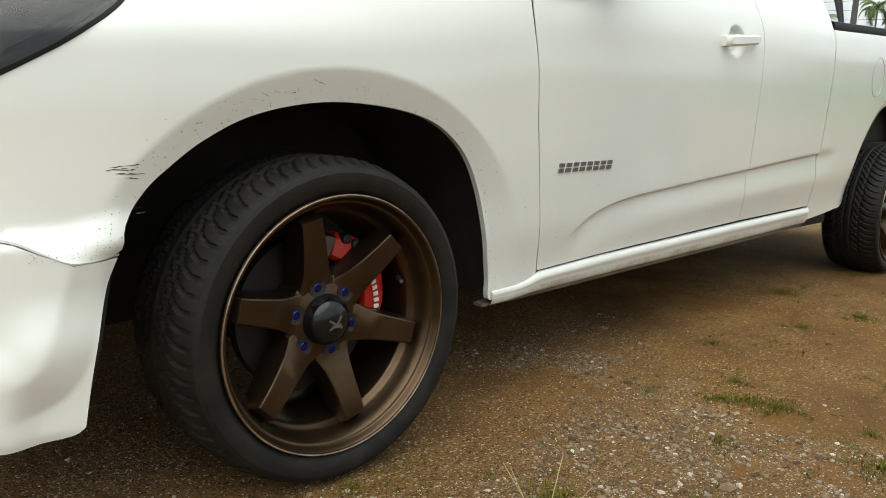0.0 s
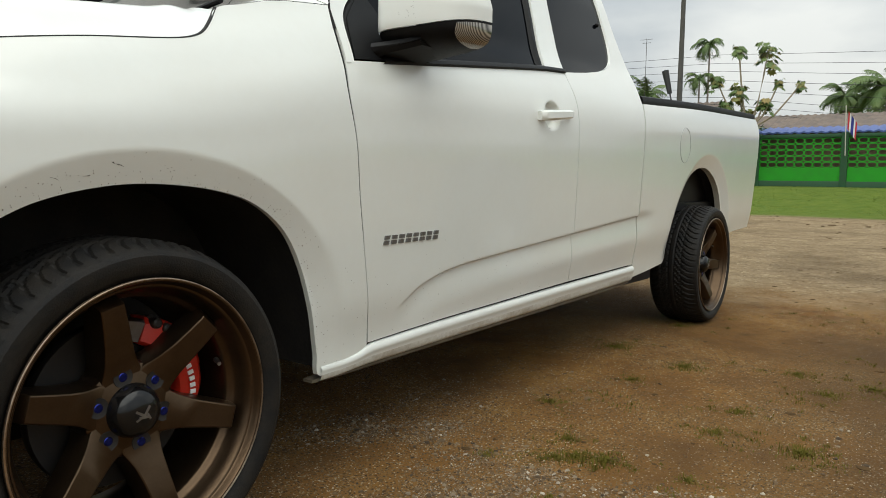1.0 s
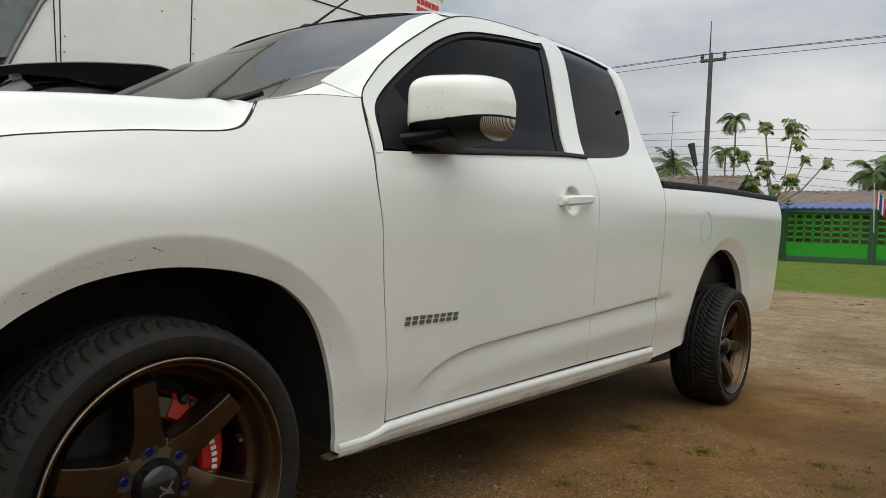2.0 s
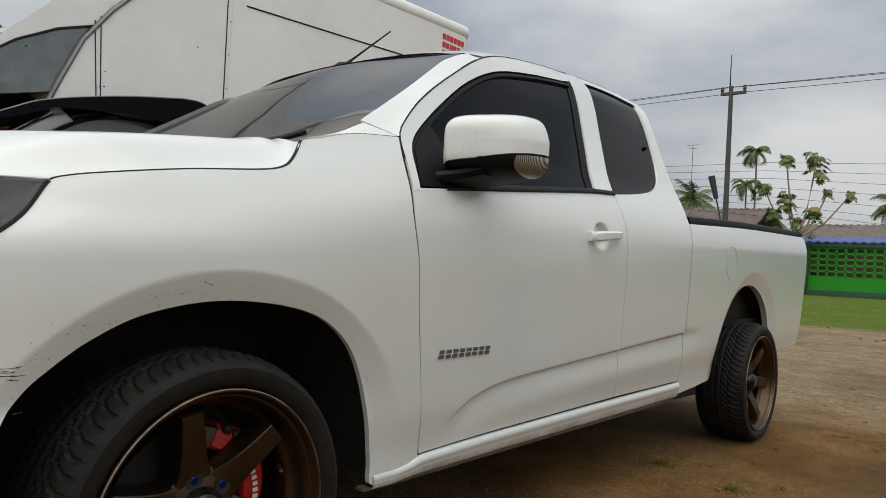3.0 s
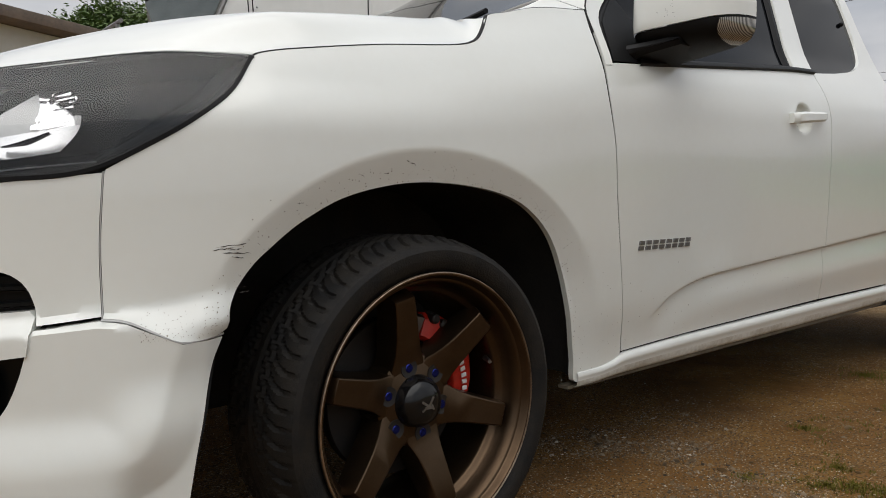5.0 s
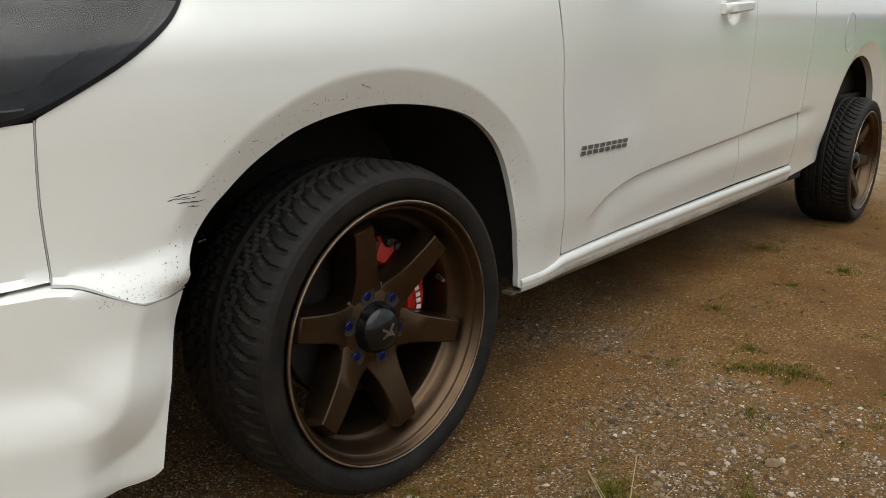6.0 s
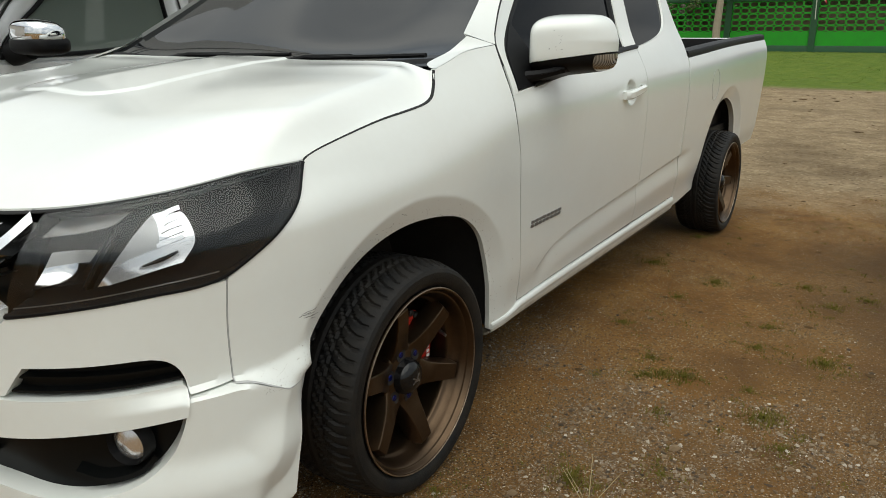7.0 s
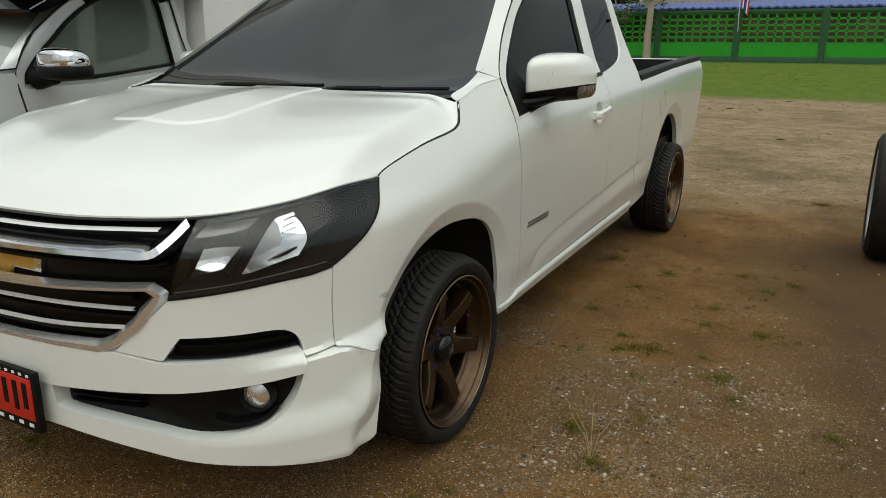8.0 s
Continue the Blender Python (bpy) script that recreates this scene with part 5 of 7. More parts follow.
tagged(part("scuff", sc, M_SCUFF, truck, "dark scratches by the front arch"), kind="stuff")
md = bmesh.new()
arch_c = curve(L_ARCH, 200)
for k in range(520):
    if k < 230:
        u, z = arch_c[rng.randrange(4, 196)]
        e = abs(rng.gauss(0, 0.022)) + 0.002
        dx, dz = u - 0.03, z - 0.284
        s = math.hypot(dx, dz)
        u, z = u + dx / s * e, z + dz / s * e
    elif k < 360:
        u, z = rng.uniform(-0.50, -0.385), 0.447 + abs(rng.gauss(0, 0.02))
    else:
        u, z = rng.uniform(0.5, 1.6), 0.30 + abs(rng.gauss(0, 0.10))
    r = rng.uniform(0.0004, 0.0011) * (0.65 if 230 <= k < 360 else 1) * (1.6 if rng.random() < 0.08 else 1)
    md.faces.new([md.verts.new(skin(u + r * math.cos(a) * rng.uniform(0.7, 1.3), z + r * math.sin(a), 0.0007)) for a in (0, 1.26, 2.51, 3.77, 5.03)])
tagged(part("mud_specks", md, M_DIRT, truck, "specks of dried mud"), kind="stuff")


# ---------------------------------------------------------------- neighbouring van with an aluminium box
M_SILVER = material("silver_car_paint", (0.68, 0.69, 0.69), 0.32, 0.20, second=(0.60, 0.61, 0.61), scale=8, amount=0.5, coat=0.7)
M_ALU = material("dull_aluminium", (0.90, 0.885, 0.85), 0.40, 0.15, second=(0.80, 0.785, 0.74), scale=1.6, amount=0.8, bump=0.05, bump_scale=12)
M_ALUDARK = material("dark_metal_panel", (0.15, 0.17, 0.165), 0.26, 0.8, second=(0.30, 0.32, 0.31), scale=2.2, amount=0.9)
M_GLOSS = material("gloss_black_roof", (0.002, 0.002, 0.0025), 0.12, spec=0.10)
M_REDINK = material("red_ink", (0.62, 0.03, 0.04), 0.6)
M_ORANGE = material("orange_sticker", (0.75, 0.13, 0.02), 0.6, second=(0.6, 0.25, 0.03), scale=60)
van = thing("box_van", "silver pickup with a dull aluminium cargo box, parked alongside", "van")


def slab(outline, y0, y1, name, mat, label="", parent=None, bevel=0.0):
    bm = bmesh.new()
    prism(bm, outline, y0, y1)
    bmesh.ops.recalc_face_normals(bm, faces=bm.faces[:])
    if bevel:
        bmesh.ops.bevel(bm, geom=[e for e in bm.edges if abs(e.verts[0].co.y - e.verts[1].co.y) < 0.001], offset=bevel, segments=3, affect="EDGES")
    return part(name, bm, mat, parent or van, label)


NS = 1.46
body = slab([(-1.05, 0.36), (-1.10, 0.70), (-1.00, 0.90), (-0.40, 1.03), (0.0, 1.08), (0.11, 1.095), (0.19, 1.102), (0.205, 1.06), (0.235, 1.028), (0.60, 1.040), (1.13, 1.098), (1.27, 1.165), (1.27, 0.36), (0.20, 0.33), (0.10, 0.62), (-0.12, 0.74), (-0.45, 0.74), (-0.66, 0.62), (-0.75, 0.36)], NS, 3.16, "cab_body", M_SILVER, "", van, 0.02)
M_VGLASS = material("green_tinted_glass", (0.125, 0.150, 0.130), 0.05, spec=0.7, second=(0.14, 0.165, 0.14), scale=1.5)
# reflected sky is put into the windscreen's pale base colour
M_VSCREEN = material("sky_toned_windscreen", (0.27, 0.30, 0.275), 0.04, spec=1.0, coat=1.0)
def leaned(x, z):
    """Windscreen edge point leaned inwards along the last eye's rays to fit the view."""
    y = 1.47 + 0.52 * (z - 1.10)
    k = (y + 1.915) / 3.375
    return (-1.946 + (x + 1.946) * k, y, 1.21 + (z - 1.21) * k)


WS_SIDE = [leaned(x, z) for x, z in ((0.112, 1.098), (0.205, 1.211), (0.295, 1.30), (0.397, 1.41), (0.425, 1.438))]
TOP_X, TOP_Y, TOP_Z = WS_SIDE[-1]
ws = coons([WS_SIDE[0], (0.0, 1.9, 1.12), (-0.03, 2.31, 1.13), (0.0, 2.72, 1.12), (WS_SIDE[0][0], 4.62 - WS_SIDE[0][1], 1.098)], [(x, 4.62 - y, z) for x, y, z in WS_SIDE],
           [WS_SIDE[-1], (0.52, 1.9, 1.448), (0.50, 2.31, 1.446), (0.52, 2.72, 1.448), (TOP_X, 4.62 - TOP_Y, TOP_Z)], WS_SIDE, 40, 20)
part("windscreen", sheet(ws), M_VSCREEN, van, "windscreen coloured pale for the sky it reflects")
part("windscreen_sticker", sheet(ws[3:10, 14:16] + np.array((-0.005, 0, 0.004))), M_ORANGE, van, "orange sticker strip")
# door: frame ring, glass, pillars
GLASS = [(0.232, 1.03), (0.238, 1.075), (0.315, 1.169), (0.393, 1.242), (0.489, 1.33), (0.633, 1.420), (0.80, 1.463), (0.96, 1.474), (1.025, 1.462), (1.052, 1.417), (1.096, 1.237), (1.127, 1.10)]
RING = [(0.193, 1.03), (0.185, 1.064), (0.197, 1.111), (0.239, 1.182), (0.302, 1.265), (0.408, 1.351), (0.504, 1.416), (0.63, 1.47), (0.80, 1.51), (1.0, 1.525), (1.085, 1.51), (1.125, 1.44), (1.175, 1.267), (1.213, 1.155)]


def strip(a, b, n, name, mat, label, y, deep=0.03, parent=None):
    """A plate between two lines of (x, z), standing at y."""
    p, q = curve(a, n), curve(b, n)
    g = np.stack([p * (1 - t) + q * t for t in (0, 0.12, 0.5, 0.88, 1)], 1)
    bulge = {0: -0.008, 1: 0, 2: 0.002, 3: 0, 4: -0.008}
    bm = bmesh.new()
    rows = [[bm.verts.new((x, y - bulge[k], z)) for k, (x, z) in enumerate(r)] + [bm.verts.new((r[4][0], y + deep, r[4][1])), bm.verts.new((r[0][0], y + deep, r[0][1]))] for r in g]
    for i in range(n):
        for k in range(7):
            bm.faces.new((rows[i][k], rows[i + 1][k], rows[i + 1][(k + 1) % 7], rows[i][(k + 1) % 7]))
    bm.faces.new(rows[0])
    bm.faces.new(rows[-1])
    bmesh.ops.recalc_face_normals(bm, faces=bm.faces[:])
    return part(name, bm, mat, parent or van, label)


strip(GLASS, RING, 60, "door_frame", M_SILVER, "", NS + 0.012)
strip([(x + 0.0, z) for x, z in GLASS], [(x + (0.014 if x < 0.8 else -0.012), z - 0.012 * (z > 1.2)) for x, z in GLASS], 60, "window_seal", M_BLACK, "black strip for rubber seals and gap shade", NS + 0.010, 0.02)
strip([(0.225, 1.03), (0.60, 1.045), (1.13, 1.10)], [(0.235, 1.062), (0.60, 1.062), (1.125, 1.113)], 20, "belt_seal", M_BLACK, "black strip for rubber seals and gap shade", NS + 0.002)
slab([(0.225, 1.02)] + [tuple(p) for p in curve(GLASS, 40)[1:]] + [(1.13, 1.08)], NS + 0.030, NS + 0.036, "door_glass", M_VGLASS, "grey-green tinted door glass")
slab([(0.225, 1.02), (0.50, 1.32), (0.75, 1.45), (1.0, 1.46), (1.13, 1.08)], 3.06, 3.07, "door_glass", M_VGLASS, "grey-green tinted door glass")
pil = curve([(0.190, 1.10), (0.197, 1.111), (0.233, 1.185), (0.296, 1.270), (0.402, 1.357), (0.50, 1.425)], 30)
pil = np.stack([pil[:, 0], np.full(31, NS + 0.006), pil[:, 1]], 1)
for side in (1, -1):
    pg = coons(pil, [pil[-1], WS_SIDE[-1]], WS_SIDE, [pil[0], WS_SIDE[0]], 30, 6) + np.array((-0.004, -0.002, 0.004))
    if side < 0:
        pg = pg * (1, -1, 1) + np.array((0, 4.62, 0))
    part("windscreen_pillar", sheet(pg), M_SILVER, van)
strip([(0.60, 1.405), (0.633, 1.424), (0.80, 1.466), (0.96, 1.478), (1.03, 1.464), (1.055, 1.43)], [(0.55, 1.44), (0.63, 1.475), (0.80, 1.515), (1.0, 1.53), (1.09, 1.515), (1.13, 1.45)], 30, "roof_gutter", M_GLOSS, "black roof gutter", NS + 0.002)
strip([(1.12, 1.47), (1.178, 1.267), (1.217, 1.172)], [(1.165, 1.47), (1.225, 1.267), (1.275, 1.160)], 12, "cab_pillar", M_SILVER, "", NS + 0.014, 0.05)
part("cab_back", box(bmesh.new(), 1.15, 1.27, NS + 0.05, 3.10, 0.9, 1.46, 0.01), M_SILVER, van)
# gloss black roof, reaching over the windscreen as a visor
rf = bmesh.new()
rows = []
for k in range(25):
    t = -1 + k / 12
    y = 2.31 + 0.855 * t
    e = abs(t) ** 3
    x0, z0 = 0.290, 1.415 - 0.015 * e
    cr = 0.012 * (1 - t * t)
    top = curve([(x0 - 0.006, z0 - 0.006), (x0 + 0.075, z0 + 0.034 + cr), (0.443, 1.475 + cr), (0.564, 1.517 + cr), (0.72, 1.558 + cr), (0.918, 1.603 + cr), (1.165, 1.646 + cr), (1.26, 1.654 + cr), (1.325, 1.646), (1.362, 1.620), (1.365, 1.585)], 36)
    line = [(x0, z0 - 0.02)] + [tuple(p) for p in top] + [(1.19, 1.50), (1.13, 1.505), (1.0, 1.51), (0.80, 1.50), (0.55, 1.475), (x0 + 0.07, z0 - 0.010)]
    rows.append([rf.verts.new((x, y + 0.03 * (1 if t < 0 else -1) * e * step(1.16, 1.37, x), z)) for x, z in line])
for r0, r1 in zip(rows[:-1], rows[1:]):
    for k in range(len(line)):
        n = (k + 1) % len(line)
        rf.faces.new((r0[k], r0[n], r1[n], r1[k]))
rf.faces.new(rows[0])
rf.faces.new(rows[-1])
bmesh.ops.recalc_face_normals(rf, faces=rf.faces[:])
part("roof", rf, M_GLOSS, van, "gloss black roof with a visor lip")
# thin pale tubes stand in for the sky's reflection along the roof edge
rl = bmesh.new()
tube(rl, [(x, 1.457, z) for x, z in curve([(0.29, 1.397), (0.365, 1.436), (0.443, 1.477), (0.564, 1.519), (0.72, 1.560), (0.918, 1.604), (1.165, 1.647)], 24)], 0.0035, 6)
tube(rl, [(x, 1.457 + 0.03 * step(1.16, 1.37, x), z) for x, z in curve([(1.165, 1.647), (1.26, 1.655), (1.325, 1.647), (1.362, 1.620)], 12)], 0.0035, 6)
part("roof_lip", rl, M_STEEL, van, "pale line for the sky's glint on the roof edge")
for pts in ([(0.217, NS - 0.001, 0.36), (0.217, NS - 0.001, 0.87), (0.190, NS - 0.001, 1.0), (0.183, NS + 0.008, 1.064), (0.195, NS + 0.008, 1.111), (0.237, NS + 0.008, 1.184), (0.300, NS + 0.008, 1.268), (0.406, NS + 0.008, 1.354), (0.504, NS + 0.008, 1.420)],
            [(1.20, NS - 0.001, 0.36), (1.215, NS - 0.001, 1.0), (1.215, NS + 0.008, 1.165), (1.178, NS + 0.010, 1.267), (1.122, NS + 0.010, 1.45)]):
    b_ = bmesh.new()
    tube(b_, pts, 0.0045, 6)
    part("door_seam", b_, M_SEAM, van)
b_ = bmesh.new()
tube(b_, [(-0.5, NS + 0.004, 1.01), (0.0, NS + 0.004, 1.080), (0.11, NS + 0.002, 1.096), (0.19, NS + 0.002, 1.102)], 0.004, 6)
part("wing_seam", b_, M_SEAM, van)
# side mirror with a chrome cap
mm = bmesh.new()
bmesh.ops.create_uvsphere(mm, u_segments=28, v_segments=16, radius=1)
for v in mm.verts:
    c = v.co
    v.co = Vector((0.295 + 0.085 * math.copysign(abs(c.x) ** 0.75, c.x), 1.27 + 0.125 * math.copysign(abs(c.y) ** 0.7, c.y), 1.136 + 0.060 * math.copysign(abs(c.z) ** 0.7, c.z) - 0.10 * c.x * 0.085 * (c.z > 0)))
vm = part("side_mirror", mm, M_CHROME, van, "chrome capped side mirror")
ml = bmesh.new()
bmesh.ops.create_uvsphere(ml, u_segments=28, v_segments=16, radius=1)
for v in ml.verts:
    c = v.co
    v.co = Vector((0.30 + 0.092 * math.copysign(abs(c.x) ** 0.7, c.x), 1.272 + 0.13 * math.copysign(abs(c.y) ** 0.6, c.y), 1.092 + 0.042 * math.copysign(abs(c.z) ** 0.6, c.z)))
tube(ml, [(0.31, 1.36, 1.07), (0.29, 1.47, 1.055)], [0.04, 0.055], 10)
part("mirror_base", ml, M_BLACK, vm, "black mirror base")

# the box
BX = 1.50
EDGE = [(0.513, 1.445), (0.568, 1.582), (0.66, 1.795), (0.79, 1.975), (1.12, 2.33), (1.46, 2.60)]
slab(EDGE + [(1.46, 2.62), (1.46, 0.85), (1.40, 0.85), (1.40, 1.62), (1.0, 1.56), (0.62, 1.46)], BX, BX + 0.18, "box_front", M_ALU, "dull aluminium corner panel")
slab([(1.461, 0.85), (1.461, 2.61), (3.55, 2.62), (3.55, 0.85)], BX, 3.18, "box_body", M_ALU, "dull aluminium cargo box")


def loft(near, far, y0, y1, name, mat, label=""):
    """A body between two outlines of (x, z), one at y0 and one at y1."""
    bm = bmesh.new()
    a = [bm.verts.new((x, y0, z)) for x, z in near]
    b = [bm.verts.new((x, y1, z)) for x, z in far]
    for i in range(len(a)):
        j = (i + 1) % len(a)
        bm.faces.new((a[i], a[j], b[j], b[i]))
    bm.faces.new(a)
    bm.faces.new(b)
    bmesh.ops.recalc_face_normals(bm, faces=bm.faces[:])
    return part(name, bm, mat, van, label)


# rounded roof edge
rb_ = bmesh.new()
tube(rb_, [(1.56, BX + 0.055, 2.60), (3.57, BX + 0.055, 2.66)], 0.065, 16)
part("box_roof_edge", rb_, M_ALU, van)
slab([(1.58, 2.60), (3.57, 2.62), (3.57, 2.72), (1.70, 2.70)], BX + 0.05, 3.13, "box_roof", M_ALU)
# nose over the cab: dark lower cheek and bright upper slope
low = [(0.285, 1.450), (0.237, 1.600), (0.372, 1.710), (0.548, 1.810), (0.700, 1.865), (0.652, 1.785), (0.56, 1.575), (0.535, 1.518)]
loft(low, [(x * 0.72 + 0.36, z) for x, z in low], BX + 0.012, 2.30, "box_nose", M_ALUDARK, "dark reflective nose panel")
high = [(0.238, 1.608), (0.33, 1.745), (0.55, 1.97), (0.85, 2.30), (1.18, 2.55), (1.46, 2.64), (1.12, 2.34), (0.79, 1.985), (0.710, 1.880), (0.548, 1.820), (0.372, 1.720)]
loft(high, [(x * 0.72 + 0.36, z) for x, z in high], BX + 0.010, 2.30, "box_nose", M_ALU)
tb_ = bmesh.new()
tube(tb_, [(x, BX, z) for x, z in EDGE], 0.013, 8)
part("box_edge_trim", tb_, M_STEEL, van)
tb_ = bmesh.new()
tube(tb_, [(0.237, BX + 0.006, 1.604), (0.372, BX + 0.006, 1.715), (0.548, BX + 0.005, 1.815), (0.705, BX + 0.003, 1.872)], 0.006, 8)
part("box_edge_trim", tb_, M_SEAM, van)
for x, dx, z0, z1, r in ((0.742, -0.034, 1.50, 1.90, 0.0028), (0.762, -0.026, 1.50, 1.93, 0.0028), (1.440, -0.02, 1.5, 2.60, 0.0035), (2.75, 0.0, 0.9, 1.6, 0.004)):
    b_ = bmesh.new()
    tube(b_, [(x, BX - 0.001, z0), (x + dx, BX - 0.001, z1)], r, 6)
    part("panel_joint", b_, M_SEAM, van)
    for k in range(2 if x < 1 else 5):
        rv = bmesh.new()
        bmesh.ops.create_uvsphere(rv, u_segments=8, v_segments=6, radius=0.0045, matrix=pose(x + 0.012, BX, z0 + (z1 - z0) * (0.22 + 0.17 * k)))
        part("rivet", rv, M_STEEL, van)
for x, z in ((0.42, 1.70), (1.26, 1.92), (2.1, 1.7)):
    rv = bmesh.new()
    bmesh.ops.create_uvsphere(rv, u_segments=8, v_segments=6, radius=0.0045, matrix=pose(x, BX + 0.006 * (x < 1), z))
    part("rivet", rv, M_STEEL, van)
b_ = bmesh.new()
tube(b_, [(1.55, BX - 0.001, 2.235), (3.5, BX - 0.001, 2.33)], 0.005, 6)
part("panel_joint", b_, M_SEAM, van)
# red telephone notice, as plain bars
for r in range(4):
    for k in range(6 - (r == 1)):
        x0 = 3.27 + 0.043 * k
        z0 = 2.575 - 0.062 * r
        part("notice_bar", box(bmesh.new(), x0, x0 + 0.034, BX - 0.004, BX - 0.001, z0 - 0.04, z0), M_REDINK, van, "red bar")
for x in (0.0, 2.75):
    for y in (1.50, 2.94):
        wv = bmesh.new()
        revolve(wv, [(0.16, 0.02), (0.20, 0.0), (0.29, -0.005), (0.32, 0.03), (0.32, 0.17), (0.29, 0.2), (0.16, 0.2)], 40)
        bmesh.ops.transform(wv, matrix=pose(x - 0.28, y, 0.385), verts=wv.verts)
        part("tyre", wv, M_RUBBER, van, "black tyre")
        wv = bmesh.new()
        revolve(wv, [(0.0, 0.05), (0.06, 0.04), (0.14, 0.07), (0.17, 0.02), (0.17, 0.18)], 32)
        bmesh.ops.transform(wv, matrix=pose(x - 0.28, y, 0.385), verts=wv.verts)
        part("rim", wv, M_STEEL, van)

# van scaled about the last eye to fit the camera's view, cab further in
LAST_EYE = Vector((-1.946, -1.915, 1.21))
inward = Matrix.Translation(LAST_EYE) @ Matrix.Scale(1.03, 4) @ Matrix.Translation(-LAST_EYE)
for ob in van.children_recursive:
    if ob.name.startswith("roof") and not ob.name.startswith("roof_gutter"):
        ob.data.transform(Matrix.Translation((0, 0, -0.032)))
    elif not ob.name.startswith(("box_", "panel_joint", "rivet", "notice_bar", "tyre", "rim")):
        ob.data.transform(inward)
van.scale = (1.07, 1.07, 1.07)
van.location = LAST_EYE * -0.07

# stake truck standing behind the van
stake = thing("stake_truck", "truck with a bright tubular cargo cage", "truck", at=(1.0, 6.5, 0))
stake.rotation_euler = (0, 0, radians(90))
for dims, nm, mt in (((-2.2, 1.2, -0.1, 1.7, 0.55, 1.45), "cargo_bed", M_SILVER), ((-2.0, 1.0, 0.0, 1.6, 0.25, 0.55), "chassis", M_DARK)):
    part(nm, box(bmesh.new(), *dims, 0.02), mt, stake)
for z in (1.66, 1.90, 2.14):
    b_ = bmesh.new()
    tube(b_, [(-2.2, -0.05, z), (1.0, -0.05, z), (1.14, 0.0, z), (1.2, 0.1, z), (1.2, 1.65, z)], 0.017, 8)
    part("rail", b_, M_STEEL, stake)
for x in (-2.1, -1.1, -0.4, 0.3, 1.1):
    b_ = bmesh.new()
    tube(b_, [(x, -0.05, 1.44), (x, -0.05, 2.15)], 0.018, 8)
    part("post", b_, M_STEEL, stake)
for x in (-1.5, 0.6):
    wv = bmesh.new()
    revolve(wv, [(0.0, 0.05), (0.18, 0.05), (0.22, 0.0), (0.36, 0.0), (0.40, 0.04), (0.40, 0.2), (0.0, 0.22)], 32)
    bmesh.ops.transform(wv, matrix=pose(x, -0.02, 0.385), verts=wv.verts)
    part("wheel", wv, M_RUBBER, stake)

# wheel of the car parked opposite
other = thing("parked_car_wheel", "black tyre with a pale rim, standing on the yard", "wheel", at=(3.20, -2.105, 0.352))
other.rotation_euler = (0, 0, radians(180.5))
other.scale = (0.96, 0.96, 0.96)
wv = bmesh.new()
revolve(wv, [(0.29, 0.03), (0.31, 0.0), (0.345, -0.012), (0.385, 0.01), (0.40, 0.05), (0.40, 0.20), (0.385, 0.24), (0.33, 0.25), (0.29, 0.24)], 64)
part("tyre", wv, M_RUBBER, other)
wv = bmesh.new()
revolve(wv, [(0.0, 0.06), (0.05, 0.05), (0.07, 0.08), (0.22, 0.10), (0.26, 0.03), (0.28, 0.004), (0.302, 0.0), (0.302, 0.22)], 48)
part("rim", wv, material("pale_rim", (0.55, 0.55, 0.54), 0.35, 0.5), other)

# ---------------------------------------------------------------- green wall, houses, poles
FX, FZ = 29.0, 0.66
M_GREEN = material("green_wall_paint", (0.011, 0.30, 0.004), 0.65, second=(0.018, 0.21, 0.010), scale=3)
M_DGREEN = material("dark_green_paint", (0.012, 0.075, 0.025), 0.6, second=(0.02, 0.05, 0.02), scale=5)
wall = thing("boundary_wall", "bright green breeze-block wall with dark green posts", "wall", at=(FX, 0, FZ))
part("plinth", box(bmesh.new(), -0.10, 0.10, -16.0, 22.0, -0.3, 0.24, 0.01), M_DGREEN, wall, "dark green plinth")
part("coping", box(bmesh.new(), -0.09, 0.09, -16.0, 22.0, 1.80, 1.93, 0.01), M_DGREEN, wall, "dark green coping")
# one bay of breeze blocks: a solid band below, five courses of pierced blocks above
BAY = 2.95
bay = bmesh.new()
box(bay, -0.05, 0.05, 0.1, BAY - 0.1, 0.24, 0.72)
cols, rowsn = 9, 5
cw_, rh = (BAY - 0.2) / cols, (1.80 - 0.72) / rowsn
for r in range(rowsn):
    for c in range(cols):
        y0, z0 = 0.1 + c * cw_, 0.72 + r * rh
        hole = [(y0 + cw_ * (0.5 + 0.43 * math.copysign(abs(math.cos(a)) ** 0.7, math.cos(a))), z0 + rh * (0.5 + 0.36 * math.copysign(abs(math.sin(a)) ** 0.7, math.sin(a)))) for a in np.linspace(0, 2 * math.pi, 12, endpoint=False)]
        rim_ = []
        for a in np.linspace(0, 2 * math.pi, 12, endpoint=False):
            k = 0.5 / max(abs(math.cos(a)), abs(math.sin(a)))
            rim_.append((y0 + cw_ * (0.5 + k * math.cos(a)), z0 + rh * (0.5 + k * math.sin(a))))
        for x in (-0.05, 0.05):
            hv = [bay.verts.new((x, *p)) for p in hole]
            ov = [bay.verts.new((x, *p)) for p in rim_]
            for i in range(12):
                bay.faces.new((hv[i], hv[(i + 1) % 12], ov[(i + 1) % 12], ov[i]))
            if x < 0:
                near = hv
            else:
                for i in range(12):
                    bay.faces.new((near[i], near[(i + 1) % 12], hv[(i + 1) % 12], hv[i]))
bay_me = bpy.data.meshes.new("block_bay")
bmesh.ops.recalc_face_normals(bay, faces=bay.faces[:])
bay.to_mesh(bay_me)
bay.free()
bay_me.materials.append(M_GREEN)
post_me = bpy.data.meshes.new("post")
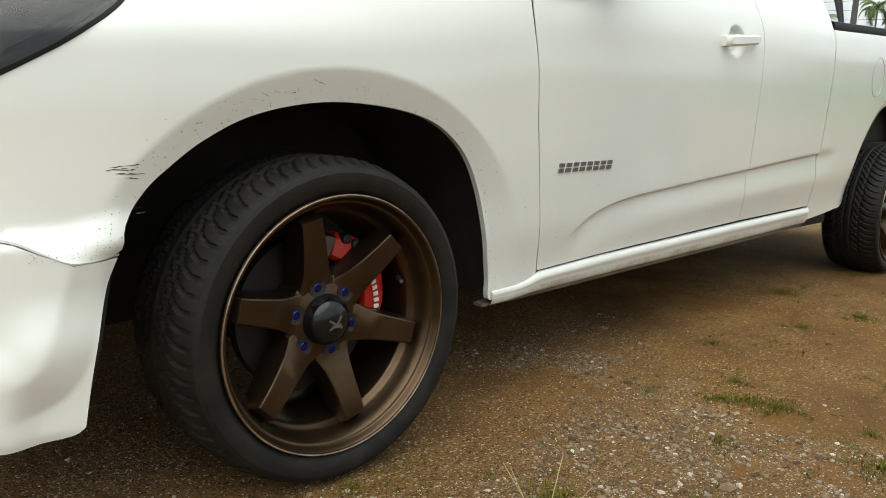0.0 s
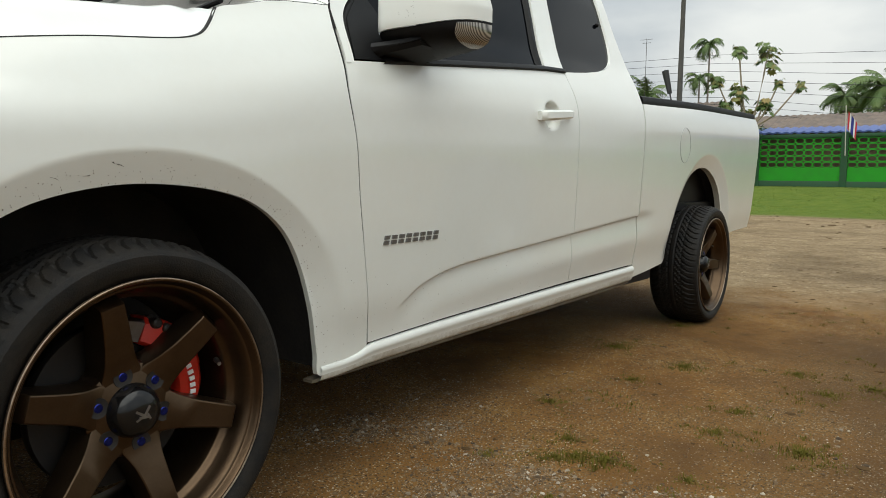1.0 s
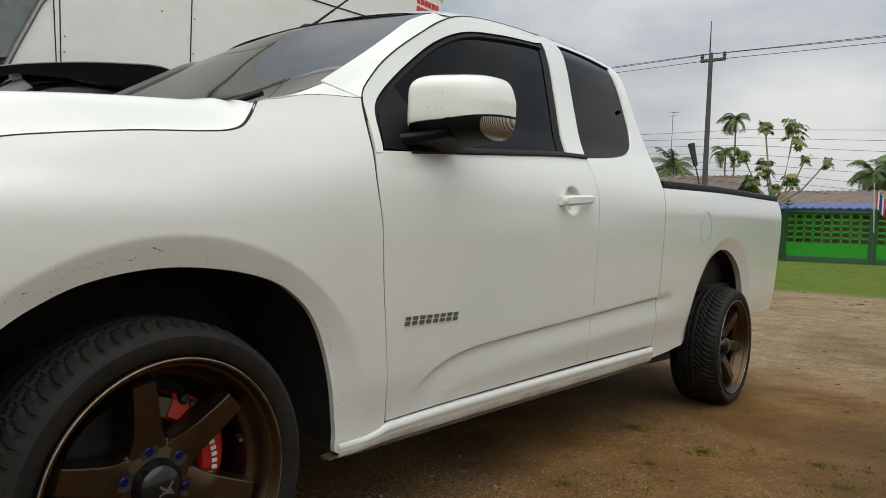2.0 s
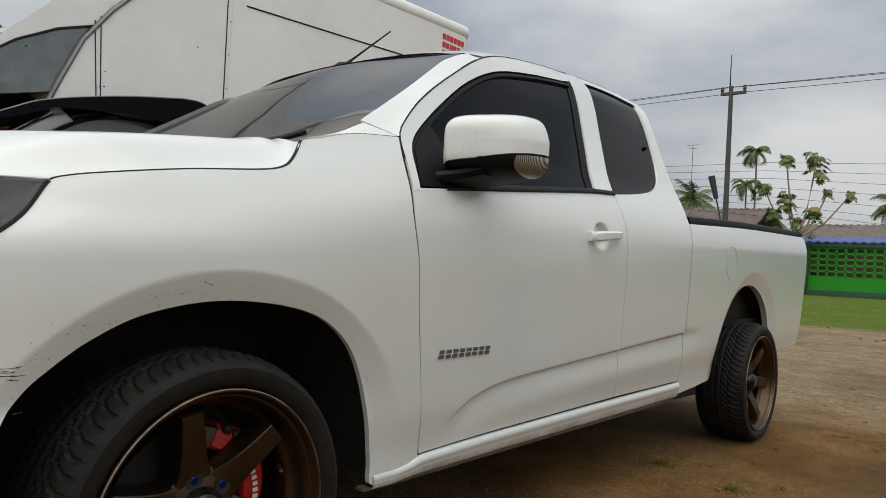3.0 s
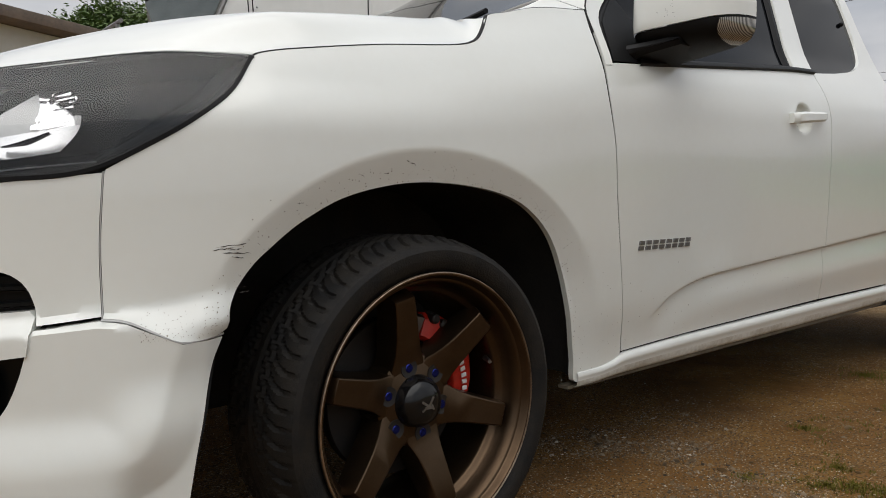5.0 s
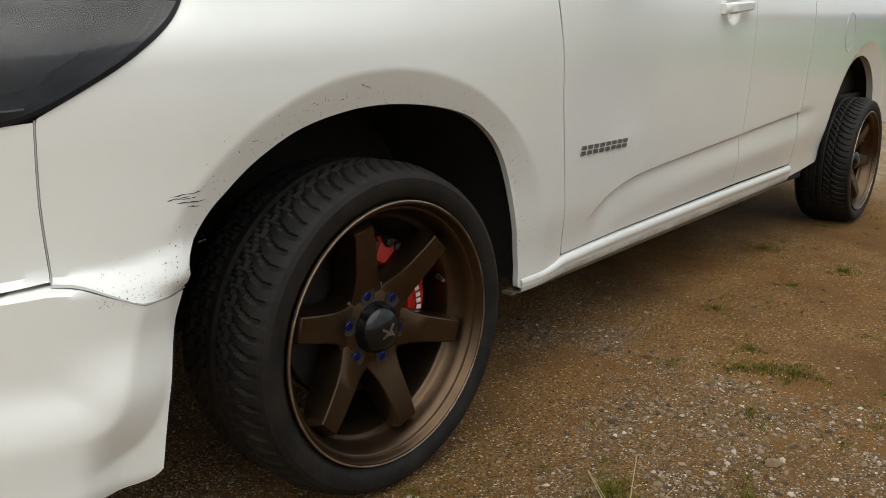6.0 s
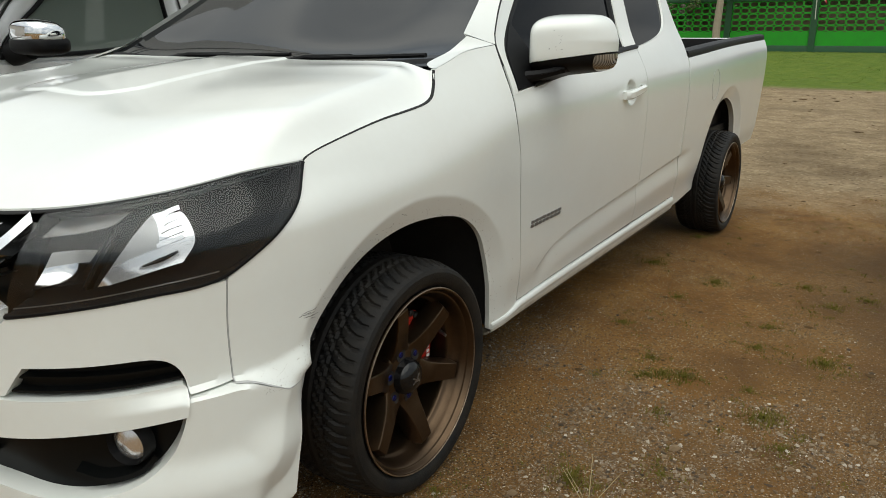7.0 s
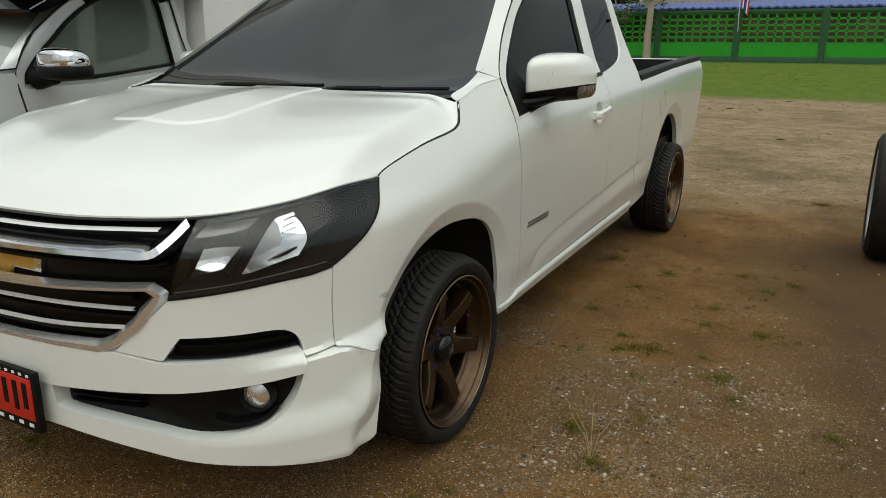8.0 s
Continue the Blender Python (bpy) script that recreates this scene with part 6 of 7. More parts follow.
pbm = box(bmesh.new(), -0.13, 0.13, -0.11, 0.11, -0.3, 1.97, 0.012)
pbm.to_mesh(post_me)
pbm.free()
post_me.materials.append(M_DGREEN)
for k in range(-5, 7):
    y = 2.19 + k * BAY
    hung("block_bay", bay_me, wall, pose(0, y, 0), "pierced green breeze blocks")
    hung("post", post_me, wall, pose(0, y, 0), "dark green post")

M_BLUE_ROOF = material("blue_metal_roof", (0.06, 0.10, 0.29), 0.6, 0.0, second=(0.11, 0.15, 0.31), scale=3)
M_OLD_ROOF = material("weathered_tile_roof", (0.19, 0.145, 0.115), 0.9, second=(0.10, 0.085, 0.075), scale=2.0, amount=0.9, bump=0.3, bump_scale=8)
M_WALLP = material("pale_render", (0.55, 0.52, 0.46), 0.9, second=(0.42, 0.40, 0.36), scale=1.2)


def house(name, x, y0, y1, eaves, ridge, depth, roof, label, z0=0.5, walls=None):
    h = thing(name, label, "house", at=(x, 0, 0))
    part("wall", box(bmesh.new(), 0.5, depth - 0.5, y0 + 0.4, y1 - 0.4, z0, eaves), walls or M_WALLP, h)
    r = bmesh.new()
    n = int((y1 - y0) / 0.15)
    for k in range(n + 1):
        y = y0 + (y1 - y0) * k / n
        dz = 0.025 * math.cos(math.pi * k)
        for xx, zz in ((0, eaves), (depth / 2, ridge), (depth, eaves)):
            r.verts.new((xx, y, zz + dz))
    r.verts.ensure_lookup_table()
    for k in range(n):
        for j in range(2):
            r.faces.new((r.verts[3 * k + j], r.verts[3 * k + j + 1], r.verts[3 * k + 3 + j + 1], r.verts[3 * k + 3 + j]))
    geo_ = bmesh.ops.extrude_face_region(r, geom=r.faces[:])["geom"]
    for v in geo_:
        if isinstance(v, bmesh.types.BMVert):
            v.co.z -= 0.06
    bmesh.ops.recalc_face_normals(r, faces=r.faces[:])
    part("roof", r, roof, h, "", False)
    return h


# awning house wall coloured dark for the shade seen through the pierced blocks
house("awning_house", 29.5, -9.0, 9.4, 2.72, 3.0, 3.0, M_BLUE_ROOF, "low shed with a blue sheet-metal roof", 0.5, material("shade_brown_wall", (0.10, 0.065, 0.04), 0.9, second=(0.22, 0.16, 0.11), scale=1.5, amount=0.9))
house("long_house", 33.0, -14.0, 7.2, 3.05, 4.0, 8.0, M_OLD_ROOF, "long low house with a weathered brown roof")
house("brown_house", 34.0, 9.0, 17.0, 3.2, 4.9, 8.0, M_OLD_ROOF, "house with a dark brown tiled roof")
shed = thing("white_shed", "pale shed with a deep brown sheet-metal fascia", "shed", at=(-4.0, 15.5, 0))
shed.rotation_euler = (0, 0, radians(25))
part("wall", box(bmesh.new(), -8, 15, 0, 5, 0, 5.08, 0.02), material("white_limewash", (0.68, 0.67, 0.63), 0.9, second=(0.55, 0.53, 0.48), scale=0.8), shed)
part("roof", box(bmesh.new(), -8.5, 15.5, -0.7, 5.5, 5.09, 5.36, 0.02), M_OLD_ROOF, shed)

M_POLE = material("grey_concrete_pole", (0.10, 0.095, 0.088), 0.9, second=(0.06, 0.058, 0.055), scale=4)
M_WIRE = material("black_cable", (0.03, 0.03, 0.032), 0.7)
pole = thing("utility_pole", "tall concrete utility pole with a crossarm and insulators", "pole", at=(30.4, 8.68, 0.5))
pb_ = bmesh.new()
tube(pb_, [(0, 0, -0.5), (0, 0, 8.75)], [0.135, 0.085], 12)
part("post", pb_, M_POLE, pole)
part("crossarm", box(bmesh.new(), -0.06, 0.06, -0.62, 0.42, 8.38, 8.50, 0.01), M_POLE, pole)
pb_ = bmesh.new()
tube(pb_, [(0, 0.05, 8.6), (0, 0.05, 10.1)], [0.03, 0.015], 6)
part("lightning_rod", pb_, M_WIRE, pole)
for y in (-0.56, 0.0, 0.36):
    pb_ = bmesh.new()
    revolve(pb_, [(0.0, 0.0), (0.07, 0.0), (0.05, 0.08), (0.09, 0.10), (0.05, 0.18), (0.07, 0.22), (0.0, 0.26)], 10)
    bmesh.ops.transform(pb_, matrix=pose(0, y, 8.50, 90, 0, 0), verts=pb_.verts)
    part("insulator", pb_, M_POLE, pole)
lampm = bmesh.new()
tube(lampm, [(-0.1, 0.05, 2.6), (-0.1, 0.28, 3.6), (-0.1, 0.42, 4.15)], 0.03, 6)
lamp_ = part("lamp_arm", lampm, M_WIRE, pole)
lb_ = bmesh.new()
tube(lb_, [(-0.1, 0.38, 4.0), (-0.1, 0.62, 4.95)], [0.10, 0.15], 8)
part("lamp_head", lb_, M_WIRE, lamp_, "dark lamp head")
for k, (x, z, sag) in enumerate(((30.4, 9.22, 0.25), (30.4, 9.20, 0.3), (30.4, 8.95, 0.2), (36.0, 6.85, 0.4), (36.0, 6.45, 0.4), (36.2, 6.1, 0.5), (36.2, 5.65, 0.4), (36.2, 5.2, 0.4), (36.4, 4.85, 0.5), (36.4, 4.5, 0.3), (36.0, 4.2, 0.3))):
    wv = bmesh.new()
    dy = (0.36, 0.0, -0.56)[k] if k < 3 else 0
    y_a, y_p, y_b = -45.0, 8.68 + dy, 60.0
    pts = []
    for a, b in ((y_a, y_p), (y_p, y_b)):
        for t in np.linspace(0, 1, 14):
            pts.append((x + (0.4 * math.sin(k) * (t if b == y_b else 1 - t)), a + (b - a) * t, z - sag * 4 * t * (1 - t) + (0.012 * k * (a + (b - a) * t - 8) if k > 2 else 0)))
    tube(wv, pts[:14] + pts[15:], 0.012 if k < 3 else 0.009, 5)
    tagged(part("power_line", wv, M_WIRE, None, "black overhead cable strung between poles"), category="cable", group="overhead cables")
# far pole that carries the low cables
for y in (-45.0, 60.0):
    fp = thing("cable_pole", "plain concrete pole carrying cables", "pole", "", "", (33.5, y, 0.5))
    pb_ = bmesh.new()
    tube(pb_, [(0, 0, -0.5), (0, 0, 9.0)], [0.17, 0.12], 10)
    part("post", pb_, M_POLE, fp)
    part("crossarm", box(bmesh.new(), -3.3, 3.2, -0.06, 0.06, 6.2, 6.32), M_POLE, fp)
aer = thing("tv_aerial", "thin television aerial on a mast", "aerial", at=(36.5, 12.6, 4.5))
pb_ = bmesh.new()
tube(pb_, [(0, 0, -1.0), (0, 0, 3.6)], 0.014, 5)
part("mast", pb_, M_POLE, aer)
for z, w in ((3.55, 0.32), (3.38, 0.22)):
    pb_ = bmesh.new()
    tube(pb_, [(0, -w, z), (0, w, z)], 0.010, 5)
    part("rod", pb_, M_POLE, aer)
flag = thing("flag", "small striped flag on a thin staff", "flag", at=(28.8, 2.15, 2.4))
pb_ = bmesh.new()
tube(pb_, [(0, 0, -0.6), (-0.02, 0.06, 1.15)], 0.018, 6)
part("staff", pb_, M_WALLP, flag)
for k, (c, h) in enumerate((((0.45, 0.03, 0.04), 0.08), ((0.7, 0.7, 0.7), 0.08), ((0.03, 0.04, 0.22), 0.14), ((0.7, 0.7, 0.7), 0.08), ((0.45, 0.03, 0.04), 0.08))):
    fs = bmesh.new()
    y0 = sum((0.08, 0.08, 0.14, 0.08, 0.08)[:k])
    g = [[fs.verts.new((0.03 * math.sin(5 * t + y), -0.02 - (y0 + y * h) * 0.62, 0.95 - t * 0.62 - (y0 + y * h) * 0.9)) for y in (0, 1)] for t in np.linspace(0, 1, 8)]
    for i in range(7):
        fs.faces.new((g[i][0], g[i][1], g[i + 1][1], g[i + 1][0]))
    part("stripe", fs, material("flag_cloth", c, 0.9), flag)

# ---------------------------------------------------------------- trees
M_LEAF = material("leaf_green", (0.065, 0.125, 0.030), 0.6, second=(0.14, 0.19, 0.045), scale=2, amount=0.8)
M_BARK = material("grey_bark", (0.22, 0.19, 0.155), 0.9, second=(0.12, 0.10, 0.08), scale=6)


def frond(bm, base, az, up, length, droop, width, n=8, leaflets=12, rnd=None):
    """A feathered palm leaf."""
    d = Vector((math.cos(az), math.sin(az), 0))
    p, e = Vector(base), up
    spine = [p.copy()]
    for k in range(n):
        p = p + (d * math.cos(e) + Vector((0, 0, 1)) * math.sin(e)) * (length / n)
        e -= droop / n
        spine.append(p.copy())
    side = d.cross(Vector((0, 0, 1)))
    for k in range(leaflets):
        t = (k + 0.6) / leaflets
        i = min(int(t * n), n - 1)
        q = spine[i].lerp(spine[i + 1], t * n - i)
        l = width * math.sin(math.pi * (0.12 + 0.82 * t)) * rnd.uniform(0.8, 1.15)
        along = (spine[i + 1] - spine[i]).normalized()
        for s in (1, -1):
            tip = q + side * s * l * 0.75 + along * l * 0.55 - Vector((0, 0, 1)) * l * rnd.uniform(0.35, 0.7)
            w = along * length * 0.017
            bm.faces.new([bm.verts.new(v) for v in (q - w, q + w, tip)])
    for a, b in zip(spine[:-1], spine[1:]):
        w = Vector((0, 0, 0.012 + 0.006 * length))
        bm.faces.new([bm.verts.new(v) for v in (a - w, b - w * 0.6, b + w * 0.6, a + w)])


def palm(x, y, base, top, frondlen, count, seed, label, droop=1.9, lean=0.0, trunk_r=0.055):
    r = random.Random(seed)
    t = thing("palm_tree", label, "palm", "palms behind the wall", "", (x, y, base))
    tb = bmesh.new()
    h = top - base
    tube(tb, [(0, 0, -0.3), (0, lean * 0.3, h * 0.4), (0, lean * 0.7, h * 0.75), (0, lean, h)], [trunk_r * 1.4, trunk_r, trunk_r * 0.85, trunk_r * 0.7], 8)
    part("trunk", tb, M_BARK, t)
    cb_ = bmesh.new()
    for k in range(count + 6):
        a = 6.283 * k / count + r.uniform(-0.25, 0.25)
        frond(cb_, (0, lean, h), a, r.uniform(-0.15, 1.45), frondlen * r.uniform(0.7, 1.1), droop * r.uniform(0.8, 1.25), frondlen * 0.36, 8, 34, r)
    part("crown", cb_, M_LEAF, t, "", False)


def at_angle(az, el, dist, eye=(-0.80, -2.11, 0.775)):
    a = radians(az)
    return eye[0] + dist * math.cos(a), eye[1] + dist * math.sin(a), eye[2] + dist * math.tan(radians(el))


for az, el, dist, fl_, cnt, sd, dr in ((17.15, 9.7, 41, 1.15, 13, 1, 2.4), (17.75, 7.4, 41, 1.05, 12, 2, 2.4), (21.3, 6.2, 44, 1.9, 16, 3, 1.7), (8.4, 5.9, 48, 1.7, 13, 4, 1.8), (6.0, 6.4, 46, 2.4, 18, 5, 1.6), (4.2, 6.0, 47, 2.2, 16, 6, 1.6), (7.0, 5.6, 50, 2.2, 16, 8, 1.6)):
    x, y, z = at_angle(az, el, dist)
    palm(x, y, 0.5, z, fl_, cnt, sd, "slender palm with drooping feathered fronds" if fl_ < 1.5 else "coconut palm with long ragged fronds", dr)


def papaya_leaf(bm, p, out, r, rnd):
    """A broad lobed leaf that hangs outwards from its stalk."""
    c, o = Vector(p), Vector((math.cos(out), math.sin(out), 0))
    m = (o * rnd.uniform(0.3, 0.8) - Vector((0, 0, rnd.uniform(0.5, 1.0)))).normalized()
    t = Vector((-o.y, o.x, 0))
    n = m.cross(t)
    ring = []
    for k in range(15):
        a = -2.3 + 4.6 * k / 14
        l = r * (0.55 + 0.45 * math.cos(a / 2)) * (rnd.uniform(0.9, 1.1) if k % 2 == 0 else 0.62)
        ring.append(bm.verts.new(c + (m * math.cos(a) + t * math.sin(a)) * l - n * 0.15 * l * abs(math.sin(a)) + Vector((0, 0, -0.1 * l))))
    hub = bm.verts.new(c)
    for k in range(14):
        bm.faces.new((hub, ring[k], ring[k + 1]))


def leaf_by_island(name, low, mid, high):
    m = material(name, mid, 0.6)
    nt = m.node_tree
    g, r = nt.nodes.new("ShaderNodeNewGeometry"), nt.nodes.new("ShaderNodeValToRGB")
    r.color_ramp.elements.new(0.5)
    for e, (p, c) in zip(r.color_ramp.elements, ((0.0, low), (0.55, mid), (1.0, high))):
        e.position, e.color = p, (*c, 1)
    nt.links.new(g.outputs["Random Per Island"], r.inputs[0])
    nt.links.new(r.outputs[0], nt.nodes["Principled BSDF"].inputs["Base Color"])
    return m


M_LEAF2 = leaf_by_island("papaya_leaf", (0.055, 0.105, 0.022), (0.11, 0.16, 0.035), (0.26, 0.20, 0.06))
M_STEM = material("pale_stem", (0.34, 0.28, 0.21), 0.9, second=(0.22, 0.18, 0.13), scale=5)
pap = thing("papaya_tree", "slender branching papaya tree with clumps of yellowing lobed leaves", "tree", at=(28.1, 5.3, 0.62))
rnd = random.Random(12)
tips = [(15.2, 9.3, 0.75), (13.3, 9.1, 1.05), (15.1, 6.6, 0.85), (13.35, 5.7, 0.75), (16.6, 7.3, 0.7), (12.5, 7.0, 0.4), (11.1, 6.9, 0.45), (14.4, 5.0, 0.6), (15.9, 5.6, 0.7)]
trk = bmesh.new()
tube(trk, [(0, 0, -0.3), (0.05, 0.05, 0.9), (0.1, 0.0, 2.2)], [0.17, 0.14, 0.12], 10)
part("trunk", trk, M_STEM, pap)
crown = bmesh.new()
for az, el, rr in tips:
    x, y, z = at_angle(az, el, 30.0)
    tip = Vector((x - 28.1, y - 5.3, z - 0.62))
    sb = bmesh.new()
    start = Vector((0.1, 0.0, 2.1))
    tube(sb, [start, start.lerp(tip, 0.35) + Vector((0, (tip.y - start.y) * 0.16, -0.05)), start.lerp(tip, 0.7) + Vector((0, (tip.y - start.y) * 0.10, 0)), tip], [0.05, 0.036, 0.03, 0.024], 6)
    part("limb", sb, M_STEM, pap)
    n_leaf = int(30 * rr + 8)
    for k in range(n_leaf):
        a = 6.283 * k / n_leaf + rnd.uniform(-0.3, 0.3)
        e = Vector((math.cos(a) * 0.34, math.sin(a) * 0.34, rnd.uniform(-0.55, 0.30))) * rr * rnd.uniform(0.4, 1.25)
        tube(crown, [tip, tip + e], 0.006, 4)
        papaya_leaf(crown, tip + e, a, 0.21 * rr ** 0.4 * rnd.uniform(0.6, 1.2), rnd)
part("crown", crown, M_LEAF2, pap, "", False)


def leafy_tree(name, x, y, base, height, radius, seed, label, clumps=60, leaves=70, leaf=0.055):
    r = random.Random(seed)
    t = thing(name, label, "tree", at=(x, y, base))
    tb = bmesh.new()
    tube(tb, [(0, 0, -0.3), (0.1, 0, height * 0.3), (0, 0.1, height * 0.55)], [0.22, 0.16, 0.10], 8)
    part("trunk", tb, M_BARK, t)
    cb_ = bmesh.new()
    for c in range(clumps):
        a, q = r.uniform(0, 6.283), math.sqrt(r.random())
        cz = height * (0.55 + 0.42 * r.random() * (1 - 0.6 * q * q))
        cx, cy = math.cos(a) * q * radius, math.sin(a) * q * radius
        if c < 8:
            lb = bmesh.new()
            tube(lb, [(0, 0.05, height * 0.45), (cx * 0.5, cy * 0.5, (cz + height * 0.45) / 2), (cx, cy, cz)], [0.09, 0.05, 0.02], 6)
            part("limb", lb, M_BARK, t)
        cr = radius * r.uniform(0.13, 0.26)
        for _ in range(leaves):
            p = Vector((r.gauss(0, 0.5), r.gauss(0, 0.5), r.gauss(0, 0.36))) * cr + Vector((cx, cy, cz))
            d = Vector((r.uniform(-1, 1), r.uniform(-1, 1), r.uniform(-0.6, 0.4))).normalized() * radius * leaf
            s = d.cross(Vector((r.uniform(-1, 1), r.uniform(-1, 1), 1))).normalized() * radius * leaf * 0.4
            cb_.faces.new([cb_.verts.new(v) for v in (p - d, p + s, p + d, p - s)])
    part("crown", cb_, M_LEAF, t, "", False)


x, y, _ = at_angle(73.2, 0, 30)
leafy_tree("broadleaf_tree", x, y, 0.0, 8.35, 3.0, 21, "dense green broadleaf tree behind the sheds", 190, 240, 0.034)
x, y, _ = at_angle(84.0, 0, 34)
leafy_tree("broadleaf_tree", x, y, 0.0, 6.3, 3.0, 22, "dense green broadleaf tree behind the sheds", 110, 150, 0.04)
for k, (az, dist, h) in enumerate(((16.5, 31.5, 3.6), (14.5, 31.8, 3.5), (18.3, 32.0, 2.6))):
    x, y, _ = at_angle(az, 0, dist)
    leafy_tree("shrub", x, y, 0.6, h - 0.6, 1.0, 30 + k, "leafy green shrub behind the wall", 22, 40)
# tree line on the horizon
tl = bmesh.new()
r_ = random.Random(77)
for k in range(5200):
    a = r_.uniform(0, 6.283)
    d = r_.uniform(95, 130)
    top = 3.4 + 2.2 * noise.noise(Vector((math.cos(a) * 6, math.sin(a) * 6, 0))) + 1.0 * noise.noise(Vector((math.cos(a) * 25, math.sin(a) * 25, 3)))
    p = Vector((d * math.cos(a), d * math.sin(a), 0.5 + r_.random() ** 0.7 * max(top, 0.8)))
    s = r_.uniform(0.5, 1.3)
    u_ = Vector((r_.uniform(-1, 1), r_.uniform(-1, 1), r_.uniform(-1, 1))).normalized() * s
    v_ = u_.cross(Vector((r_.uniform(-1, 1), r_.uniform(-1, 1), r_.uniform(-1, 1)))).normalized() * s
    tl.faces.new([tl.verts.new(q) for q in (p - u_, p - v_, p + u_, p + v_)])
tagged(part("far_woods", tl, M_LEAF, None, "distant line of green trees round the plain", False), kind="stuff", category="woods")


# ---------------------------------------------------------------- ground
def ground_z(x, y):
    bumps = 0.010 * noise.noise(Vector((x * 0.8, y * 0.8, 0))) + 0.005 * noise.noise(Vector((x * 4.0, y * 4.0, 5))) + 0.003 * noise.noise(Vector((x * 9.0, y * 9.0, 1)))
    calm = step(0.10, 0.5, min(math.hypot(x - a, y - b) for a, b in ((0, -0.82), (0, 0.82), (3.246, -0.82), (3.246, 0.82))))
    return -0.030 + 0.71 * step(19.5, 27.0, x) + bumps * calm


def soil_material():
    m = bpy.data.materials.new("gravelly_soil")
    m.use_nodes = True
    nt = m.node_tree
    N, L = nt.nodes, nt.links
    b = N["Principled BSDF"]
    b.inputs["Roughness"].default_value = 0.95
    b.inputs["Specular IOR Level"].default_value = 0.25
    tc = N.new("ShaderNodeTexCoord")

    def noisy(scale, detail=5.0, rough=0.6):
        n = N.new("ShaderNodeTexNoise")
        n.inputs["Scale"].default_value, n.inputs["Detail"].default_value, n.inputs["Roughness"].default_value = scale, detail, rough
        L.new(tc.outputs["Object"], n.inputs["Vector"])
        return n.outputs["Fac"]

    def ramp(fac, *stops):
        r = N.new("ShaderNodeValToRGB")
        while len(r.color_ramp.elements) < len(stops):
            r.color_ramp.elements.new(0.5)
        for e, (p, c) in zip(r.color_ramp.elements, stops):
            e.position, e.color = p, (*c, 1)
        L.new(fac, r.inputs[0])
        return r.outputs[0]

    def mixed(fac, a, c):
        x = N.new("ShaderNodeMix")
        x.data_type = "RGBA"
        L.new(fac, x.inputs[0])
        L.new(a, x.inputs[6])
        L.new(c, x.inputs[7])
        return x.outputs[2]

    earth = ramp(noisy(2.2, 8.0, 0.65), (0.30, (0.130, 0.058, 0.012)), (0.50, (0.245, 0.118, 0.026)), (0.72, (0.345, 0.185, 0.046)))
    vor = N.new("ShaderNodeTexVoronoi")
    vor.inputs["Scale"].default_value = 240
    vor.inputs["Randomness"].default_value = 1.0
    L.new(tc.outputs["Object"], vor.inputs["Vector"])
    sep = N.new("ShaderNodeSeparateColor")
    L.new(vor.outputs["Color"], sep.inputs[0])
    grit = ramp(sep.outputs[0], (0.0, (0.040, 0.022, 0.008)), (0.45, (0.150, 0.083, 0.030)), (0.80, (0.250, 0.158, 0.072)), (1.0, (0.60, 0.49, 0.34)))
    pick = N.new("ShaderNodeMath")
    pick.operation = "GREATER_THAN"
    L.new(sep.outputs[1], pick.inputs[0])
    patch = N.new("ShaderNodeMapRange")
    patch.inputs["From Min"].default_value, patch.inputs["From Max"].default_value = 0.40, 0.62
    patch.inputs["To Min"].default_value, patch.inputs["To Max"].default_value = 0.86, 0.42
    L.new(noisy(1.1, 4.0), patch.inputs["Value"])
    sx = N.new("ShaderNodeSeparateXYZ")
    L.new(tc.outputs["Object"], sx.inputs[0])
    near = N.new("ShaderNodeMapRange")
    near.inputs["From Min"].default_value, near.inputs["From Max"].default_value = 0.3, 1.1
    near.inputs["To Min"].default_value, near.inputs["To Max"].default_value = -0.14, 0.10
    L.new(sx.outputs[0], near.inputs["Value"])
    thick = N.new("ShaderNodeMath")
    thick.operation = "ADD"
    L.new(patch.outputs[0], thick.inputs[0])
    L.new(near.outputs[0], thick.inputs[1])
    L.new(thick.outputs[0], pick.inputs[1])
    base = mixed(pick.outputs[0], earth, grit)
    # trodden, paler earth further back and damp dark stretches
    geo_n = N.new("ShaderNodeSeparateXYZ")
    L.new(tc.outputs["Object"], geo_n.inputs[0])
    far = N.new("ShaderNodeMapRange")
    far.inputs["From Min"].default_value, far.inputs["From Max"].default_value = 3.9, 5.6
    ragged = N.new("ShaderNodeMath")
    ragged.operation = "MULTIPLY_ADD"
    ragged.inputs[1].default_value = 2.6
    L.new(noisy(1.3, 8.0, 0.65), ragged.inputs[0])
    L.new(geo_n.outputs[0], ragged.inputs[2])
    back = N.new("ShaderNodeMath")
    back.operation = "SUBTRACT"
    back.inputs[1].default_value = 1.1
    L.new(ragged.outputs[0], back.inputs[0])
    L.new(back.outputs[0], far.inputs["Value"])
    pale = ramp(noisy(2.6, 10.0, 0.72), (0.34, (0.185, 0.128, 0.068)), (0.64, (0.355, 0.266, 0.157)))
    coarse = N.new("ShaderNodeTexVoronoi")
    coarse.inputs["Scale"].default_value = 42
    L.new(tc.outputs["Object"], coarse.inputs["Vector"])
    csep = N.new("ShaderNodeSeparateColor")
    L.new(coarse.outputs["Color"], csep.inputs[0])
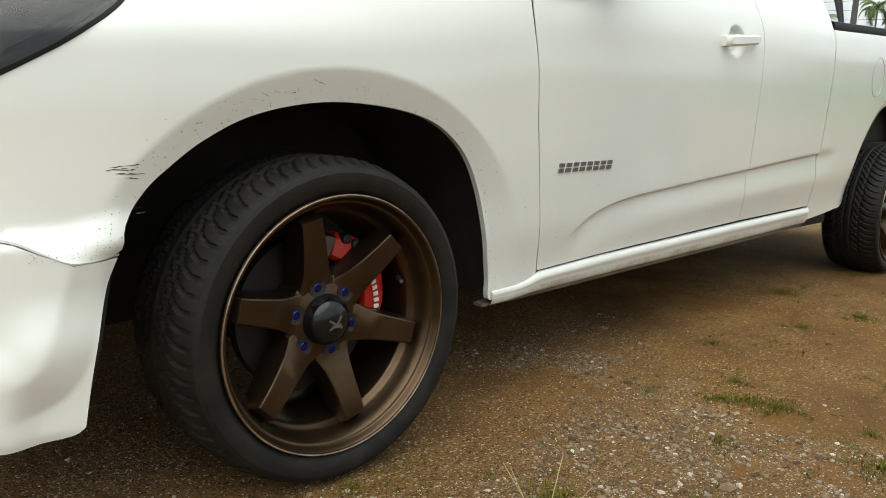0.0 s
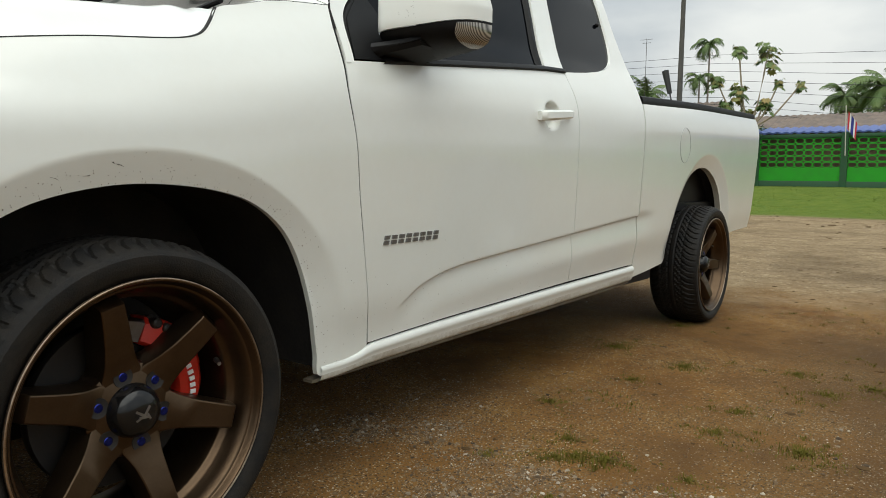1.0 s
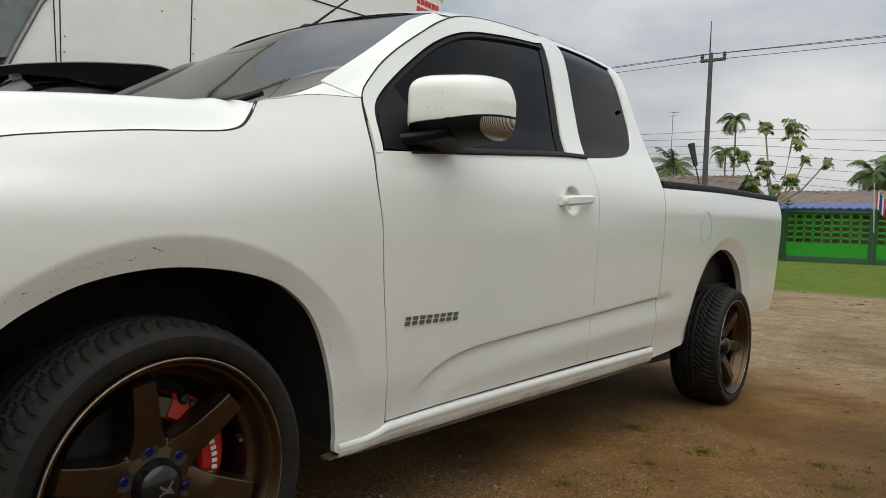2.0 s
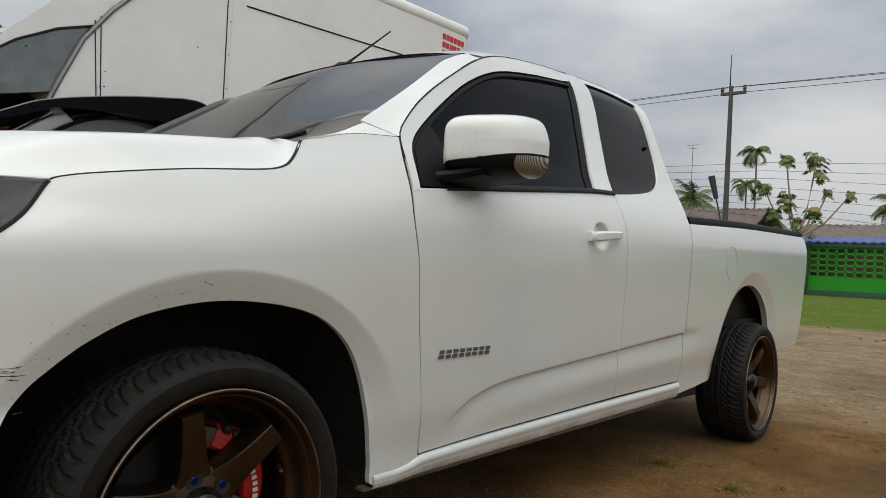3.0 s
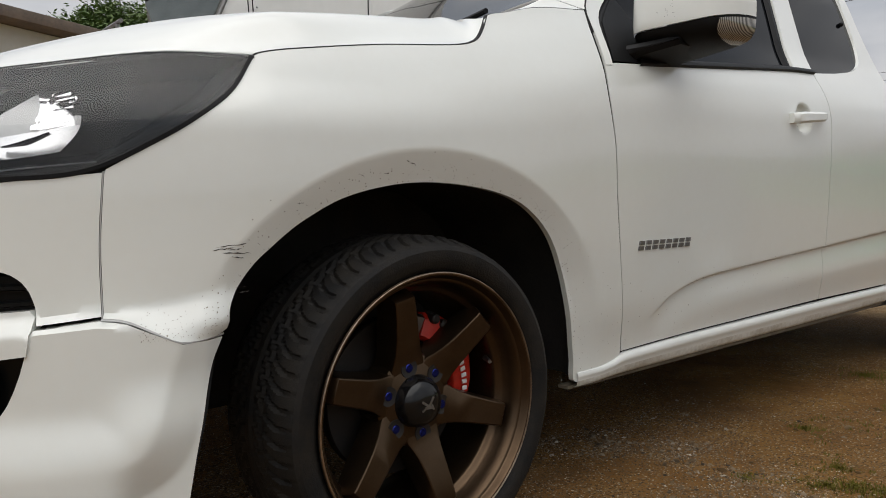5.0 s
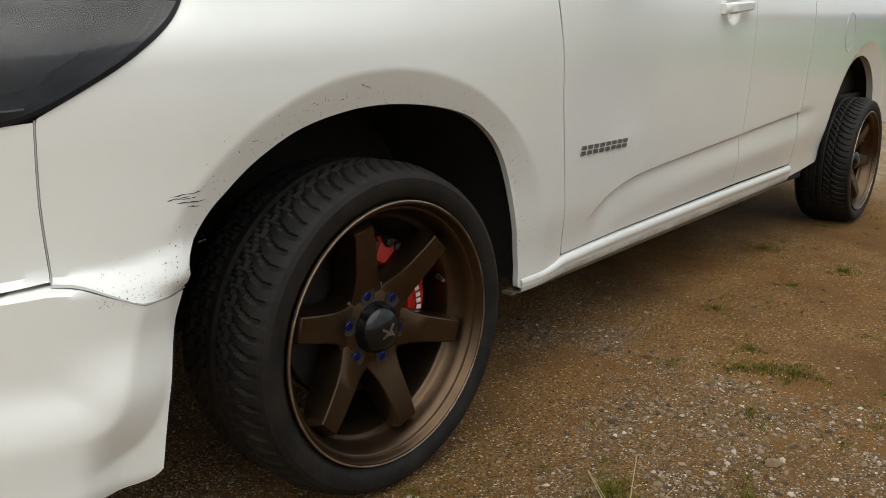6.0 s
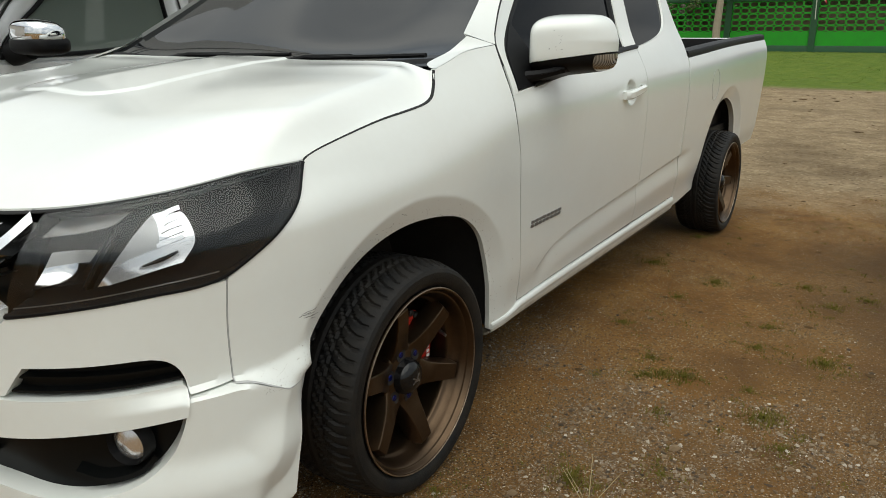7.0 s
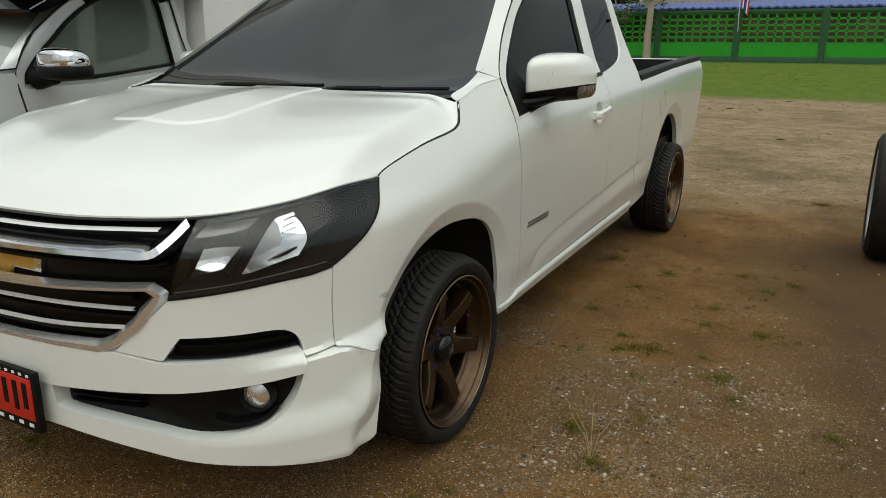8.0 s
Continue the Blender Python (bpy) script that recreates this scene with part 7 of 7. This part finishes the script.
    specks = ramp(csep.outputs[0], (0.0, (0.07, 0.045, 0.022)), (0.5, (0.22, 0.155, 0.085)), (1.0, (0.52, 0.42, 0.28)))
    some = N.new("ShaderNodeMapRange")
    some.inputs["From Min"].default_value, some.inputs["From Max"].default_value = 0.72, 0.80
    some.inputs["To Max"].default_value = 0.6
    L.new(csep.outputs[1], some.inputs["Value"])
    pale = mixed(some.outputs[0], pale, specks)
    base = mixed(far.outputs[0], base, pale)
    damp = N.new("ShaderNodeMapRange")
    damp.inputs["From Min"].default_value, damp.inputs["From Max"].default_value = 0.50, 0.66
    damp.inputs["To Max"].default_value = 0.45
    L.new(noisy(0.45, 5.0), damp.inputs["Value"])
    dark = N.new("ShaderNodeRGB")
    dark.outputs[0].default_value = (0.070, 0.040, 0.016, 1)
    base = mixed(damp.outputs[0], base, dark.outputs[0])
    # broad darker patch with a ragged edge beside the far wheel
    off = N.new("ShaderNodeVectorMath")
    off.operation = "DISTANCE"
    long = N.new("ShaderNodeVectorMath")
    long.operation = "MULTIPLY"
    long.inputs[1].default_value = (0.62, 1.5, 0.0)
    L.new(tc.outputs["Object"], long.inputs[0])
    off.inputs[1].default_value = (1.30, -3.9, 0.0)
    L.new(long.outputs["Vector"], off.inputs[0])
    dark_reach = N.new("ShaderNodeMath")
    dark_reach.operation = "MULTIPLY_ADD"
    dark_reach.inputs[1].default_value = 2.2
    L.new(noisy(1.4, 6.0), dark_reach.inputs[0])
    L.new(off.outputs["Value"], dark_reach.inputs[2])
    dark_mask = N.new("ShaderNodeMapRange")
    dark_mask.inputs["From Min"].default_value, dark_mask.inputs["From Max"].default_value = 2.1, 3.5
    dark_mask.inputs["To Min"].default_value, dark_mask.inputs["To Max"].default_value = 0.85, 0.0
    L.new(dark_reach.outputs[0], dark_mask.inputs["Value"])
    base = mixed(dark_mask.outputs[0], base, dark.outputs[0])
    # crumbled darker earth in hand-sized blotches
    blot = N.new("ShaderNodeMapRange")
    blot.inputs["From Min"].default_value, blot.inputs["From Max"].default_value = 0.54, 0.70
    blot.inputs["To Max"].default_value = 0.55
    L.new(noisy(6.5, 9.0, 0.74), blot.inputs["Value"])
    base = mixed(blot.outputs[0], base, dark.outputs[0])
    # grass verge
    verge = N.new("ShaderNodeMapRange")
    verge.inputs["From Min"].default_value, verge.inputs["From Max"].default_value = 19.0, 20.2
    wob = N.new("ShaderNodeMath")
    wob.operation = "MULTIPLY_ADD"
    wob.inputs[1].default_value = 1.6
    L.new(noisy(0.8, 6.0), wob.inputs[0])
    L.new(geo_n.outputs[0], wob.inputs[2])
    L.new(wob.outputs[0], verge.inputs["Value"])
    turf = ramp(noisy(3.0, 6.0), (0.3, (0.070, 0.122, 0.009)), (0.7, (0.125, 0.165, 0.020)))
    base = mixed(verge.outputs[0], base, turf)
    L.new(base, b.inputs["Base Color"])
    hgt = N.new("ShaderNodeMath")
    hgt.operation = "MULTIPLY_ADD"
    hgt.inputs[1].default_value = -1.2
    L.new(vor.outputs["Distance"], hgt.inputs[0])
    L.new(noisy(60, 6.0, 0.7), hgt.inputs[2])
    bp = N.new("ShaderNodeBump")
    bp.inputs["Strength"].default_value, bp.inputs["Distance"].default_value = 0.7, 0.008
    L.new(hgt.outputs[0], bp.inputs["Height"])
    L.new(bp.outputs[0], b.inputs["Normal"])
    return m


M_SOIL = soil_material()
gx = sorted({*np.round(np.arange(-4, 6, 0.06), 3), *np.round(np.arange(6, 12, 0.5), 3), *np.arange(12, 36, 1.0), *np.arange(40, 200, 20), 400, 900, -5, -6, -8, -12, -20, -40, -100, -300, -900})
gy = sorted({*np.round(np.arange(-4, 1.2, 0.06), 3), *np.round(np.arange(1.2, 6, 0.5), 3), *np.arange(6, 30, 2.0), *-np.arange(5, 30, 2.0), 60, 120, 300, 800, -60, -120, -300, -800})
gverts = [(x, y, ground_z(x, y)) for x in gx for y in gy]
gn = len(gy)
gfaces = [(i * gn + j, (i + 1) * gn + j, (i + 1) * gn + j + 1, i * gn + j + 1) for i in range(len(gx) - 1) for j in range(gn - 1)]
gme = bpy.data.meshes.new("ground")
gme.from_pydata(gverts, [], gfaces)
gme.materials.append(M_SOIL)
gme.shade_smooth()
ground = tagged(new("ground", gme), "tan soil and grey gravel yard with a grass verge", "ground", "", "structure")


# loose stones
def stone_material():
    m = material("loose_stone", (0.2, 0.18, 0.16), 0.9, bump=0.3, bump_scale=150)
    nt = m.node_tree
    g = nt.nodes.new("ShaderNodeNewGeometry")
    r = nt.nodes.new("ShaderNodeValToRGB")
    for _ in range(3):
        r.color_ramp.elements.new(0.5)
    for e, (p, c) in zip(r.color_ramp.elements, ((0.0, (0.042, 0.028, 0.016)), (0.34, (0.125, 0.080, 0.040)), (0.60, (0.190, 0.128, 0.068)), (0.88, (0.235, 0.190, 0.135)), (1.0, (0.50, 0.45, 0.37)))):
        e.position, e.color = p, (*c, 1)
    nt.links.new(g.outputs["Random Per Island"], r.inputs[0])
    nt.links.new(r.outputs[0], nt.nodes["Principled BSDF"].inputs["Base Color"])
    return m


M_STONE = stone_material()
PHI = (1 + 5 ** 0.5) / 2
ICO_V = np.array([(-1, PHI, 0), (1, PHI, 0), (-1, -PHI, 0), (1, -PHI, 0), (0, -1, PHI), (0, 1, PHI), (0, -1, -PHI), (0, 1, -PHI), (PHI, 0, -1), (PHI, 0, 1), (-PHI, 0, -1), (-PHI, 0, 1)]) / math.sqrt(1 + PHI * PHI)
ICO_F = [(0, 11, 5), (0, 5, 1), (0, 1, 7), (0, 7, 10), (0, 10, 11), (1, 5, 9), (5, 11, 4), (11, 10, 2), (10, 7, 6), (7, 1, 8), (3, 9, 4), (3, 4, 2), (3, 2, 6), (3, 6, 8), (3, 8, 9), (4, 9, 5), (2, 4, 11), (6, 2, 10), (8, 6, 7), (9, 8, 1)]


def stones(name, places, label):
    """One mesh of many angular stones: places are x, y, size. The small ones have eight faces, the larger twenty."""
    r = np.random.RandomState(5)
    vs, fs, start = [], [], 0
    places = np.array(places, float)
    for small in (True, False):
        p = places[(places[:, 2] < 0.004) == small]
        n = len(p)
        if not n:
            continue
        shape, faces = (OCTA_V, OCTA_F) if small else (ICO_V, ICO_F)
        m = len(shape)
        v = shape[None] * r.uniform(0.65, 1.25, (n, m, 1)) * (p[:, None, 2:] * np.stack([r.uniform(0.8, 1.35, n), r.uniform(0.65, 1.1, n), r.uniform(0.4, 0.75, n)], 1)[:, None])
        a = r.uniform(0, 6.283, n)[:, None]
        c, d = np.cos(a), np.sin(a)
        low = np.array([ground_z(x, y) for x, y, _ in p])[:, None] + p[:, 2:] * 0.12
        v = np.stack([v[..., 0] * c - v[..., 1] * d + p[:, :1], v[..., 0] * d + v[..., 1] * c + p[:, 1:2], v[..., 2] + low], -1)
        vs.append(v.reshape(-1, 3))
        fs.append((np.array(faces)[None] + (start + m * np.arange(n))[:, None, None]).reshape(-1, 3))
        start += n * m
    me = bpy.data.meshes.new(name)
    me.from_pydata(np.concatenate(vs).tolist(), [], np.concatenate(fs).tolist())
    me.materials.append(M_STONE)
    return tagged(new(name, me), label, "stones", "", "stuff")


OCTA_V = np.array([(1, 0, 0), (-1, 0, 0), (0, 1, 0), (0, -1, 0), (0, 0, 1), (0, 0, -1)], float)
OCTA_F = [(0, 2, 4), (2, 1, 4), (1, 3, 4), (3, 0, 4), (2, 0, 5), (1, 2, 5), (3, 1, 5), (0, 3, 5)]
rg = random.Random(8)
spots = []
while len(spots) < 140000:
    x, y = rg.uniform(-2.4, 4.6), rg.uniform(-3.2, 0.2)
    if rg.random() < 0.62:
        x, y = rg.uniform(-1.0, 1.9), rg.uniform(-2.2, -0.5)
    drift = math.exp(-(((x - 0.15) / 0.75) ** 2 + ((y + 1.35) / 0.65) ** 2))
    heap = step(0.46, 0.74, 0.5 + 0.5 * noise.noise(Vector((x * 1.9, y * 1.9, 9))) + 0.22 * drift) * (1 - 0.8 * step(0.7, 1.5, x))
    heap *= 0.45 + 0.55 * step(-0.3, 0.3, noise.noise(Vector((x * 7, y * 7, 3))))
    dens = 0.06 + 0.94 * heap
    dens *= 0.30 + 0.70 * (1 - step(1.2, 4.0, x))
    if rg.random() < dens:
        s = 0.0010 + 0.0021 * rg.random() ** 1.8
        if rg.random() < 0.025 + 0.10 * heap:
            s = 0.0024 + 0.0060 * rg.random() ** 3.4
        spots.append((x, y, s))
stones("gravel", spots, "loose grey and tan gravel scattered on the soil")
big = [(0.55, -1.42, 0.02), (0.10, -1.13, 0.017), (0.28, -1.62, 0.016), (0.36, -1.58, 0.014), (1.55, -1.02, 0.014), (1.0, -1.62, 0.012), (0.62, -1.72, 0.013), (-0.20, -1.30, 0.014), (-0.05, -1.02, 0.010), (0.9, -1.9, 0.016), (1.8, -1.7, 0.012), (0.45, -1.05, 0.010)]
for x, y, s in big:
    st = stones("stone", [(x, y, s)], "pale angular stone lying on the soil")
    st["kind"], st["category"], st["group"] = "thing", "stone", "larger stones on the yard"

# clods and dead leaves further back on the yard
M_CLOD = material("dark_clod", (0.10, 0.060, 0.026), 0.95, second=(0.04, 0.026, 0.013), scale=30, spec=0.1)
cl_v, cl_f = [], []
rc_ = np.random.RandomState(14)
for k in range(900):
    x, y = rc_.uniform(4.2, 19.0), rc_.uniform(-4.5, 6.0)
    s = rc_.uniform(0.006, 0.03) * rc_.uniform(0.3, 1.0) * (0.6 + x / 14)
    if k >= 260:
        x, y = rc_.uniform(0.6, 7.0), rc_.uniform(-3.2, -0.9)
        s = 0.002 + 0.010 * rc_.uniform(0, 1) ** 4
    v = ICO_V * rc_.uniform(0.6, 1.3, (12, 1)) * (s * rc_.uniform(0.8, 1.8), s * rc_.uniform(0.8, 1.8), s * 0.3) + (x, y, ground_z(x, y) + s * 0.1)
    cl_f.extend([tuple(i + 12 * k for i in f) for f in ICO_F])
    cl_v.extend(v.tolist())
me = bpy.data.meshes.new("yard_litter")
me.from_pydata(cl_v, [], cl_f)
me.materials.append(M_CLOD)
tagged(new("yard_litter", me), "dark clods and dead leaves strewn on the trodden soil", "litter", "", "stuff")

# grass tufts
M_BLADE = material("grass_blade", (0.098, 0.092, 0.010), 0.9, second=(0.16, 0.125, 0.035), scale=14, amount=0.8, spec=0.15)
M_STRAW = material("dry_straw", (0.36, 0.29, 0.15), 0.8)


def blades(bm, x, y, z, n, spread, height, r, width=0.0018):
    for _ in range(n):
        a, q = r.uniform(0, 6.283), abs(r.gauss(0, 0.55)) * spread
        bx, by = x + q * math.cos(a), y + q * math.sin(a)
        h = height * r.uniform(0.4, 1.1)
        l = r.uniform(0, 6.283)
        lean = r.uniform(0.2, 0.9) * h
        tx, ty = math.cos(l) * lean, math.sin(l) * lean
        px, py = -math.sin(l) * width, math.cos(l) * width
        v = [bm.verts.new(p) for p in ((bx - px, by - py, z), (bx + px, by + py, z), (bx + tx * 0.45 + px * 0.8, by + ty * 0.45 + py * 0.8, z + h * 0.7), (bx + tx * 0.45 - px * 0.8, by + ty * 0.45 - py * 0.8, z + h * 0.7), (bx + tx, by + ty, z + h * (0.95 - 0.3 * r.random())))]
        bm.faces.new(v[:4])
        bm.faces.new((v[3], v[2], v[4]))


tufts = [(0.25, -1.23, 190, 0.07, 0.050), (0.06, -1.36, 150, 0.05, 0.055), (1.03, -1.24, 150, 0.06, 0.035), (1.0, -1.19, 110, 0.05, 0.03), (1.05, -1.31, 170, 0.06, 0.04), (1.14, -1.16, 90, 0.05, 0.03), (0.88, -1.60, 230, 0.08, 0.045),
         (2.21, -1.13, 200, 0.07, 0.04), (1.90, -1.04, 150, 0.08, 0.03), (2.36, -0.78, 200, 0.09, 0.04), (1.44, -0.94, 90, 0.04, 0.03), (1.46, -1.47, 110, 0.05, 0.03), (1.72, -1.47, 130, 0.07, 0.03), (1.43, -1.71, 200, 0.07, 0.04),
         (0.40, -1.43, 90, 0.06, 0.03), (0.74, -1.31, 80, 0.04, 0.03), (-0.37, -0.97, 90, 0.05, 0.035), (-0.01, -0.96, 70, 0.04, 0.03), (2.36, -1.52, 130, 0.07, 0.03), (2.13, -1.66, 130, 0.07, 0.03), (0.72, -1.68, 110, 0.05, 0.03), (0.59, -2.01, 120, 0.05, 0.04),
         (2.32, -1.78, 140, 0.07, 0.035), (-0.68, 0.28, 110, 0.06, 0.05), (4.76, -1.82, 260, 0.12, 0.05), (3.03, -0.83, 120, 0.08, 0.03), (1.06, -1.52, 70, 0.04, 0.03), (-0.28, -1.04, 70, 0.04, 0.03), (0.89, -1.04, 60, 0.04, 0.025)]
for x, y, n, sp, h in tufts:
    tb_ = bmesh.new()
    blades(tb_, 0, 0, 0, int(n * 1.9), sp * 1.0, h * 0.42, rg, 0.0014)
    for _ in range(7):
        a_, q_ = rg.uniform(0, 6.283), sp * rg.uniform(0.7, 2.4)
        blades(tb_, q_ * math.cos(a_), q_ * math.sin(a_), 0, int(n * 0.16), sp * 0.42, h * 0.25, rg, 0.0012)
    ob = part("grass_tuft", tb_, M_BLADE, None, "small tuft of short green grass in the gravel", False)
    ob.location = (x, y, ground_z(x, y) - 0.002)
    tagged(ob, category="grass", group="grass tufts on the yard", kind="stuff")
sb_ = bmesh.new()
for a, l in ((0.3, 0.17), (1.6, 0.15), (2.6, 0.19), (4.2, 0.13), (5.2, 0.16)):
    tube(sb_, [(0, 0, 0), (0.02 * math.cos(a), 0.02 * math.sin(a), l * 0.55), (0.07 * math.cos(a), 0.07 * math.sin(a), l)], [0.0012, 0.001, 0.0007], 4)
ob = part("dry_stalks", sb_, M_STRAW, None, "dry straw stalks standing in a grass tuft", False)
ob.location = (0.07, -1.35, ground_z(0.07, -1.35) - 0.003)
tagged(ob, category="grass", kind="stuff")
# sparse small blades between the tufts, dry straws, and the verge
sg = bmesh.new()
for _ in range(1500):
    x, y = rg.uniform(-1.2, 4.4), rg.uniform(-2.9, -0.9)
    if noise.noise(Vector((x * 1.7, y * 1.7, 2))) > 0.05 and noise.noise(Vector((x * 6, y * 6, 4))) > 0.0:
        blades(sg, x, y, ground_z(x, y), 12, 0.035, 0.012, rg, 0.0013)
tagged(part("sparse_grass", sg, M_BLADE, None, "sparse short grass growing through gravel", False), kind="stuff", category="grass")
vg = bmesh.new()
for _ in range(4500):
    x, y = rg.uniform(19.2, 28.8), rg.uniform(-14, 20)
    if x < 20.3 and rg.random() < 0.6:
        continue
    blades(vg, x, y, ground_z(x, y), 5, 0.3, 0.024, rg, 0.014)
tagged(part("verge_grass", vg, material("verge_blade", (0.105, 0.165, 0.014), 0.7, second=(0.15, 0.18, 0.03), scale=3, amount=0.8), None, "short green grass on the verge by the wall", False), kind="stuff", category="grass")
